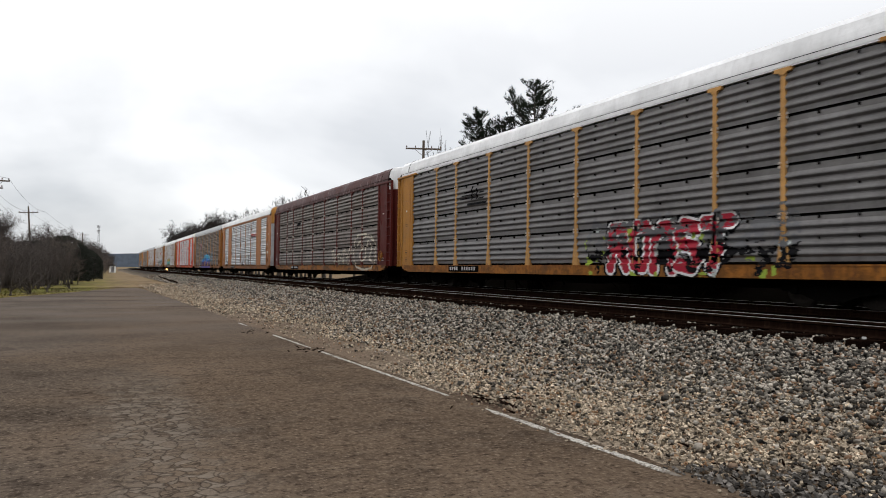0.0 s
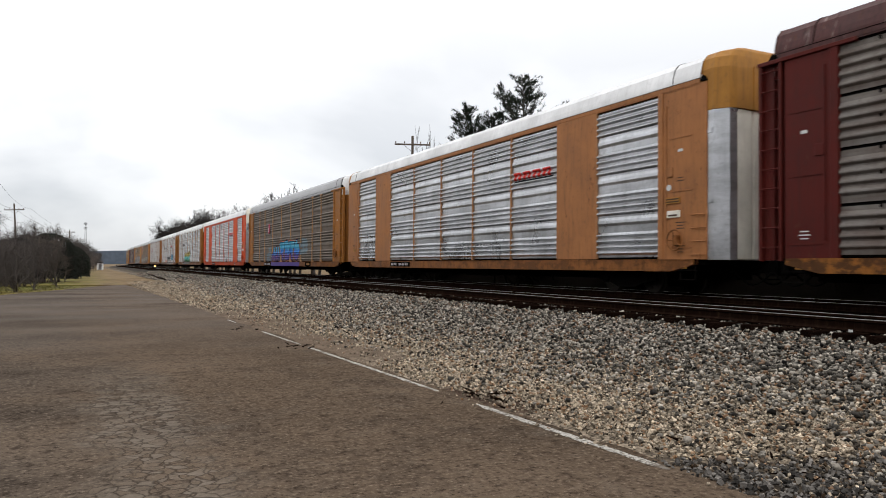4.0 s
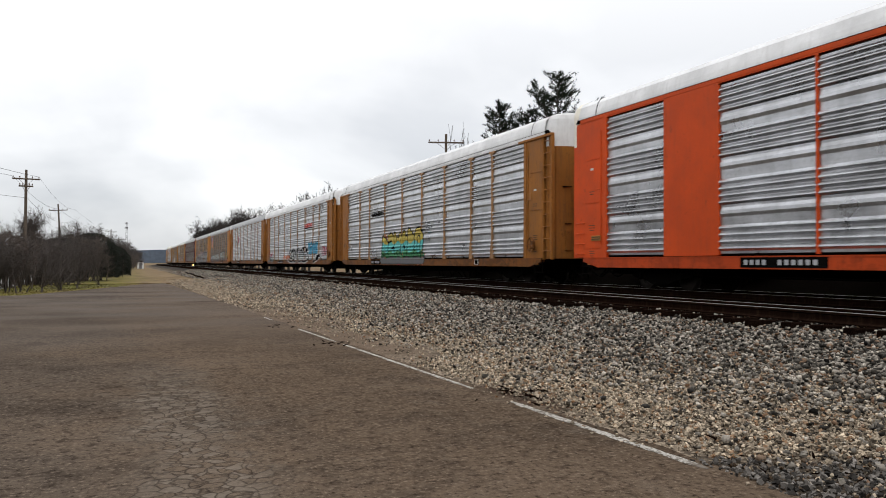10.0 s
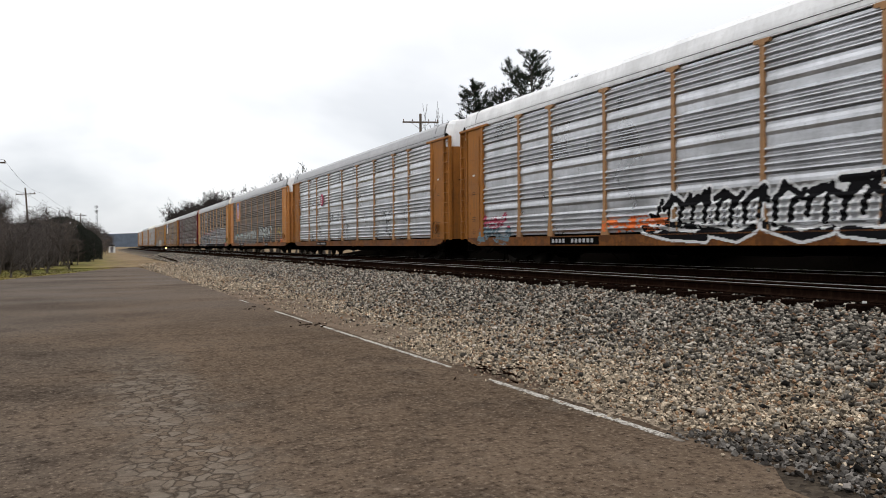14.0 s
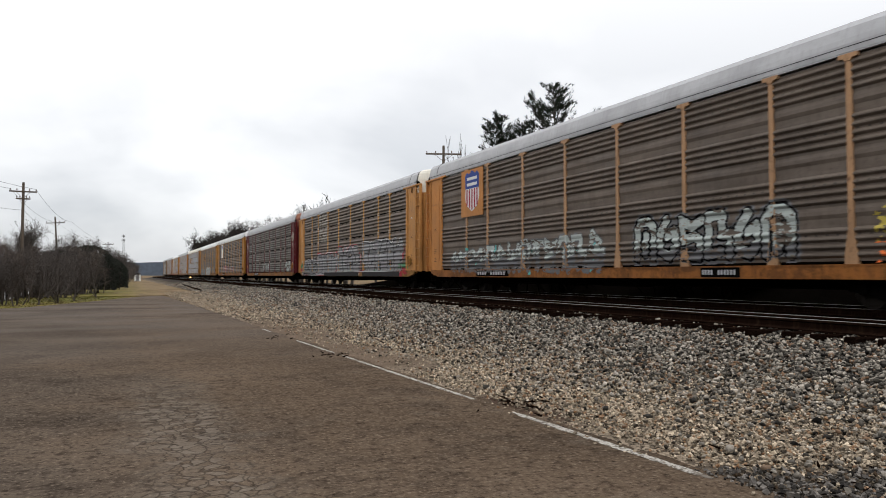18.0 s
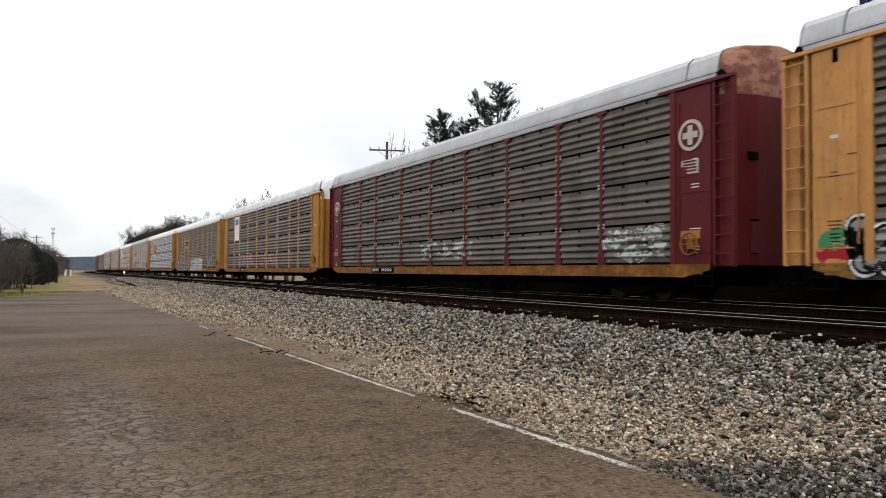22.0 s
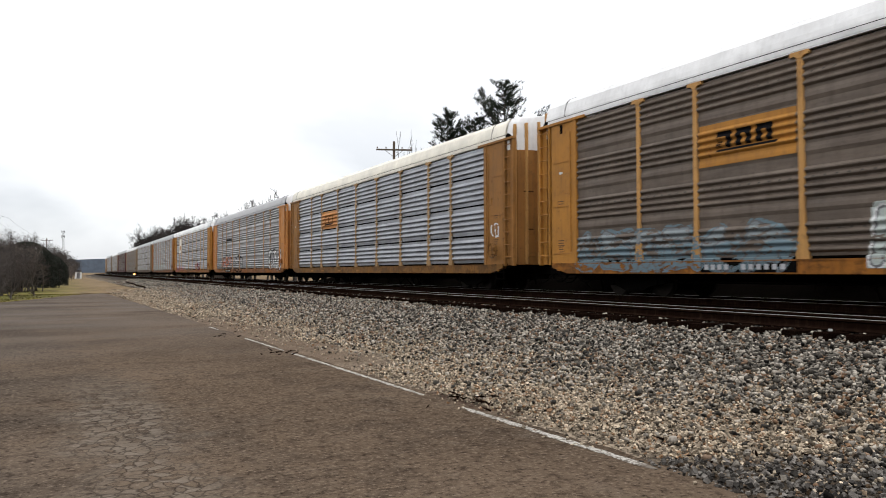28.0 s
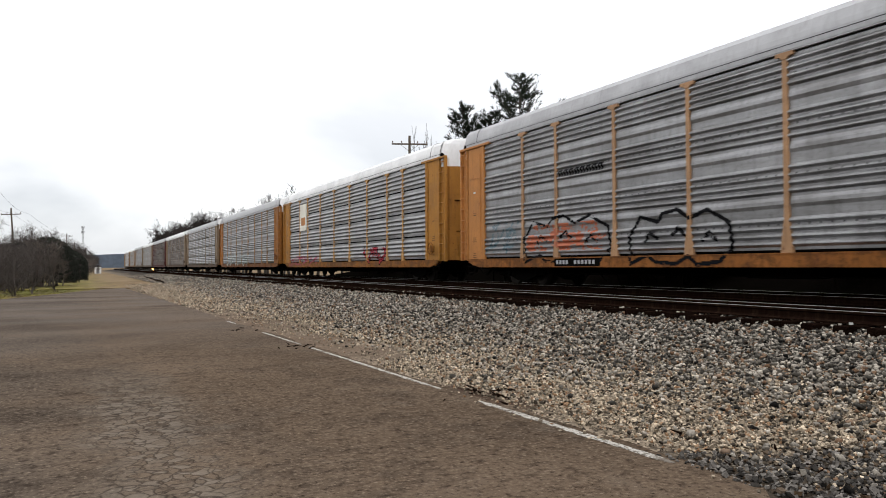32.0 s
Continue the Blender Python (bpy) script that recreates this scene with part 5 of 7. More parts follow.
            part("corner_column", column_mesh(sx, body), ob, "painted corner column")
        both("end_door", flat_door_mesh(end_top or top, 0.92, 4.55), "folding end door")
        both("door_top", flat_door_mesh(top, 4.56, 5.45), "upper part of the end door")
    else:
        both("end_door", end_door_mesh(body, 0.92, 4.86, 0.42, "low"))
        both("door_top", end_door_mesh(end_top or top, 4.865, 6.09, 0.42, "high"), "upper part of the end door")
    both("roof_seal", seal_mesh(), "black rubber roof seal")
    # black block put in for the dark gap between roof end and door
    def gap_block():
        g = Shape()
        g.loft([[(-1.55, 13.24, 5.30), (-1.42, 13.24, 5.30), (-1.42, 13.44, 5.30), (-1.55, 13.44, 5.30)], [(-1.54, 13.24, 5.40), (-1.42, 13.24, 5.40), (-1.42, 13.34, 5.44), (-1.54, 13.34, 5.44)]])
        return g.mesh("door_hinge", M_BLACK)
    both("door_hinge", shared("gap_block", gap_block))
    both("door_hinge", mirrored(shared("gap_block", gap_block)))
    both("hand_brake", brake_wheel_mesh(sill))
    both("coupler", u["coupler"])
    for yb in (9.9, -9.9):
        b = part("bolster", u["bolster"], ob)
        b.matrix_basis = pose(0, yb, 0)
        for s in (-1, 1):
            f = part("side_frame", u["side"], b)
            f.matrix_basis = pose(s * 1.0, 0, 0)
        for dy in (-0.86, 0.86):
            a = part("axle", u["axle"], ob)
            a.matrix_basis = pose(0, yb + dy, 0.391)
            WHEELS.append(part("wheel", u["wheel_l"], a))
            WHEELS.append(part("wheel", u["wheel_r"], a))
    return {"ob": ob, "kind": kind, "body": body}


WHEELS = []
SILLS = {}
for m, tone in ((Y_PALE, (0.30, 0.15, 0.033)), (Y_DEEP, (0.28, 0.108, 0.018)), (Y_BROWN, (0.20, 0.072, 0.015)), (Y_TAN, (0.21, 0.10, 0.024)), (Y_ORANGE, (0.28, 0.105, 0.024)), (ORANGE, (0.25, 0.095, 0.026)),
                (Y_DUST, (0.12, 0.08, 0.05)), (REDORANGE, (0.46, 0.058, 0.011)), (MAROON, (0.075, 0.013, 0.011)), (DARKRED, (0.24, 0.11, 0.025))):
    SILLS[m.name] = weathered("grimy_sill_" + m.name, tone, dirt=(0.034, 0.015, 0.007), amount=0.3 if m is REDORANGE else 0.7, rust=0.15 if m is REDORANGE else 0.6, cake=0.25 if m is REDORANGE else 0.5)
CARS = []
L = "autorack car"
# leading car
c = autorack("covered %s with yellow posts, dark grey sides and white roof" % L, "seamed", Y_DEEP, GAL_SLATE, ROOF_WHITE, ROOF_WHITE)
reporting(c, 7.7, 5.0, 0.66, 0.93)
painted(c, "faded_emblem", [(6.8, 5.4, 3.62, 3.67, S_BLACK), (6.6, 5.4, 3.74, 3.79, S_BLACK), (6.4, 5.4, 3.86, 3.91, S_BLACK), (5.75, 5.62, 3.55, 4.1, S_BLACK), (5.35, 5.2, 3.55, 4.0, S_BLACK),
                            (5.1, 4.7, 3.55, 3.62, S_BLACK), (5.1, 4.7, 3.78, 3.85, S_BLACK), (6.1, 4.45, 3.34, 3.44, S_BLACK)], "faded black emblem of plain bars")
graffiti(c, -1.9, -9.6, 0.63, 2.35, 3, [(0.45, S_BLACK), (1, S_SHADE)], None, None, n=9, thick=0.11, edge=0.03, label="black, grey and lime spray-paint backing", cut=0.3, accents=((S_LIME, 26), (S_PALE, 10)))
graffiti(c, -2.9, -7.9, 0.63, 2.20, 7, [(1, S_RED)], S_WHITE, S_BLACK, word="ROAST", thick=0.165, edge=0.065, far=0.12, label="red block letters outlined in white spray paint")
CARS.append(c)
# brown car
c = autorack("covered %s with dark red posts and rusty roof" % L, "seamed", MAROON, GAL_RUST, ROOF_BROWN, ROOF_WHITE, sill=weathered("caked_sill_paint", (0.30, 0.115, 0.022), dirt=(0.028, 0.014, 0.009), amount=0.8, rust=0.5, cake=0.8), eave=ROOF_BROWN)
reporting(c, 7.5, 5.2, 0.66, 0.92)
painted(c, "faded_emblem", [(6.4, 5.5, 3.7, 3.78, S_BLACK), (5.9, 4.85, 3.9, 4.12, S_BLACK)], "faded dark emblem of plain bars")
graffiti(c, -3.2, -7.4, 0.98, 1.95, 21, [(1, S_CREAM)], None, None, n=5, thick=0.035, edge=0.0, label="thin white spray-paint scrawl", cut=0.3)
graffiti(c, -7.5, -11.5, 0.63, 2.75, 24, [(1, S_CREAM)], None, None, thick=0.06, edge=0.0, label="looped cream spray-paint scrawl", cut=0.12, paths=[
    [(.22, .98), (.08, .85), (.02, .55), (.06, .25), (.2, .08), (.5, .0), (.85, .04), (.99, .3), (.97, .7), (.8, .93), (.5, 1.0), (.22, .98)],
    [(.18, .7), (.36, .82), (.44, .6), (.3, .4), (.42, .24), (.6, .36), (.56, .62), (.7, .8), (.84, .58), (.72, .3), (.9, .2)], [(.48, .88), (.6, .95), (.86, .82)]])
CARS.append(c)
# orange-tan car
c = autorack("%s with tan-orange frame, silver ribbed panels and white roof" % L, "flat", ORANGE, GAL_BRIGHT, ROOF_WHITE, Y_DEEP, end_top=ROOF_CREAM, eave=ORANGE)
word_bars(c, -4.5, -6.9, 3.68, 3.98, 4, S_SIGNRED, "red emblem of plain bars", S_BLACK)
reporting(c, 7.0, 4.6, 0.68, 0.90)
CARS.append(c)
# tan car with blue paint
c = autorack("covered %s with mustard posts and brown-grey ribbed sides" % L, "ribbed", Y_BROWN, GAL_BROWN, ROOF_GREY, ROOF_WHITE)
oval_sign(c, 5.4, 3.62)
graffiti(c, 6.2, 4.45, 0.98, 2.15, 30, [(1, S_STEEL)], None, None, thick=0.17, edge=0.0, label="faded pale blue spray-paint patch", cut=0.35, paths=[[(.35, 1), (.75, .95)], [(.3, .6), (.8, .62)], [(0, .3), (1, .28)], [(.05, 0), (1, .05)]])
graffiti(c, -4.15, -6.1, 1.35, 2.6, 31, [(1, S_STEEL)], None, None, thick=0.19, edge=0.0, label="faded blue spray-paint patch", cut=0.25, paths=[[(.2, 1), (.9, .95)], [(.1, .7), (1, .62)], [(0, .35), (1, .3)], [(.0, .05), (.9, .1)]])
painted(c, "sill_paint", [(4.5, -4.1, 0.632, 0.93, S_PURPLE)], "purple paint over the sill")
graffiti(c, 4.6, 1.75, 0.93, 2.2, 33, [(0.42, S_PURPLE), (0.62, S_BLUE), (1, S_CYAN)], S_NAVY, S_CLAY, thick=0.12, edge=0.05, far=0.03, label="blue and purple spray-paint piece", paths=[[(.02, .0), (.12, .4)], [(.16, .02), (.26, .85)], [(.33, .9), (.38, .05)], [(.46, .02), (.56, .95)], [(.62, .95), (.68, .1)], [(.76, .05), (.88, 1)], [(.92, .6), (.98, .02)]])
graffiti(c, 1.9, -4.15, 0.93, 2.62, 32, [(0.35, S_PURPLE), (0.55, S_BLUE), (1, S_CYAN)], S_NAVY, S_CLAY, thick=0.24, edge=0.05, far=0.06, label="blue and cyan spray-paint piece of broad slabs", blocks="bfbh", accents=((S_CLAY, 7),))
reporting(c, 7.0, 4.6, 0.64, 0.90)
plate(c, "owner_board", -5.6, -7.0, 0.64, 0.91, M_BLACK, 0.004, [(0.25, 0.42, 0.3, 0.7), (0.46, 0.60, 0.3, 0.7), (0.64, 0.80, 0.3, 0.7)], Y_TAN, "black strip with plain dull bars")
CARS.append(c)
# red car
c = autorack("%s with bright red-orange frame, silver ribbed panels and white roof" % L, "flat", REDORANGE, GAL_BRIGHT, ROOF_WHITE, ROOF_CREAM, end_top=REDORANGE, eave=REDORANGE)
word_bars(c, -4.4, -6.9, 3.66, 3.96, 4, S_SIGNRED, "red emblem of plain bars", S_BLACK)
reporting(c, 6.4, 4.0, 0.66, 0.90)
plate(c, "notice", -8.0, -8.5, 0.66, 0.92, M_BLACK, 0.004, [(0.05, 0.95, 0.08, 0.16), (0.05, 0.95, 0.84, 0.92), (0.05, 0.15, 0.16, 0.84), (0.85, 0.95, 0.16, 0.84)], M_TAG, "small black notice with a white rim")
CARS.append(c)
# silver car with green paint
c = autorack("covered %s with mustard posts and bright silver ribbed sides" % L, "ribbed", Y_BROWN, GAL_BRIGHT, ROOF_WHITE, ROOF_WHITE)
word_bars(c, 6.7, 4.4, 3.45, 3.70, 8, S_BLACK, "black emblem of plain bars")
graffiti(c, 4.9, -1.9, 0.63, 1.35, 40, [(0.6, S_SHADE), (1, S_GREEN)], S_BLACK, None, thick=0.22, edge=0.03, label="dark green spray-paint backing", paths=[[(0, .2), (1, .2)], [(0, .55), (1, .6)], [(.03, .9), (.98, .9)]], accents=((S_CLAY, 12), (S_RED, 5)))
graffiti(c, 4.9, -1.8, 0.98, 2.72, 41, [(0.22, S_GREEN), (0.50, S_TEAL), (1, S_YELLOW)], S_BLACK, None, thick=0.17, edge=0.075, label="olive, teal and green spray-paint piece outlined in black", blocks="gfchga", rise=0.28, accents=((S_CLAY, 9),))
reporting(c, 6.6, 4.9, 0.66, 0.90)
plate(c, "notice", -7.6, -8.0, 0.66, 0.92, M_BLACK, 0.004, [(0.05, 0.95, 0.08, 0.16), (0.05, 0.95, 0.84, 0.92), (0.05, 0.15, 0.16, 0.84), (0.85, 0.95, 0.16, 0.84)], M_TAG, "small black notice with a white rim")
CARS.append(c)
# silver car with black and white paint
c = autorack("covered %s with orange-yellow posts and bright silver ribbed sides" % L, "ribbed", Y_BROWN, GAL_BRIGHT, ROOF_WHITE, ROOF_WHITE)
word_bars(c, -4.3, -6.8, 3.56, 3.88, 4, S_SIGNRED, "red emblem of plain bars", S_BLACK)
graffiti(c, 4.4, 1.6, 0.98, 1.45, 50, [(1, S_ORANGE)], None, None, n=4, thick=0.10, edge=0.0, label="orange spray-paint smear", cut=0.35)
graffiti(c, 2.7, -5.7, 0.63, 1.30, 52, [(1, S_BLACK)], S_WHITE, None, thick=0.10, edge=0.07, label="black and white spray-paint arrows over the sill", paths=[[(0, .9), (.12, .3), (.28, .1)], [(.2, .95), (.4, .1), (.46, .7)], [(.5, .9), (.62, .05), (.7, .5)], [(.74, .4), (.84, .1), (1, .6)]])
slashes = [[(.03 + .052 * q, .05 + .1 * (q % 3)), (.035 + .052 * q, .5 + .08 * (q % 2)), (.05 + .052 * q + .012 * (q % 4), .78 + .05 * (q % 5))] for q in range(18)]
hooks = [[(.06 + .11 * q, .55 + .1 * (q % 3)), (.10 + .11 * q, .9 - .06 * (q % 2)), (.15 + .11 * q, .62)] for q in range(8)]
graffiti(c, 2.4, -5.9, 0.90, 2.15, 53, [(1, S_BLACK)], S_WHITE, None, thick=0.075, edge=0.07, label="black spray-paint strokes outlined in white", paths=slashes + hooks + [[(.70, .95), (.86, 1), (.95, .5), (1, .08)], [(.0, .4), (.08, .15), (.2, .05)]])
graffiti(c, -7.4, -9.6, 0.63, 1.5, 56, [(1, S_BLACK)], S_WHITE, None, thick=0.10, edge=0.07, label="black spray-paint arrow outlined in white", paths=[[(.02, .05), (.3, .3), (.45, .75), (1, .95)], [(.3, .3), (.8, .5)]])
graffiti(c, -5.4, -8.9, 1.35, 2.45, 55, [(1, S_CYAN)], S_NAVY, None, thick=0.13, edge=0.04, label="blue spray-paint slabs", cut=0.12, blocks="efhd")
graffiti(c, -10.1, -11.6, 1.2, 2.0, 57, [(1, S_PINK)], None, None, n=2, thick=0.06, edge=0.0, label="pink spray-paint scrawl", cut=0.2)
graffiti(c, 12.2, 9.7, 0.65, 1.95, 58, [(0.5, S_STEEL), (1, S_PINK)], None, None, n=2, thick=0.16, edge=0.0, label="blue and pink spray-paint smear", cut=0.35)
reporting(c, 7.1, 4.5, 0.66, 0.90)
CARS.append(c)
# silver car with a red sign
c = autorack("covered %s with mustard posts and clean silver ribbed sides" % L, "ribbed", Y_BROWN, GAL_BRIGHT, ROOF_GREY, ROOF_WHITE)
oval_sign(c, 5.7, 3.64)
reporting(c, 7.1, 4.7, 0.66, 0.90)
CARS.append(c)
# car with the shield
c = autorack("covered %s with tan-orange posts and dark ribbed sides" % L, "ribbed", Y_ORANGE, GAL_BROWN, ROOF_GREY, ROOF_WHITE)
p = plate(c, "shield_board", 9.6, 7.5, 3.2, 5.2, Y_ORANGE, 0.02, label="orange board with a shield emblem")
CARS.append(c)


def shield(board, yc, zc, w, h, d):
    """Plain shield in blue, white and red on the board."""
    def outline(k):
        pts = [(-0.5, 0.38), (-0.36, 0.46), (-0.2, 0.42), (0, 0.5), (0.2, 0.42), (0.36, 0.46), (0.5, 0.38), (0.46, 0.1), (0.5, -0.15), (0.38, -0.36), (0, -0.5), (-0.38, -0.36), (-0.5, -0.15), (-0.46, 0.1)]
        return [(u * w * k, v * h * k) for u, v in pts]
    for k, mat, out in ((1.0, S_WHITE, 0.004),):
        g = Shape()
        ring = outline(k)
        g.loft([[(-d, yc - u, zc + v) for u, v in ring], [(-d - out, yc - u, zc + v) for u, v in ring]])
        part("shield_field", g.mesh("shield_field", mat), board, "white shield field")
    g = Shape()
    top = [(-0.5, 0.38), (-0.36, 0.46), (-0.2, 0.42), (0, 0.5), (0.2, 0.42), (0.36, 0.46), (0.5, 0.38), (0.47, 0.06), (-0.47, 0.06)]
    g.loft([[(-d - o, yc - u * w, zc + v * h) for u, v in top] for o in (0.002, 0.009)])
    part("shield_top", g.mesh("shield_top", spray("shield_blue", (0.03, 0.06, 0.26))), board, "blue shield top")
    for v in (0.30, 0.16):
        g = Shape()
        g.box(-d - 0.013, -d - 0.005, yc - 0.36 * w, yc + 0.36 * w, zc + (v - 0.035) * h, zc + (v + 0.035) * h)
        part("marking", g.mesh("marking", S_WHITE), board)
    for i in range(5):
        u = -0.36 + 0.18 * i
        lowv = -0.36 if abs(u) > 0.3 else (-0.42 if abs(u) > 0.1 else -0.46)
        g = Shape()
        g.box(-d - 0.009, -d - 0.002, yc - (u + 0.04) * w, yc - (u - 0.04) * w, zc + lowv * h, zc + 0.05 * h)
        part("shield_stripe", g.mesh("shield_stripe", S_RED), board)


c = CARS[8]
shield(p, 8.5, 4.28, 1.35, 1.75, depth("ribbed", 8.5, 4.2) + 0.075)
graffiti(c, 10.9, -0.9, 0.72, 2.25, 61, [(0.4, S_SHADE), (1, S_PALE)], S_SHADE, None, blocks="hdfaegcabdaeg", rise=0.35, cut=0.22, thick=0.10, edge=0.05, label="pale grey spray-paint piece outlined in black", accents=((S_TEAL, 22),))
graffiti(c, -2.1, -8.0, 0.98, 2.45, 63, [(0.3, S_SHADE), (1, S_PALE)], S_BLACK, S_SHADE, blocks="ahdeha", cut=0.18, thick=0.12, edge=0.06, far=0.10, label="rounded pale grey spray-paint piece")
graffiti(c, -9.6, -12.2, 0.65, 2.2, 65, [(0.5, S_ORANGE), (1, S_YELLOW)], None, None, n=2, thick=0.12, edge=0.0, label="orange and yellow spray-paint smear", cut=0.65)
reporting(c, 8.1, 5.3, 0.66, 0.90)
reporting(c, -4.9, -6.2, 0.66, 0.90)
# car with the large silver piece
c = autorack("covered %s with yellow posts and a silver graffiti piece" % L, "seamed", Y_PALE, GAL_UMBER, ROOF_GREY, ROOF_CREAM)
graffiti(c, 7.07, 4.36, 3.05, 5.2, 70, [(1, S_GHOST)], None, None, thick=0.30, edge=0.0, label="worn whitish painted-out patch", cut=0.3, paths=[[(.1, 1), (1, .96)], [(.1, .75), (1, .75)], [(.02, .5), (1, .48)], [(.0, .24), (1, .22)], [(.1, .0), (.9, .03)]])
painted(c, "sill_paint", [(12.1, 6.2, 0.632, 0.90, S_SOOT), (5.2, -3.4, 0.632, 0.90, S_SOOT), (-4.2, -10.8, 0.632, 0.90, S_SOOT)], "sooty grey paint over the sill")
for a_, b_, sd, m in ((12.0, 9.2, 181, S_BLACK), (9.0, 6.3, 182, S_CHROME), (5.1, 1.2, 183, S_BLACK), (3.4, 2.3, 184, S_RED), (0.9, -3.3, 185, S_CHROME), (-1.0, -1.6, 186, S_GREEN), (-4.2, -5.6, 187, S_RED), (-5.4, -10.6, 188, S_BLACK), (-7.4, -9.0, 189, S_RED)):
    graffiti(c, a_, b_, 0.635, 0.93, sd, [(1, m)], None, None, thick=0.06, edge=0.0, label="slanting spray-paint strokes over the sill", cut=0.15, paths=[[(u, 0.0), (u + 0.07, 0.9)] for u in (.06, .2, .37, .5, .69, .85)] + [[(0.05, .95), (.3, .9)], [(.55, .05), (.9, .1)]])
painted(c, "sill_edge_paint", [(12.0, 7.0, 0.902, 0.925, S_WHITE), (5.5, -1.0, 0.902, 0.925, S_WHITE), (-2.6, -9.0, 0.902, 0.925, S_WHITE)], "broken white line along the sill's edge")
graffiti(c, 12.4, 7.2, 0.66, 2.05, 72, [(1, S_CHROME)], S_BLACK, S_BLACK, thick=0.20, edge=0.065, far=0.03, key=(S_WHITE, 0.05), rise=0.2, label="silver block piece outlined in black and red", blocks="cadg", accents=((S_RED, 12),))
graffiti(c, 7.35, 1.7, 0.66, 2.35, 73, [(1, S_CHROME)], S_BLACK, S_RED, thick=0.22, edge=0.065, far=0.12, key=(S_WHITE, 0.05), label="silver block piece outlined in black and red", blocks="edac", accents=((S_RED, 8),))
graffiti(c, 1.85, -3.75, 0.66, 2.65, 75, [(1, S_CHROME)], S_BLACK, S_RED, thick=0.23, edge=0.065, far=0.10, key=(S_WHITE, 0.05), label="silver block piece outlined in black and red", blocks="ahfe", accents=((S_GREEN, 4), (S_RED, 5)))
graffiti(c, -4.0, -11.4, 0.66, 2.80, 74, [(1, S_CHROME)], S_BLACK, S_BLACK, blocks="bhbadc", thick=0.24, edge=0.065, far=0.04, key=(S_WHITE, 0.05), label="silver spray-paint piece outlined in black and red", accents=((S_RED, 34), (S_GREEN, 6)))
for y0_, y1_, z1_, sd, bl in ((12.1, 7.3, 1.75, 171, "hdgfahe"), (7.2, 1.8, 2.05, 172, "gfhadeg"), (1.7, -3.6, 2.3, 173, "dhagefh"), (-4.3, -11.0, 2.4, 174, "hfgdaheg")):
    graffiti(c, y0_, y1_, 0.66, z1_, sd, [(1, S_BLACK)], None, None, thick=0.042, edge=0.0, label="inner black spray-paint lines", blocks=bl, rise=0.15, cut=0.1)
graffiti(c, 12.95, 11.7, 0.95, 1.65, 78, [(0.4, S_RED), (1, S_GREEN)], None, None, n=2, thick=0.15, edge=0.0, label="green and red spray-paint patch", cut=0.1)
graffiti(c, -10.4, -12.2, 0.63, 1.35, 76, [(0.6, S_RED), (1, S_GREEN)], None, None, n=2, thick=0.11, edge=0.0, label="red and green spray-paint patch", cut=0.15)
reporting(c, 7.7, 5.7, 0.66, 0.88)
CARS.append(c)
# maroon car
c = autorack("covered %s with maroon posts, dark sides and a yellow sill" % L, "seamed", DARKRED, GAL_DARK, ROOF_GREY, weathered("rubbed_tan_and_maroon_paint", (0.34, 0.165, 0.11), dirt=(0.10, 0.022, 0.020), amount=0.8, rust=0.3, cake=0.7), sill=SILLS[Y_DEEP.name])


def disc(car, yc, zc, r, mat, cross):
    d = SIDE + 0.02
    g = Shape()
    g.tube((-d + 0.03, yc, zc), (-d, yc, zc), r, n=28)
    p_ = part("round_emblem", g.mesh("round_emblem", mat), car["ob"], "round white emblem")
    g = Shape()
    g.tube((-d, yc, zc), (-d - 0.004, yc, zc), r * 0.78, n=28)
    part("emblem_field", g.mesh("emblem_field", cross), p_)
    for a, b in ((0.62, 0.2), (0.2, 0.62)):
        g = Shape()
        g.box(-d - 0.008, -d - 0.002, yc - r * a, yc + r * a, zc - r * b, zc + r * b)
        part("marking", g.mesh("marking", mat), p_)


disc(c, -12.43, 4.05, 0.38, M_CLIP, MAROON)
plate(c, "notice", -12.12, -12.66, 3.12, 3.46, M_CLIP, 0.012, [(0.1, 0.9, 0.15 + 0.22 * i, 0.27 + 0.22 * i) for i in range(4)], DARKRED, "white notice with plain bars")
disc(c, 12.45, 4.05, 0.38, M_CLIP, MAROON)
for y0 in (-12.1, 12.9):
    plate(c, "label_strip", y0, y0 - 0.6, 1.55, 1.75, Y_DEEP, 0.012, label="yellow label strip")
graffiti(c, 2.5, -2.0, 1.2, 1.9, 81, [(1, S_PALE)], None, None, n=5, thick=0.05, edge=0.0, label="faint white spray-paint scrawl", cut=0.45)
graffiti(c, -9.2, -11.9, 0.98, 2.0, 82, [(1, S_PALE)], None, None, n=3, thick=0.15, edge=0.0, label="faint grey spray-paint patch", cut=0.5)
reporting(c, 7.5, 4.9, 0.66, 0.92)
CARS.append(c)
# yellow car with a small white board
c = autorack("covered %s with yellow posts, dark sides and a patched roof" % L, "seamed", Y_DEEP, GAL_BROWN, ROOF_PATCH, ROOF_WHITE)
plate(c, "white_board", 8.9, 7.35, 3.2, 5.15, ROOF_CREAM, 0.01, [(0.15, 0.85, 0.66, 0.9)], S_BLUE, "faded white board with a blue bar")
graffiti(c, 6.9, 2.4, 1.0, 2.1, 91, [(1, S_PINK)], S_PALE, None, n=4, thick=0.05, edge=0.035, label="red and white spray-paint scrawl", cut=0.2)
graffiti(c, 1.0, -4.0, 1.0, 2.0, 92, [(1, S_RED)], S_PALE, None, n=5, thick=0.04, edge=0.03, label="dark red spray-paint scrawl", cut=0.2)
reporting(c, 7.3, 5.0, 0.66, 0.90)
CARS.append(c)
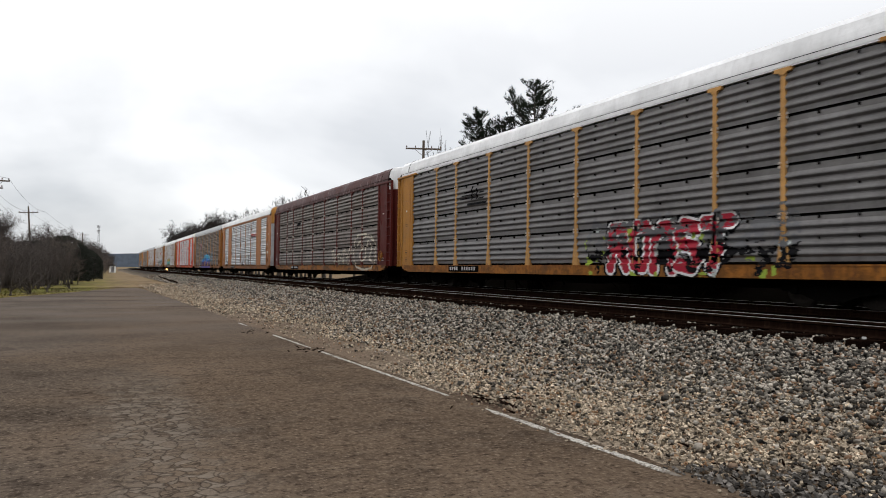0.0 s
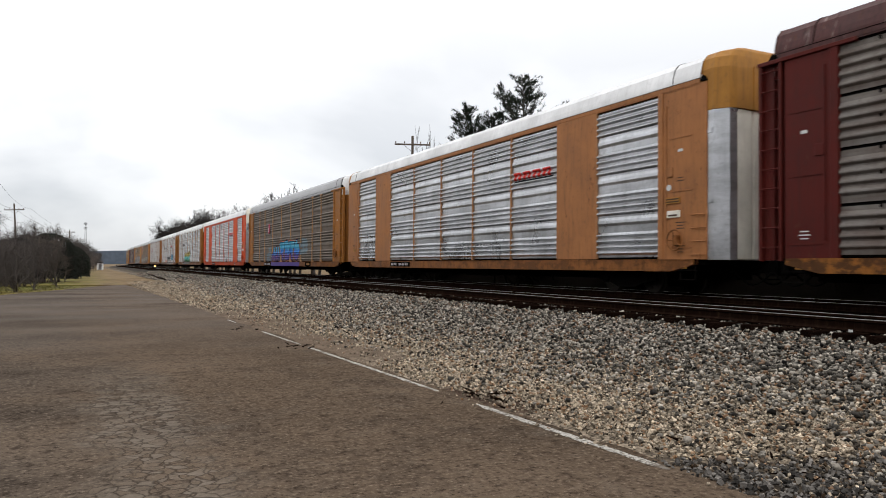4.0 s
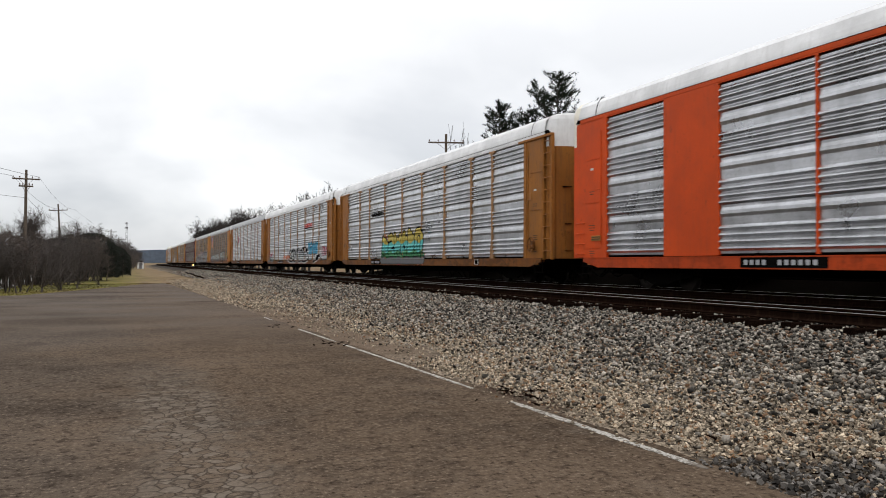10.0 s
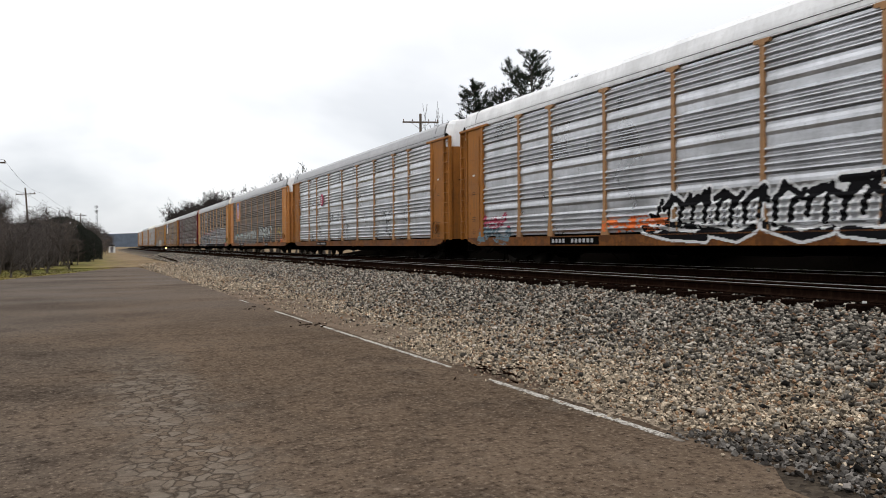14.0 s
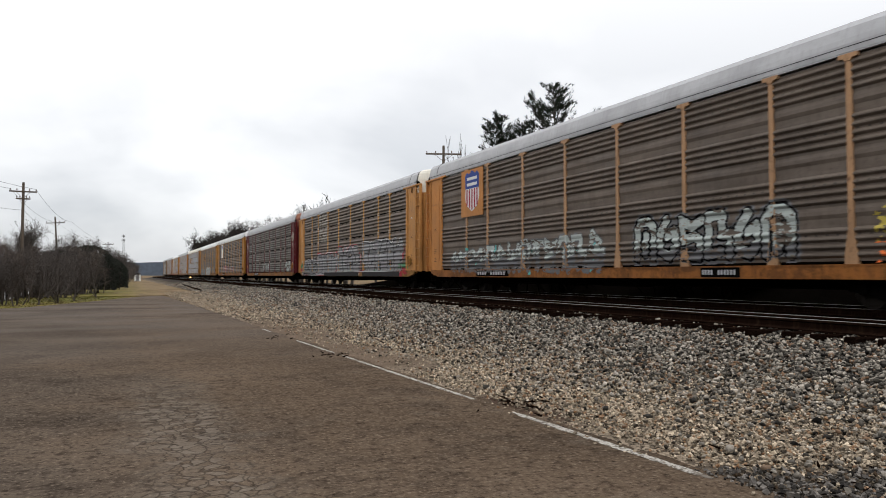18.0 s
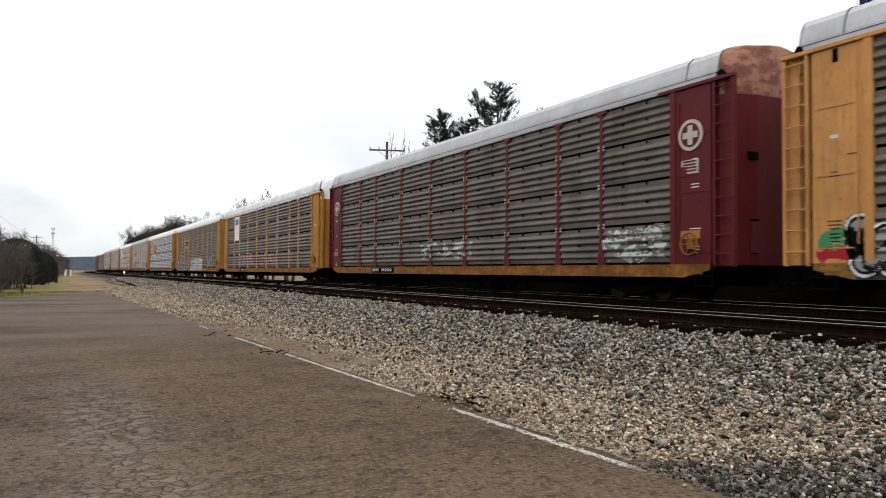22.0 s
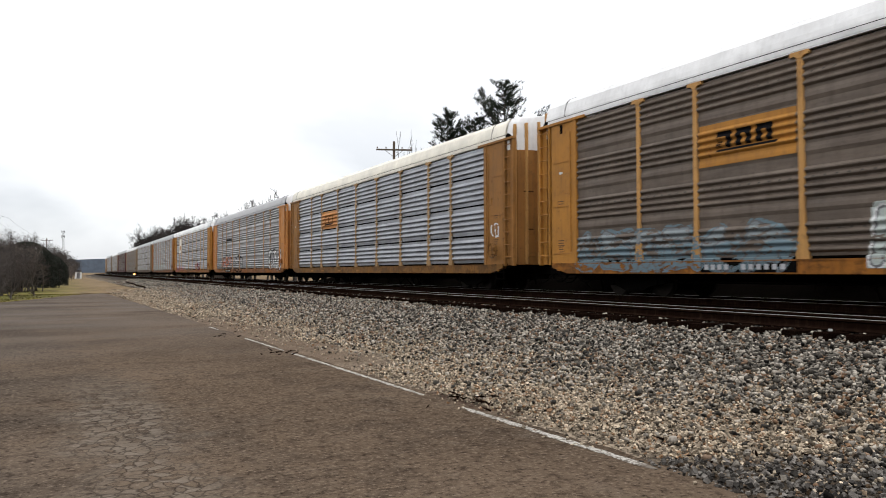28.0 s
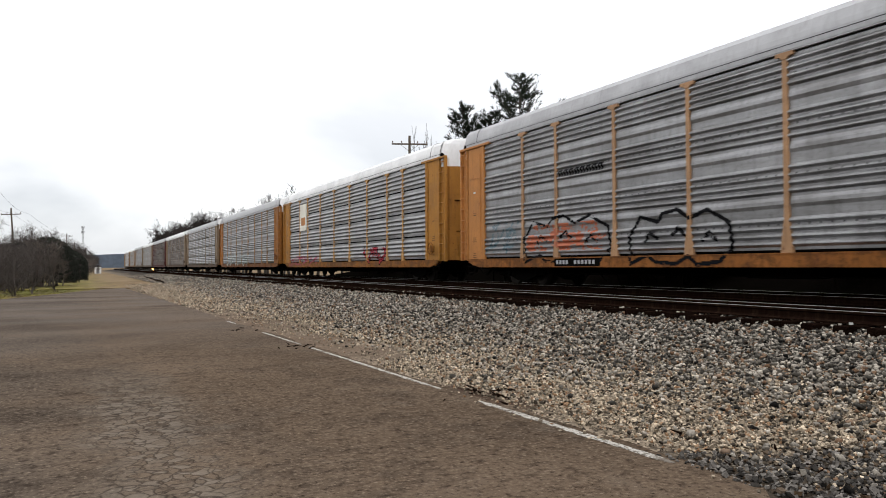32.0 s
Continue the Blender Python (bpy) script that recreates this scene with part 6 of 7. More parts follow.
# car with a yellow name board
c = autorack("covered %s with yellow posts, brown-grey ribbed sides and white roof" % L, "ribbed", Y_DEEP, GAL_BROWN, ROOF_WHITE, ROOF_WHITE)
painted(c, "name_board", [(7.05, 4.40, 3.15, 4.15, Y_DEEP)], "yellow painted field")
word_bars(c, 6.5, 4.85, 3.50, 3.92, 3, S_BLACK, "black emblem of plain bars", S_BLACK)
graffiti(c, 12.0, 4.3, 0.66, 1.85, 101, [(0.55, S_STEEL), (1, S_HAZE)], S_SHADE, S_STEEL, blocks="hdaehg", thick=0.13, edge=0.04, far=0.12, label="faded blue-grey spray-paint piece", cut=0.28)
graffiti(c, 2.9, -4.4, 0.74, 2.0, 102, [(1, S_PALE)], S_SHADE, S_PALE, blocks="gdcefgdhd", thick=0.10, edge=0.045, far=0.10, key=(S_WHITE, 0.04), label="white and grey spray-paint piece", cut=0.08)
graffiti(c, -7.2, -10.6, 1.0, 2.5, 103, [(1, S_HAZE)], None, None, thick=0.20, edge=0.0, label="pale blue-grey spray-paint smear", cut=0.5, paths=[[(0, .5), (.5, .6), (.9, .95)], [(0, .3), (.7, .35)], [(.1, .1), (.9, .15)], [(.5, .7), (1, .2)]])
reporting(c, 7.0, 4.4, 0.66, 0.90)
plate(c, "owner_board", -5.0, -6.9, 0.66, 0.93, M_BLACK, 0.004, [(0.12, 0.36, 0.15, 0.85), (0.40, 0.62, 0.15, 0.85), (0.66, 0.9, 0.15, 0.85)], Y_PALE, "black strip with plain pale bars")
CARS.append(c)
# blue-grey car with an orange name board
c = autorack("covered %s with mustard posts, blue-grey sides and cream roof" % L, "seamed", Y_TAN, GAL_BLUE, ROOF_CREAM, ROOF_WHITE)
painted(c, "name_board", [(7.06, 4.36, 3.155, 4.155, Y_ORANGE)], "orange painted field")
painted(c, "emblem", [(6.50, 5.10, 3.82, 3.90, S_BLACK), (6.50, 6.40, 3.38, 3.86, S_BLACK), (6.50, 5.10, 3.36, 3.44, S_BLACK), (5.86, 5.76, 3.38, 3.86, S_BLACK), (5.20, 5.10, 3.38, 3.86, S_BLACK)], "black emblem of plain strokes")
for yy in (7.0, 4.1, 9.0, 1.3):
    plate(c, "reflector", yy, yy - 0.4, 0.70, 0.78, Y_DEEP, 0.004, label="yellow reflector strip")
graffiti(c, -12.2, -12.75, 1.85, 2.5, 111, [(1, S_WHITE)], None, None, n=1, thick=0.03, edge=0.0, label="small white spray-paint scrawl", cut=0.2)
CARS.append(c)
for car in (CARS[12], CARS[13]):
    for i, x in enumerate((-1.36, -0.98, -0.52, 0.0, 0.52, 0.98, 1.36)):
        yb = 13.27 + 0.42 * max(0.0, 1 - (x / 1.5) ** 2) ** 0.5
        me = shared(("fin", i), lambda: Shape().box(x - 0.03, x + 0.03, yb, yb + 0.15, 0.94, 5.90 - 0.12 * abs(x), 0.008).mesh("door_fin", FADED[Y_DEEP.name]))
        part("door_fin", me, car["ob"])
        part("door_fin", me, car["ob"]).matrix_basis = Matrix.Rotation(math.pi, 4, "Z")
# grey car with thin scrawls
c = autorack("covered %s with orange-yellow posts and dull grey ribbed sides" % L, "ribbed", Y_ORANGE, GAL_GREY, ROOF_GREY, ROOF_WHITE)
word_bars(c, 7.0, 4.7, 3.45, 3.70, 8, S_BLACK, "black emblem of plain bars")
graffiti(c, -8.6, -12.3, 0.63, 2.35, 121, [(1, S_WHITE)], S_BLACK, None, n=5, thick=0.085, edge=0.065, label="white spray-paint piece outlined in black")
graffiti(c, 8.9, 4.7, 1.0, 2.1, 125, [(1, S_CLAY)], None, None, thick=0.16, edge=0.0, label="faint red spray-paint fill", cut=0.55, paths=[[(0, .2), (1, .2)], [(0, .5), (1, .55)], [(.1, .9), (.9, .9)]])
graffiti(c, 9.1, 4.4, 0.70, 2.30, 122, [(1, S_BLACK)], None, None, thick=0.045, edge=0.0, label="thin dark rounded spray-paint outline", cut=0.12, paths=[[(.02, .02), (.0, .55), (.12, .92), (.3, .8), (.36, .95), (.5, 1), (.62, .82), (.78, .95), (.97, .7), (1, .3), (.9, .05), (.7, .0), (.62, .15), (.5, .02), (.3, .05), (.2, .18), (.02, .02)], [(.18, .45), (.22, .6), (.3, .5)], [(.46, .55), (.52, .66), (.58, .52)], [(.74, .42), (.80, .55), (.86, .42)]])
graffiti(c, 3.7, 0.0, 0.64, 2.15, 123, [(1, S_BLACK)], None, None, thick=0.05, edge=0.0, label="thin black rounded spray-paint outline", cut=0.05, paths=[[(.02, .02), (.0, .55), (.12, .92), (.3, .8), (.36, .95), (.5, 1), (.62, .82), (.78, .95), (.97, .7), (1, .3), (.9, .05), (.7, .0), (.62, .15), (.5, .02), (.3, .05), (.2, .18), (.02, .02)], [(.18, .45), (.22, .6), (.3, .5)], [(.46, .55), (.52, .66), (.58, .52)], [(.74, .42), (.80, .55), (.86, .42)]])
graffiti(c, 12.0, 9.4, 1.0, 2.3, 124, [(1, S_STEEL)], None, None, n=3, thick=0.04, edge=0.0, label="dark grey spray-paint scrawl", cut=0.3)
reporting(c, 7.2, 4.9, 0.66, 0.90)
CARS.append(c)
# following cars, seen along the line only
c = autorack("covered %s with yellow posts, grey sides and white roof" % L, "seamed", Y_DEEP, GAL_GREY, ROOF_WHITE, ROOF_WHITE)
plate(c, "white_board", 9.0, 7.4, 3.1, 4.9, ROOF_CREAM, 0.01, [(0.2, 0.8, 0.2, 0.5)], Y_ORANGE, "white board with an orange bar")
graffiti(c, -3.7, -7.0, 0.7, 1.7, 131, [(1, S_RED)], S_BLACK, None, n=3, thick=0.05, edge=0.04, label="red spray-paint scrawl", cut=0.2)
graffiti(c, 12.0, 5.0, 0.7, 1.4, 132, [(1, S_PINK)], None, None, n=5, thick=0.05, edge=0.0, label="faded pink spray-paint scrawl", cut=0.4)
CARS.append(c)
c = autorack("covered %s with yellow posts and pale grey ribbed sides" % L, "ribbed", Y_BROWN, GAL_GREY, ROOF_GREY, ROOF_WHITE)
graffiti(c, 9.5, -1.9, 0.75, 2.1, 141, [(1, S_PALE)], None, None, n=8, thick=0.10, edge=0.0, label="pale spray-paint smear", cut=0.35)
CARS.append(c)
TAIL = [("seamed", Y_DUST, GAL_GREY, ROOF_GREY, "dusty tan posts and grey sides"), ("ribbed", Y_DUST, GAL_RUST, ROOF_WHITE, "dusty tan posts and stained grey sides"),
        ("seamed", MAROON, GAL_DARK, ROOF_GREY, "maroon posts and dark sides"), ("ribbed", Y_DUST, GAL_GREY, ROOF_WHITE, "dull tan posts and grey sides"),
        ("ribbed", Y_DUST, GAL_BLUE, ROOF_GREY, "dusty posts and blue-grey sides"), ("seamed", Y_TAN, GAL_GREY, ROOF_WHITE, "tan posts and dull grey sides"),
        ("ribbed", Y_DUST, GAL_BRIGHT, ROOF_WHITE, "dusty posts and silver sides"), ("ribbed", Y_TAN, GAL_GREY, ROOF_GREY, "tan posts and dusty grey sides"),
        ("seamed", Y_DUST, GAL_BROWN, ROOF_WHITE, "dusty posts and brown sides"), ("ribbed", Y_DUST, GAL_GREY, ROOF_GREY, "dusty posts and grey ribbed sides")]
for kind, body, sheet, roof, words in TAIL:
    CARS.append(autorack("covered %s with %s" % (L, words), kind, body, sheet, roof, ROOF_WHITE))

for i, c in enumerate(CARS[:18]):
    dress_ends(c, 900 + i, S_WHITE if i in (1, 10) else M_INK, i in (9, 10, 11), i in (9, 12))

# ---------------------------------------------------------------- plants


def branchy(seed, height, spread, levels, trunk_r, first=0.25, kids=(4, 6), lean=0.5, least=0.0):
    """Bare branches: trunk shape and twig shape."""
    rnd = random.Random(seed)
    trunk, twigs = Shape(), Shape()

    def grow(p, d, length, r, lev):
        n = 4 if lev < 2 else 2
        q, dd = p.copy(), d.copy()
        for i in range(n):
            dd = (dd + Vector((rnd.uniform(-1, 1), rnd.uniform(-1, 1), rnd.uniform(-0.3, 0.7))) * 0.16).normalized()
            e = q + dd * (length / n)
            r0, r1 = max(least, r * (1 - 0.6 * i / n)), max(least, r * (1 - 0.6 * (i + 1) / n))
            (trunk if lev < 2 else twigs).tube(q, e, r0, r1, n=6 if lev == 0 else (4 if lev == 1 else 3), caps=False)
            if lev < levels and (lev > 0 or (i + 1) / n > first):
                for _ in range(rnd.randint(*kids) if lev < 2 else rnd.randint(1, 3)):
                    a = rnd.uniform(0, 2 * math.pi)
                    side = dd.orthogonal().normalized()
                    side.rotate(Matrix.Rotation(a, 3, dd))
                    nd = (dd * (1 - lean) + side * (lean + 0.25) * spread + Vector((0, 0, 0.25))).normalized()
                    grow(q.lerp(e, rnd.random()), nd, length * rnd.uniform(0.42, 0.62), r1 * 0.68, lev + 1)
            q = e
    grow(Vector((0, 0, -0.1)), Vector((0, 0, 1)), height * 0.62, trunk_r, 0)
    return trunk, twigs


def bare_tree(seed, height, label, mat=M_BARK, twig=M_FARTWIG, **kw):
    t, w = branchy(seed, height, kw.pop("spread", 1.0), kw.pop("levels", 4), kw.pop("trunk_r", height * 0.019), **kw)
    ob = tagged(new("bare_tree"), label, "tree", "bare trees beside the railway")
    part("trunk", t.mesh("trunk", mat), ob)
    part("crown", w.mesh("crown", twig), ob)
    return ob


protos = [bare_tree(100 + i, h, "leafless grey-brown deciduous tree in winter", spread=s, least=0.027) for i, (h, s) in enumerate(((13, 1.0), (15, 1.15), (12, 1.25), (14, 0.9)))]
rnd = random.Random(77)
spots = []
for i in range(84):
    s = 78 + 3.1 * i + rnd.uniform(-3, 3)
    spots.append((20.5 + 0.012 * s + abs(rnd.gauss(0, 4.5)), s))
for i, (x, y) in enumerate(spots):
    k = rnd.uniform(0.64, 0.80) if y < 150 else rnd.uniform(0.80, 1.0)
    if y > 290:
        k = rnd.uniform(0.55, 0.7)
    if y > BEND:
        x += (y - BEND) ** 2 / (2 * RADIUS)
    m = pose(x, y, -0.08, 0, 0, rnd.uniform(0, 360))
    if i < 4:
        t = protos[i]
        t.matrix_basis = m
    else:
        t = copy_thing(protos[i % 4], m)
    t.scale = (k, k, k)
left = [(-8.4, 86), (-5.6, 92), (-11, 98), (-7.5, 112), (-4.2, 118), (-2.2, 140), (-4.5, 150), (-1.2, 185), (0.2, 215), (1.4, 250), (-13, 80), (-16, 92), (-1.5, 260), (3.5, 300)]
thin = [bare_tree(140 + i, h, "leafless open-crowned tree in winter", twig=M_TWIG2, spread=s, least=0.012, first=0.35) for i, (h, s) in enumerate(((13, 0.9), (14, 1.1)))]
for i, (x, y) in enumerate(left):
    t = thin[i] if i < 2 else copy_thing(thin[i % 2], Matrix())
    t.matrix_basis = pose(x, y, -0.08, 0, 0, rnd.uniform(0, 360))
    k = 0.44 + 0.14 * rnd.random()
    t.scale = (k, k, k)
# slim bare saplings beyond the pole
for i, (a, h) in enumerate(((24.3, 11.6), (25.6, 12.4), (26.4, 13.0))):
    t, w = branchy(300 + i, h * 1.10, 0.35, 3, 0.085, first=0.5, kids=(1, 2), lean=0.22, least=0.015)
    ob = tagged(new("sapling"), "slim leafless sapling with upright branches", "tree", "bare saplings")
    part("trunk", t.mesh("trunk", M_BARK), ob)
    part("crown", w.mesh("crown", M_FARTWIG), ob)
    dist = 66 + 2 * i
    ob.matrix_basis = pose(dist * math.sin(radians(a)), dist * math.cos(radians(a)), -0.08)


def pine(seed, height, bare, radius, label, gaps):
    """A pine: trunk, limbs and many needle tufts with an uneven outline."""
    rnd = random.Random(seed)
    trunk, limbs, needles = Shape(), Shape(), []
    pts = [Vector((0.10 * math.sin(i * 1.1), 0.1 * math.cos(i * 1.7), height * i / 10 - 0.1)) for i in range(11)]
    for i in range(10):
        trunk.tube(pts[i], pts[i + 1], 0.24 * (1 - i / 10.5), 0.24 * (1 - (i + 1) / 10.5), n=8, caps=False)
    z = bare
    while z < height - 0.15:
        f = (z - bare) / (height - bare)
        for k in range(rnd.randint(3, 5)):
            a = rnd.uniform(0, 2 * math.pi)
            reach = radius * (0.35 + 0.65 * math.sin(math.pi * min(1, f * 0.8 + 0.22))) * rnd.uniform(0.5, 1.2) * (1 - 0.4 * f)
            if rnd.random() < gaps:
                continue
            up = rnd.uniform(0.2, 0.9)
            p = Vector((0, 0, z))
            e = p + Vector((math.cos(a), math.sin(a), up)) * reach
            mid = p.lerp(e, 0.5) - Vector((0, 0, 0.12 * reach))
            limbs.tube(p, mid, 0.045, 0.03, n=4, caps=False)
            limbs.tube(mid, e, 0.03, 0.012, n=4, caps=False)
            for j in range(max(8, int(reach * 17))):
                w = rnd.uniform(0.2, 1.06)
                c = (p.lerp(mid, w * 2) if w < 0.5 else mid.lerp(e, (w - 0.5) * 2)) + Vector((rnd.gauss(0, 0.15), rnd.gauss(0, 0.15), rnd.gauss(0.05, 0.12)))
                needles.append((c, (e - mid).normalized()))
        z += rnd.uniform(0.30, 0.52)
    V, T = [], []
    for c, way in needles:
        shoot = (way * 0.8 + Vector((rnd.gauss(0, 0.35), rnd.gauss(0, 0.35), rnd.uniform(0.3, 0.9)))).normalized()
        for k in range(18):
            d = (shoot + Vector((rnd.gauss(0, 0.55), rnd.gauss(0, 0.55), rnd.gauss(0, 0.5)))).normalized()
            s = d.orthogonal().normalized() * 0.024
            ln = rnd.uniform(0.18, 0.36)
            o = len(V)
            p = c + shoot * rnd.uniform(-0.12, 0.12)
            V += [p - s, p + s, p + d * ln]
            T.append((o, o + 1, o + 2))
    ob = tagged(new("pine_tree"), label, "tree", "pines beyond the train")
    part("trunk", trunk.mesh("trunk", M_BARK), ob)
    tagged(part("branchwork", limbs.mesh("branchwork", M_BARK), ob), kind="stuff")
    part("needles", fast_mesh("needles", [tuple(v) for v in V], T, M_NEEDLE), ob)
    return ob


pine(11, 16.9, 8.6, 3.5, "tall dark green pine with an open ragged crown", 0.15).matrix_basis = pose(31.6, 50.4, -0.08)
pine(12, 14.6, 7.5, 2.5, "smaller dark green pine beside a taller one", 0.05).matrix_basis = pose(28.0, 53.4, -0.08)
pine(13, 14.3, 9.0, 2.2, "thin dark green pine with sparse tufts", 0.3).matrix_basis = pose(30.2, 52.6, -0.08)


def shrub(seed, w, h, label, twig):
    """A dense leafless shrub: many stems and fine twigs."""
    rnd = random.Random(seed)
    stems, V, T = Shape(), [], []

    def blade(p, q, r):
        d = (q - p)
        a = d.orthogonal().normalized() * r
        b = d.normalized().cross(a)
        o = len(V)
        V.extend([p + a, p - a * 0.5 + b * 0.87, p - a * 0.5 - b * 0.87, q])
        T.extend([(o, o + 1, o + 3), (o + 1, o + 2, o + 3), (o + 2, o, o + 3)])
    for i in range(int(13 * w)):
        base = Vector((rnd.gauss(0, w * 0.30), rnd.gauss(0, 0.7), -0.05))
        top = base + Vector((rnd.gauss(0, 0.35) + base.x * 0.25, rnd.gauss(0, 0.5), h * rnd.uniform(0.6, 1.0)))
        mid = base.lerp(top, 0.5) + Vector((rnd.gauss(0, 0.12), rnd.gauss(0, 0.12), 0))
        stems.tube(base, mid, 0.042, 0.028, n=4, caps=False)
        stems.tube(mid, top, 0.02, 0.008, n=4, caps=False)
        for k in range(84):
            f = rnd.uniform(0.27, 1.0) ** 0.9
            p = base.lerp(mid, f * 2) if f < 0.5 else mid.lerp(top, f * 2 - 1)
            d = Vector((rnd.gauss(0, 1), rnd.gauss(0, 1), rnd.gauss(0.5, 0.6))).normalized()
            q = p + d * rnd.uniform(0.25, 0.7)
            blade(p, q, 0.011)
            for m in range(3):
                s = p.lerp(q, rnd.uniform(0.3, 1))
                d2 = (d + Vector((rnd.gauss(0, 0.7), rnd.gauss(0, 0.7), rnd.gauss(0.1, 0.5)))).normalized()
                blade(s, s + d2 * rnd.uniform(0.15, 0.4), 0.008)
    ob = tagged(new("shrub"), label, "shrub", "hedge of leafless shrubs")
    tagged(part("stem", stems.mesh("stem", twig), ob), kind="stuff")
    tagged(part("crown", fast_mesh("crown", [tuple(v) for v in V], T, twig), ob), kind="stuff")
    return ob


def evergreen(seed, w, h, label):
    rnd = random.Random(seed)
    stems = Shape()
    V, T = [], []
    for i in range(14):
        b = Vector((rnd.gauss(0, w * 0.2), rnd.gauss(0, 0.4), -0.05))
        stems.tube(b, b + Vector((rnd.gauss(0, 0.4), rnd.gauss(0, 0.4), h * 0.8)), 0.05, 0.02, n=5, caps=False)
    for i in range(int(5200 * w / 3)):
        a, u = rnd.uniform(0, 2 * math.pi), rnd.uniform(-0.6, 1)
        r = (1 - max(0, u) ** 2.2) ** 0.5 * (0.72 + 0.28 * rnd.random() ** 0.5) + 0.10 * noise.noise((a * 2, u * 3, seed))
        c = Vector((math.cos(a) * r * w * 0.5, math.sin(a) * r * w * 0.42, h * (0.42 + 0.55 * u)))
        d = Vector((rnd.gauss(0, 1), rnd.gauss(0, 1), rnd.gauss(0, 1))).normalized()
        s = d.orthogonal().normalized()
        k = rnd.uniform(0.07, 0.14)
        o = len(V)
        V += [c - s * k * 0.5, c + s * k * 0.5, c + d * k * 1.6]
        T.append((o, o + 1, o + 2))
    ob = tagged(new("evergreen_bush"), label, "shrub", "evergreen bushes at the end of the hedge")
    tagged(part("stem", stems.mesh("stem", M_BARK), ob), kind="stuff")
    part("leaves", fast_mesh("leaves", [tuple(v) for v in V], T, M_EVERG), ob)
    return ob


sh = [shrub(500 + i, 3.4, 3.1, "dense brown leafless shrub beside the lot", M_TWIG if i else M_TWIG2) for i in range(3)]
rnd = random.Random(15)
hedge = [(-6.5, 43.0), (-8.2, 42), (-11.2, 42), (-5.2, 56), (-7, 50), (-10, 50), (-4.6, 61), (-6.2, 57), (-3.6, 66), (-5.0, 66), (-14, 44)]
for i, (x, y) in enumerate(hedge):
    m = pose(x, y, -0.06, 0, 0, rnd.uniform(0, 360))
    if i < 3:
        t = sh[i]
        t.matrix_basis = m
    else:
        t = copy_thing(sh[i % 3], m)
    k = rnd.uniform(0.9, 1.08)
    t.scale = (k, k, k * (1.0 + 0.004 * (y - 43)))
for i, (x, y, w, h) in enumerate(((-2.5, 67, 4.3, 4.0), (-1.3, 80, 3.6, 3.3), (-4.6, 65.5, 3.8, 3.5))):
    evergreen(600 + i, w, h, "dark rounded evergreen bush at the end of the hedge").matrix_basis = pose(x, y, -0.06)
# low far scrub along the left of the line
for i, (x, y) in enumerate(((-1.4, 120), (-0.9, 135), (-0.6, 150), (-2.8, 128), (-0.2, 168), (0.6, 240), (-2.4, 160))):
    t = copy_thing(sh[i % 3], pose(x, y, -0.06, 0, 0, i * 50))
    t.scale = (1.0, 1.0, 0.95)
# near-black bank, added so the view beneath the train stays dark
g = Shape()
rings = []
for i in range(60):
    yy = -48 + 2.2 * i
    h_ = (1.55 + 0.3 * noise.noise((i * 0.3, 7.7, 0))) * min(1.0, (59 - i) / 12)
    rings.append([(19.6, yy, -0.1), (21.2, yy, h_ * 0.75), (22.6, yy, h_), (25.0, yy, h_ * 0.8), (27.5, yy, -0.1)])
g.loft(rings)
tagged(new("earth_bank", g.mesh("earth_bank", M_BANK_BLACK)), "low near-black bank added beyond the train to darken the gap beneath", "bank", kind="structure")
# low near-black brush on the added bank, darkening the gap beneath the train
bank = [shrub(560 + i, 3.4, 3.1, "near-black tangled brush added beyond the train to darken the gap", M_BRUSH) for i in range(2)]
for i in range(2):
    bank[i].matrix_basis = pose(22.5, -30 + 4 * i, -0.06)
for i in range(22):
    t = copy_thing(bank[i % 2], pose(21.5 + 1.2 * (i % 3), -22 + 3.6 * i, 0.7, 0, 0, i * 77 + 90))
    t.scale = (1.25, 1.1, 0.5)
# young trees with thin trunks before the hedge
for i, (x, y) in enumerate(((-3.2, 45.5), (-2.6, 48.5), (-3.9, 42.6), (-1.6, 55))):
    t, w = branchy(700 + i, 3.6, 0.9, 3, 0.06, first=0.2, kids=(2, 4))
    ob = tagged(new("young_tree"), "young leafless tree on the grass verge", "tree", "young trees on the verge")
    part("trunk", t.mesh("trunk", M_BARK), ob)
    part("crown", w.mesh("crown", M_TWIG2), ob)
    ob.matrix_basis = pose(x, y, -0.08)

# woods added behind the road to darken reflections in the car sides
g = Shape()
rings = []
for i in range(64):
    a_ = i / 63
    x_, y_ = (-24 - 3 * math.sin(a_ * 40), -45 + 205 * a_)
    h_ = 9.5 + 2.2 * noise.noise((i * 0.37, 2.2, 0)) + 1.3 * noise.noise((i * 1.3, 8.2, 0))
    rings.append([(x_, y_, -0.1), (x_ + 1.2, y_, h_ * 0.5), (x_ - 0.6, y_, h_), (x_ - 3.0, y_, h_ * 0.9), (x_ - 6.0, y_, -0.1)])
g.loft(rings)
tagged(new("backdrop_woods", g.mesh("backdrop_woods", plain("light_block_brown", (0.060, 0.050, 0.043), 0.95, 0, 0.45, 0.7, 0.9, 0.3))), "dark wall of woods added to dim reflections in the cars", "woods", kind="structure")

# pale side road behind the hedge
g = Shape()
g.loft([[(-10.6, y_, -0.3), (-6.4, y_, -0.3), (-6.4, y_, -0.028), (-10.6, y_, -0.028)] for y_ in (47.5, 70.0, 150.0)])
tagged(new("side_road", g.mesh("side_road", plain("pale_dusty_asphalt", (0.24, 0.235, 0.23), 0.85, 0, 0.2, 1.5))), "pale dusty side road behind the hedge", "road", kind="structure")

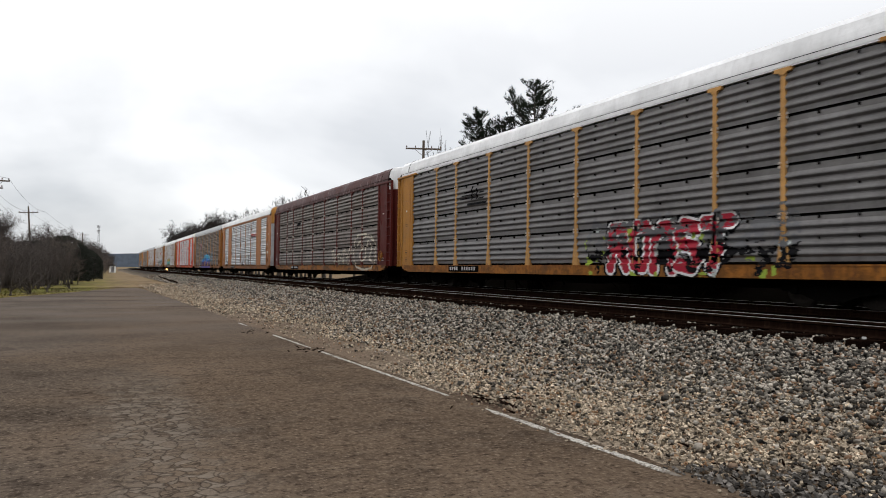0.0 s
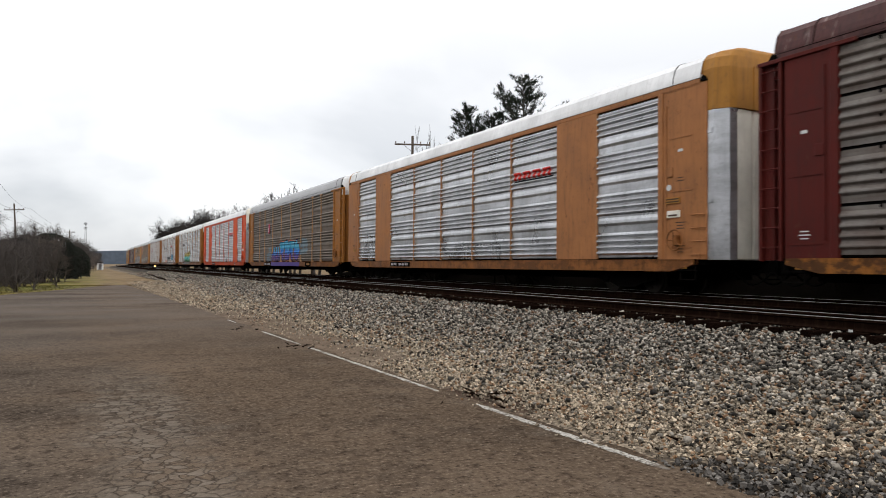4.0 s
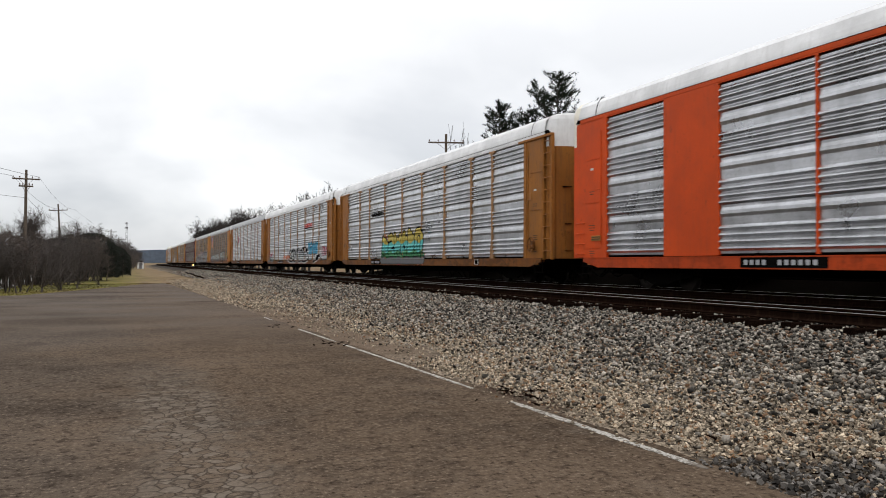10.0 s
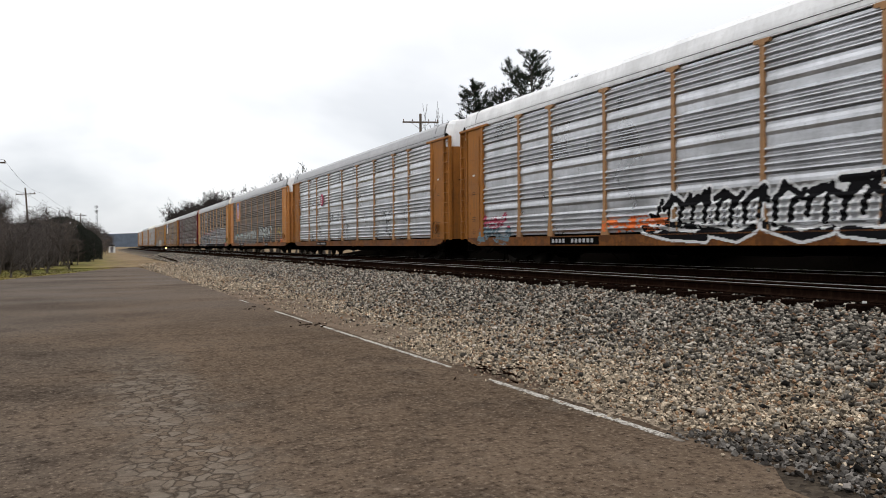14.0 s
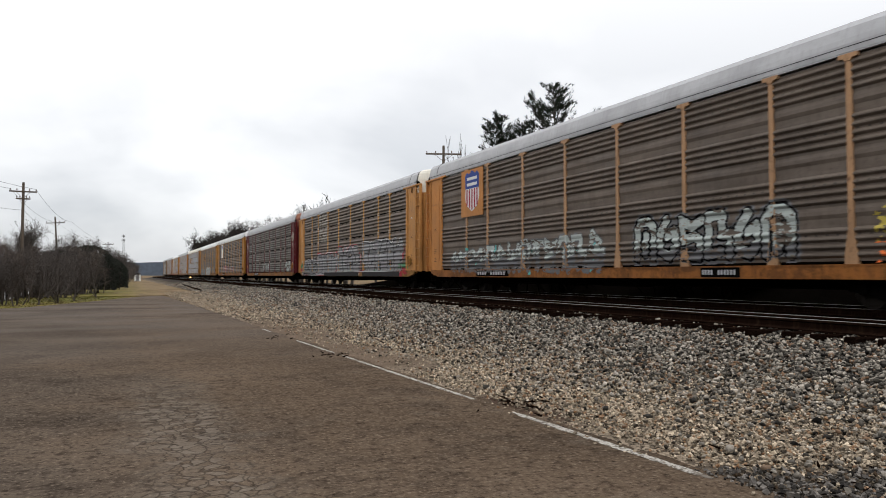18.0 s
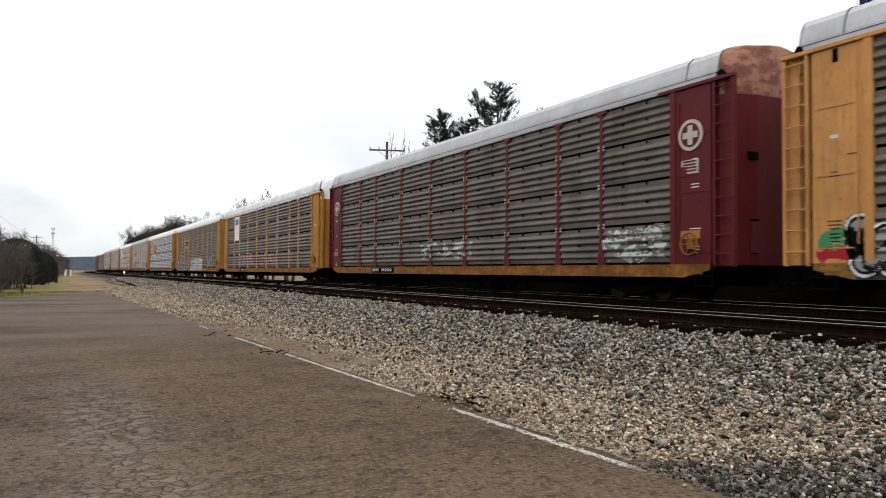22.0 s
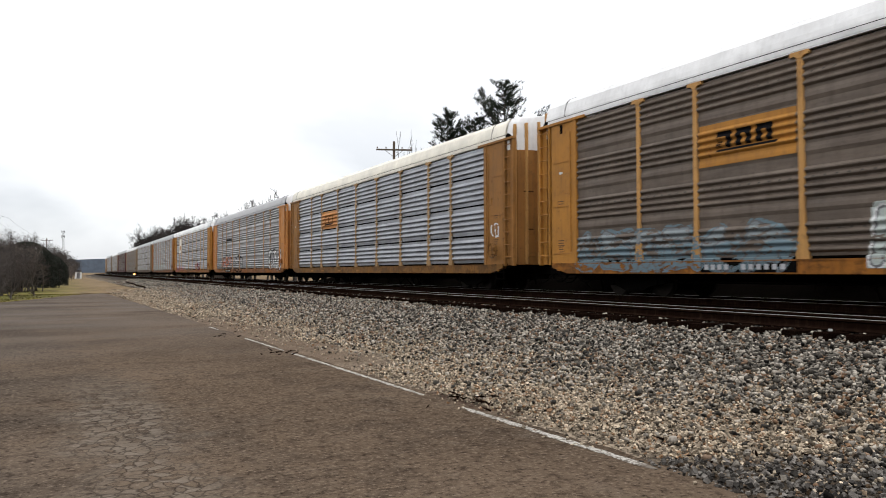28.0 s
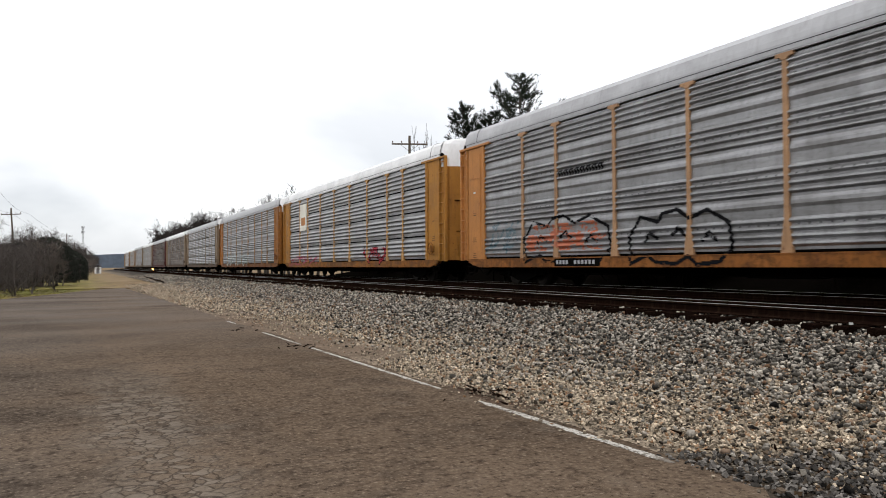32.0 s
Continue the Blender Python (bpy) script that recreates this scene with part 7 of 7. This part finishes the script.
# grass verge between the lot's far end and the spare rail
rnd = random.Random(31)
g = Shape()
rings = []
for i in range(70):
    yy = 56.5 + 4.0 * i
    e = 5.6 + 0.5 * noise.noise((i * 0.35, 0.4, 2)) - (1.6 if i < 3 else 0) * (3 - i) / 3
    rings.append([(-6.0, yy, -0.09), (-6.0, yy, -0.045), (3.0, yy, 0.02), (e - 0.6, yy, bed_z(e - 0.6) + 0.025), (e, yy, bed_z(e) + 0.004), (e, yy, -0.09)])
g.loft(rings)
tagged(new("grass_verge", g.mesh("grass_verge", M_GROUND)), "dry tan grass verge beside the railway", "grass", kind="structure")

# dry grass tufts on the verge
rng = np.random.default_rng(8)
n = 9000
gx, gy = rng.uniform(-7, 3.2, n), rng.uniform(38, 95, n)
keep = (gx < 2.8 - 0.004 * (gy - 38)) & ((gy > 57) | (gx < -4.2 + (gy - 37.6) * 0.36))
gx, gy = gx[keep], gy[keep]
h = rng.uniform(0.02, 0.055, len(gx))
a = rng.uniform(0, 6.28, len(gx))
bx, by = np.cos(a) * 0.05, np.sin(a) * 0.05
V = np.stack([np.stack([gx - bx, gy - by, np.full_like(gx, -0.06)], 1), np.stack([gx + bx, gy + by, np.full_like(gx, -0.06)], 1),
              np.stack([gx + rng.normal(0, 0.05, len(gx)), gy, h - 0.06], 1)], 1).reshape(-1, 3)
tagged(new("grass_tufts", fast_mesh("grass_tufts", V, np.arange(len(V)).reshape(-1, 3), M_GROUND)), "short dry grass tufts on the verge", "grass", kind="stuff")

# ---------------------------------------------------------------- poles, wires, tower, hill and small things


def utility_pole(h, arms, label, lean=0.0, gear=False):
    ob = tagged(new("utility_pole"), label, "utility pole", "utility poles along the road")
    g = Shape()
    g.tube((0, 0, -0.3), (0, 0, h), 0.16, 0.10, n=10)
    part("pole", g.mesh("pole", M_WOOD), ob)
    for z, w in arms:
        g = Shape()
        g.box(-w, w, -0.16, -0.05, z - 0.06, z + 0.06, 0.01)
        for s in (-1, 1):
            g.tube((s * w * 0.5, -0.1, z - 0.05), (0, -0.06, z - 0.6), 0.02, n=4)
        arm = part("cross_arm", g.mesh("cross_arm", M_WOOD), ob)
        for x in (-w + 0.08, -w * 0.45, w * 0.45, w - 0.08):
            g = Shape()
            g.tube((x, -0.1, z + 0.05), (x, -0.1, z + 0.13), 0.02, n=6)
            g.tube((x, -0.1, z + 0.12), (x, -0.1, z + 0.24), 0.055, 0.035, n=8)
            part("insulator", g.mesh("insulator", M_INSUL), arm)
    if gear:
        g = Shape()
        g.tube((0.32, -0.1, h - 3.4), (0.32, -0.1, h - 2.5), 0.24, n=12)
        g.tube((0.32, -0.1, h - 2.5), (0.32, -0.1, h - 2.4), 0.20, n=12)
        part("transformer", g.mesh("transformer", M_UNDER), ob)
    return ob


P1, P2, P3 = Vector((-7.95, 72.5, 0)), Vector((-8.6, 122, 0)), Vector((-3.2, 190, 0))
utility_pole(9.42, ((8.62, 1.05), (8.0, 0.55)), "weathered wooden utility pole with cross-arms above the hedge").matrix_basis = pose(P1.x, P1.y, 0, 0, 0, 4)
utility_pole(10.0, ((9.1, 1.25),), "leaning wooden utility pole with one cross-arm").matrix_basis = pose(P2.x, P2.y, 0, 0, -3.5, 0)
utility_pole(9.2, ((8.6, 1.2),), "distant wooden utility pole").matrix_basis = pose(P3.x, P3.y, 0)
utility_pole(8.8, ((8.2, 1.2),), "distant wooden utility pole").matrix_basis = pose(-2.0, 240, 0)
utility_pole(9.0, ((8.4, 1.2),), "distant wooden utility pole beyond the train").matrix_basis = pose(17.5 + 3.5, 330, 0)
utility_pole(12.05, ((11.35, 1.45), (10.2, 0.5)), "wooden utility pole with a long cross-arm beyond the train").matrix_basis = pose(23.85, 54.85, 0, 0, 0, -20)


def wire(a, b, sag, label):
    g = Shape()
    pts = [Vector(a).lerp(Vector(b), i / 14) - Vector((0, 0, sag * 4 * (i / 14) * (1 - i / 14))) for i in range(15)]
    side = (Vector(b) - Vector(a)).cross(Vector((0, 0, 1))).normalized() * 0.013
    lift = Vector((0, 0, 0.013))
    g.loft([[p_ + side, p_ + lift, p_ - side, p_ - lift] for p_ in pts])
    tagged(new("overhead_wire", g.mesh("overhead_wire", M_CABLE)), label, "overhead wire", "wires between the utility poles")


for dx, z1, z2 in ((-0.97, 8.84, 9.3), (0.97, 8.84, 9.3), (0.1, 7.0, 7.3)):
    wire((P1.x + dx, P1.y - 0.1, z1), (P2.x + dx * 1.1 + 0.5, P2.y - 0.1, z2), 0.7, "sagging black wire between wooden poles")
    wire((P1.x + dx, P1.y - 0.1, z1), (P1.x + dx - 7, P1.y - 48, z1 - 0.2), 0.7, "sagging black wire leading away from a pole")
    wire((P2.x + dx * 1.1 + 0.5, P2.y - 0.1, z2), (P3.x + dx, P3.y, 8.8 if abs(dx) > 0.5 else 6.8), 0.8, "sagging black wire between distant poles")

# lattice tower far off
tower = tagged(new("lattice_tower"), "slender grey lattice radio tower far off", "tower")
g = Shape()
for i in range(3):
    a = i * 2.094
    g.tube((0.9 * math.cos(a), 0.9 * math.sin(a), 0), (0.3 * math.cos(a), 0.3 * math.sin(a), 21.2), 0.10, 0.07, n=5)
for k in range(16):
    z = k * 1.3
    for i in range(3):
        a, b = i * 2.094, (i + 1) * 2.094
        r0, r1 = 0.9 - 0.6 * z / 21.2, 0.9 - 0.6 * (z + 1.3) / 21.2
        g.tube((r0 * math.cos(a), r0 * math.sin(a), z), (r1 * math.cos(b), r1 * math.sin(b), z + 1.3), 0.05, n=4)
part("mast", g.mesh("mast", M_STEEL), tower)
for z in (20.9, 18.6):
    g = Shape()
    for i in range(3):
        a = i * 2.094 + 0.5
        g.box(0.7 * math.cos(a) - 0.12, 0.7 * math.cos(a) + 0.12, 0.7 * math.sin(a) - 0.12, 0.7 * math.sin(a) + 0.12, z - 0.6, z + 0.6, 0.04)
        g.tube((0, 0, z), (0.7 * math.cos(a), 0.7 * math.sin(a), z), 0.06, n=4)
    part("antenna", g.mesh("antenna", M_STEEL), tower)
tower.matrix_basis = pose(0.2, 400, 0)

# wooded ridge on the horizon
g = Shape()
rings = []
for i in range(90):
    x = -900 + 22 * i
    h_ = 15 + 9 * noise.noise((i * 0.09, 1.7, 0)) + 2.5 * noise.noise((i * 0.7, 4.1, 0)) + (10 if x > 60 else 0) * min(1, (x - 60) / 200 if x > 60 else 0)
    rings.append([(x, 1500, -2), (x, 1500, max(3, h_) + 10), (x, 1640, max(3, h_) + 10), (x, 1700, -2)])
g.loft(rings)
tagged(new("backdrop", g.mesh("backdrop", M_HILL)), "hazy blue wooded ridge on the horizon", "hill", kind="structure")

# white hut beside the line
hut = tagged(new("equipment_hut"), "small white equipment hut beside the line far off", "hut")
part("wall", Shape().box(-0.9, 0.9, -0.9, 0.9, -0.1, 2.0, 0.02).mesh("wall", M_WHITEWALL), hut)
g = Shape()
g.loft([[(-1.05, y_, 2.0), (1.05, y_, 2.0), (0, y_, 2.5)] for y_ in (-1.05, 1.05)])
part("roof", g.mesh("roof", M_UNDER), hut)
part("door", Shape().box(-0.4, 0.4, -0.93, -0.89, 0.05, 1.85).mesh("door", M_STEEL), hut)
hut.matrix_basis = pose(3.2, 183, 0) @ Matrix.Diagonal((0.75, 0.75, 0.75, 1))

# spare rail lying beside the line
g = Shape()
rings = []
for i in range(24):
    s_ = 64 + 34 * i / 23
    x_ = 6.0 + 0.9 * i / 23 + 0.05 * math.sin(i * 0.6)
    rings.append([(x_ + a_ * 1.4, s_, b_ + bed_z(x_) + 0.185) for a_, b_ in RAIL_SECTION])
g.loft(rings)
tagged(new("spare_rail", g.mesh("spare_rail", M_RAIL)), "length of dark spare rail lying on the gravel", "rail")

# dwarf signal with an amber lamp between the tracks
sig = tagged(new("dwarf_signal"), "low dwarf signal with a lit amber lamp between the tracks", "signal")
part("post", Shape().tube((0, 0, 0.4), (0, 0, 0.75), 0.06, n=8).mesh("post", M_BLACK), sig)
part("housing", Shape().box(-0.2, 0.2, -0.05, 0.2, 0.62, 1.12, 0.03).mesh("housing", M_BLACK), sig)
part("lens", Shape().tube((0, -0.09, 0.87), (0, -0.05, 0.87), 0.15, n=14).mesh("lens", M_AMBER), sig, "glowing amber lens")
sig.matrix_basis = pose(12.86, 160, 0.12)

# flag on a pole beyond the train
flag = tagged(new("flagpole"), "tall white flagpole with a hanging flag beyond the train", "flagpole")
g = Shape()
g.tube((0, 0, -0.1), (0, 0, 19.0), 0.07, 0.04, n=10)
part("pole", g.mesh("pole", M_WHITE), flag)
part("finial", Shape().tube((0, 0, 19.0), (0, 0, 19.25), 0.09, 0.05, n=10).mesh("finial", Y_DEEP), flag)


def cloth(u0, u1, v0, v1, mat, name, label):
    g_ = Shape()
    rows_ = []
    for i in range(15):
        u = u0 + (u1 - u0) * i / 14
        rows_.append([(0.12 + u * 0.62, 0.16 * math.sin(u * 5) + 0.05 * math.sin(u * 11), 18.7 - u * u * 0.5 - v) for v in (v0, v1)])
    rows2 = [[(x, y + 0.01, z) for x, y, z in r] for r in rows_]
    g_.loft(rows_, closed=False)
    g_.loft(rows2, closed=False)
    return part(name, g_.mesh(name, mat), flag, label)


canton = cloth(0.0, 1.7, 0.0, 1.5, M_FLAGBLUE, "canton", "navy flag field with white stars")
for i in range(7):
    for j in range(6):
        u, v = 0.14 + 0.23 * i + (0.1 if j % 2 else 0), 0.15 + 0.235 * j
        if u > 1.62:
            continue
        x, y, z = 0.12 + u * 0.62, 0.16 * math.sin(u * 5) + 0.05 * math.sin(u * 11), 18.7 - u * u * 0.5 - v
        g = Shape()
        for k in range(5):
            a = 2 * math.pi * k / 5 + 0.3
            g.add([(x, y - 0.012, z), (x + 0.05 * math.cos(a) * 0.6, y - 0.012, z + 0.05 * math.sin(a)), (x + 0.02 * math.cos(a + 0.63), y - 0.012, z + 0.02 * math.sin(a + 0.63))], [(0, 1, 2)])
        part("star", g.mesh("star", M_WHITE), canton)
for k in range(6):
    cloth(1.7 if k < 4 else 0.0, 3.4, k * 0.375, k * 0.375 + 0.19, M_RED, "stripe", "red stripe")
    cloth(1.7 if k < 4 else 0.0, 3.4, k * 0.375 + 0.19, k * 0.375 + 0.375, M_WHITE, "stripe", "white stripe")
flag.matrix_basis = pose(41.3, 26.4, 0, 0, 0, -30)

# dry sticks and bark along the road's edge
rnd = random.Random(55)
g = Shape()
for cx_, cy_, n_, sp in ((4.25, 7.4, 26, 0.45), (3.55, 13.25, 12, 0.25), (4.6, 4.0, 14, 0.5), (3.5, 17.5, 10, 0.6)):
    for i in range(n_):
        x_, y_, a_ = cx_ + rnd.gauss(0, sp * 0.5), cy_ + rnd.gauss(0, sp), rnd.uniform(0, 6.28)
        ln = rnd.uniform(0.04, 0.16)
        z_ = max(0.0, bed_z(x_)) + 0.022
        g.tube((x_, y_, z_), (x_ + ln * math.cos(a_), y_ + ln * math.sin(a_), z_ + rnd.uniform(0, 0.03)), rnd.uniform(0.005, 0.014), 0.004, n=5)
tagged(new("dry_sticks", g.mesh("dry_sticks", M_TIE)), "dark dry sticks and bark on the gravel", "debris", kind="stuff")

# nearest stones as pieces of their own
rng = np.random.default_rng(77)
stone_meshes = []
for i in range(8):
    v, t = pebbles(rng, np.zeros(1), np.zeros(1), np.zeros(1), np.array([0.066]))
    stone_meshes.append(fast_mesh("stone", v, t, M_STONE))
for i in range(300):
    yy = rng.uniform(2.6, 7.5)
    xx = rng.uniform(4.3, 9.2)
    if rng.uniform() > coarse(np.array([xx]), np.array([yy]))[0] + 0.15:
        xx = min(9.2, xx + 1.6)
    st = new("stone", stone_meshes[i % 8])
    st.parent = ballast_bed
    st.matrix_basis = pose(xx, yy, bed_z(xx) + 0.035, 0, 0, rng.uniform(0, 360))


def run(t):
    """Distance the train has rolled after t seconds."""
    return 12.6892 * t + 0.00783 * t * t - 0.000174 * t ** 3


def motions():
    """The train rolls past towards the camera's right."""
    for k, c in enumerate(CARS):
        rows = []
        start = 34.01 - HALF + k * PITCH + (SLACK[k] if k < len(SLACK) else 0.0)
        step = 2.0 if start < BEND + 20 else 1.0
        t = 0.0
        while t <= 32.0 + 1e-6:
            s = start - run(t)
            p_, a = line(s, FAR_X, RAIL_Z)
            rows.append((t, Matrix.Translation(p_) @ Matrix.Rotation(-a, 4, "Z")))
            t += step
        walk(c["ob"], rows)
    # wheels roll by the same distance
    rows, ang, t = [], 0.0, 0.0
    n_ = 800
    for i in range(n_ + 1):
        t = 32.0 * i / n_
        rows.append((t, Matrix.Rotation(run(t) / 0.42, 4, "X")))
    lead = WHEELS[0]
    walk(lead, rows)
    act, slot = lead.animation_data.action, lead.animation_data.action_slot
    for w in WHEELS[1:]:
        w.rotation_mode = "QUATERNION"
        w.animation_data_create()
        w.animation_data.action = act
        w.animation_data.action_slot = slot


motions()
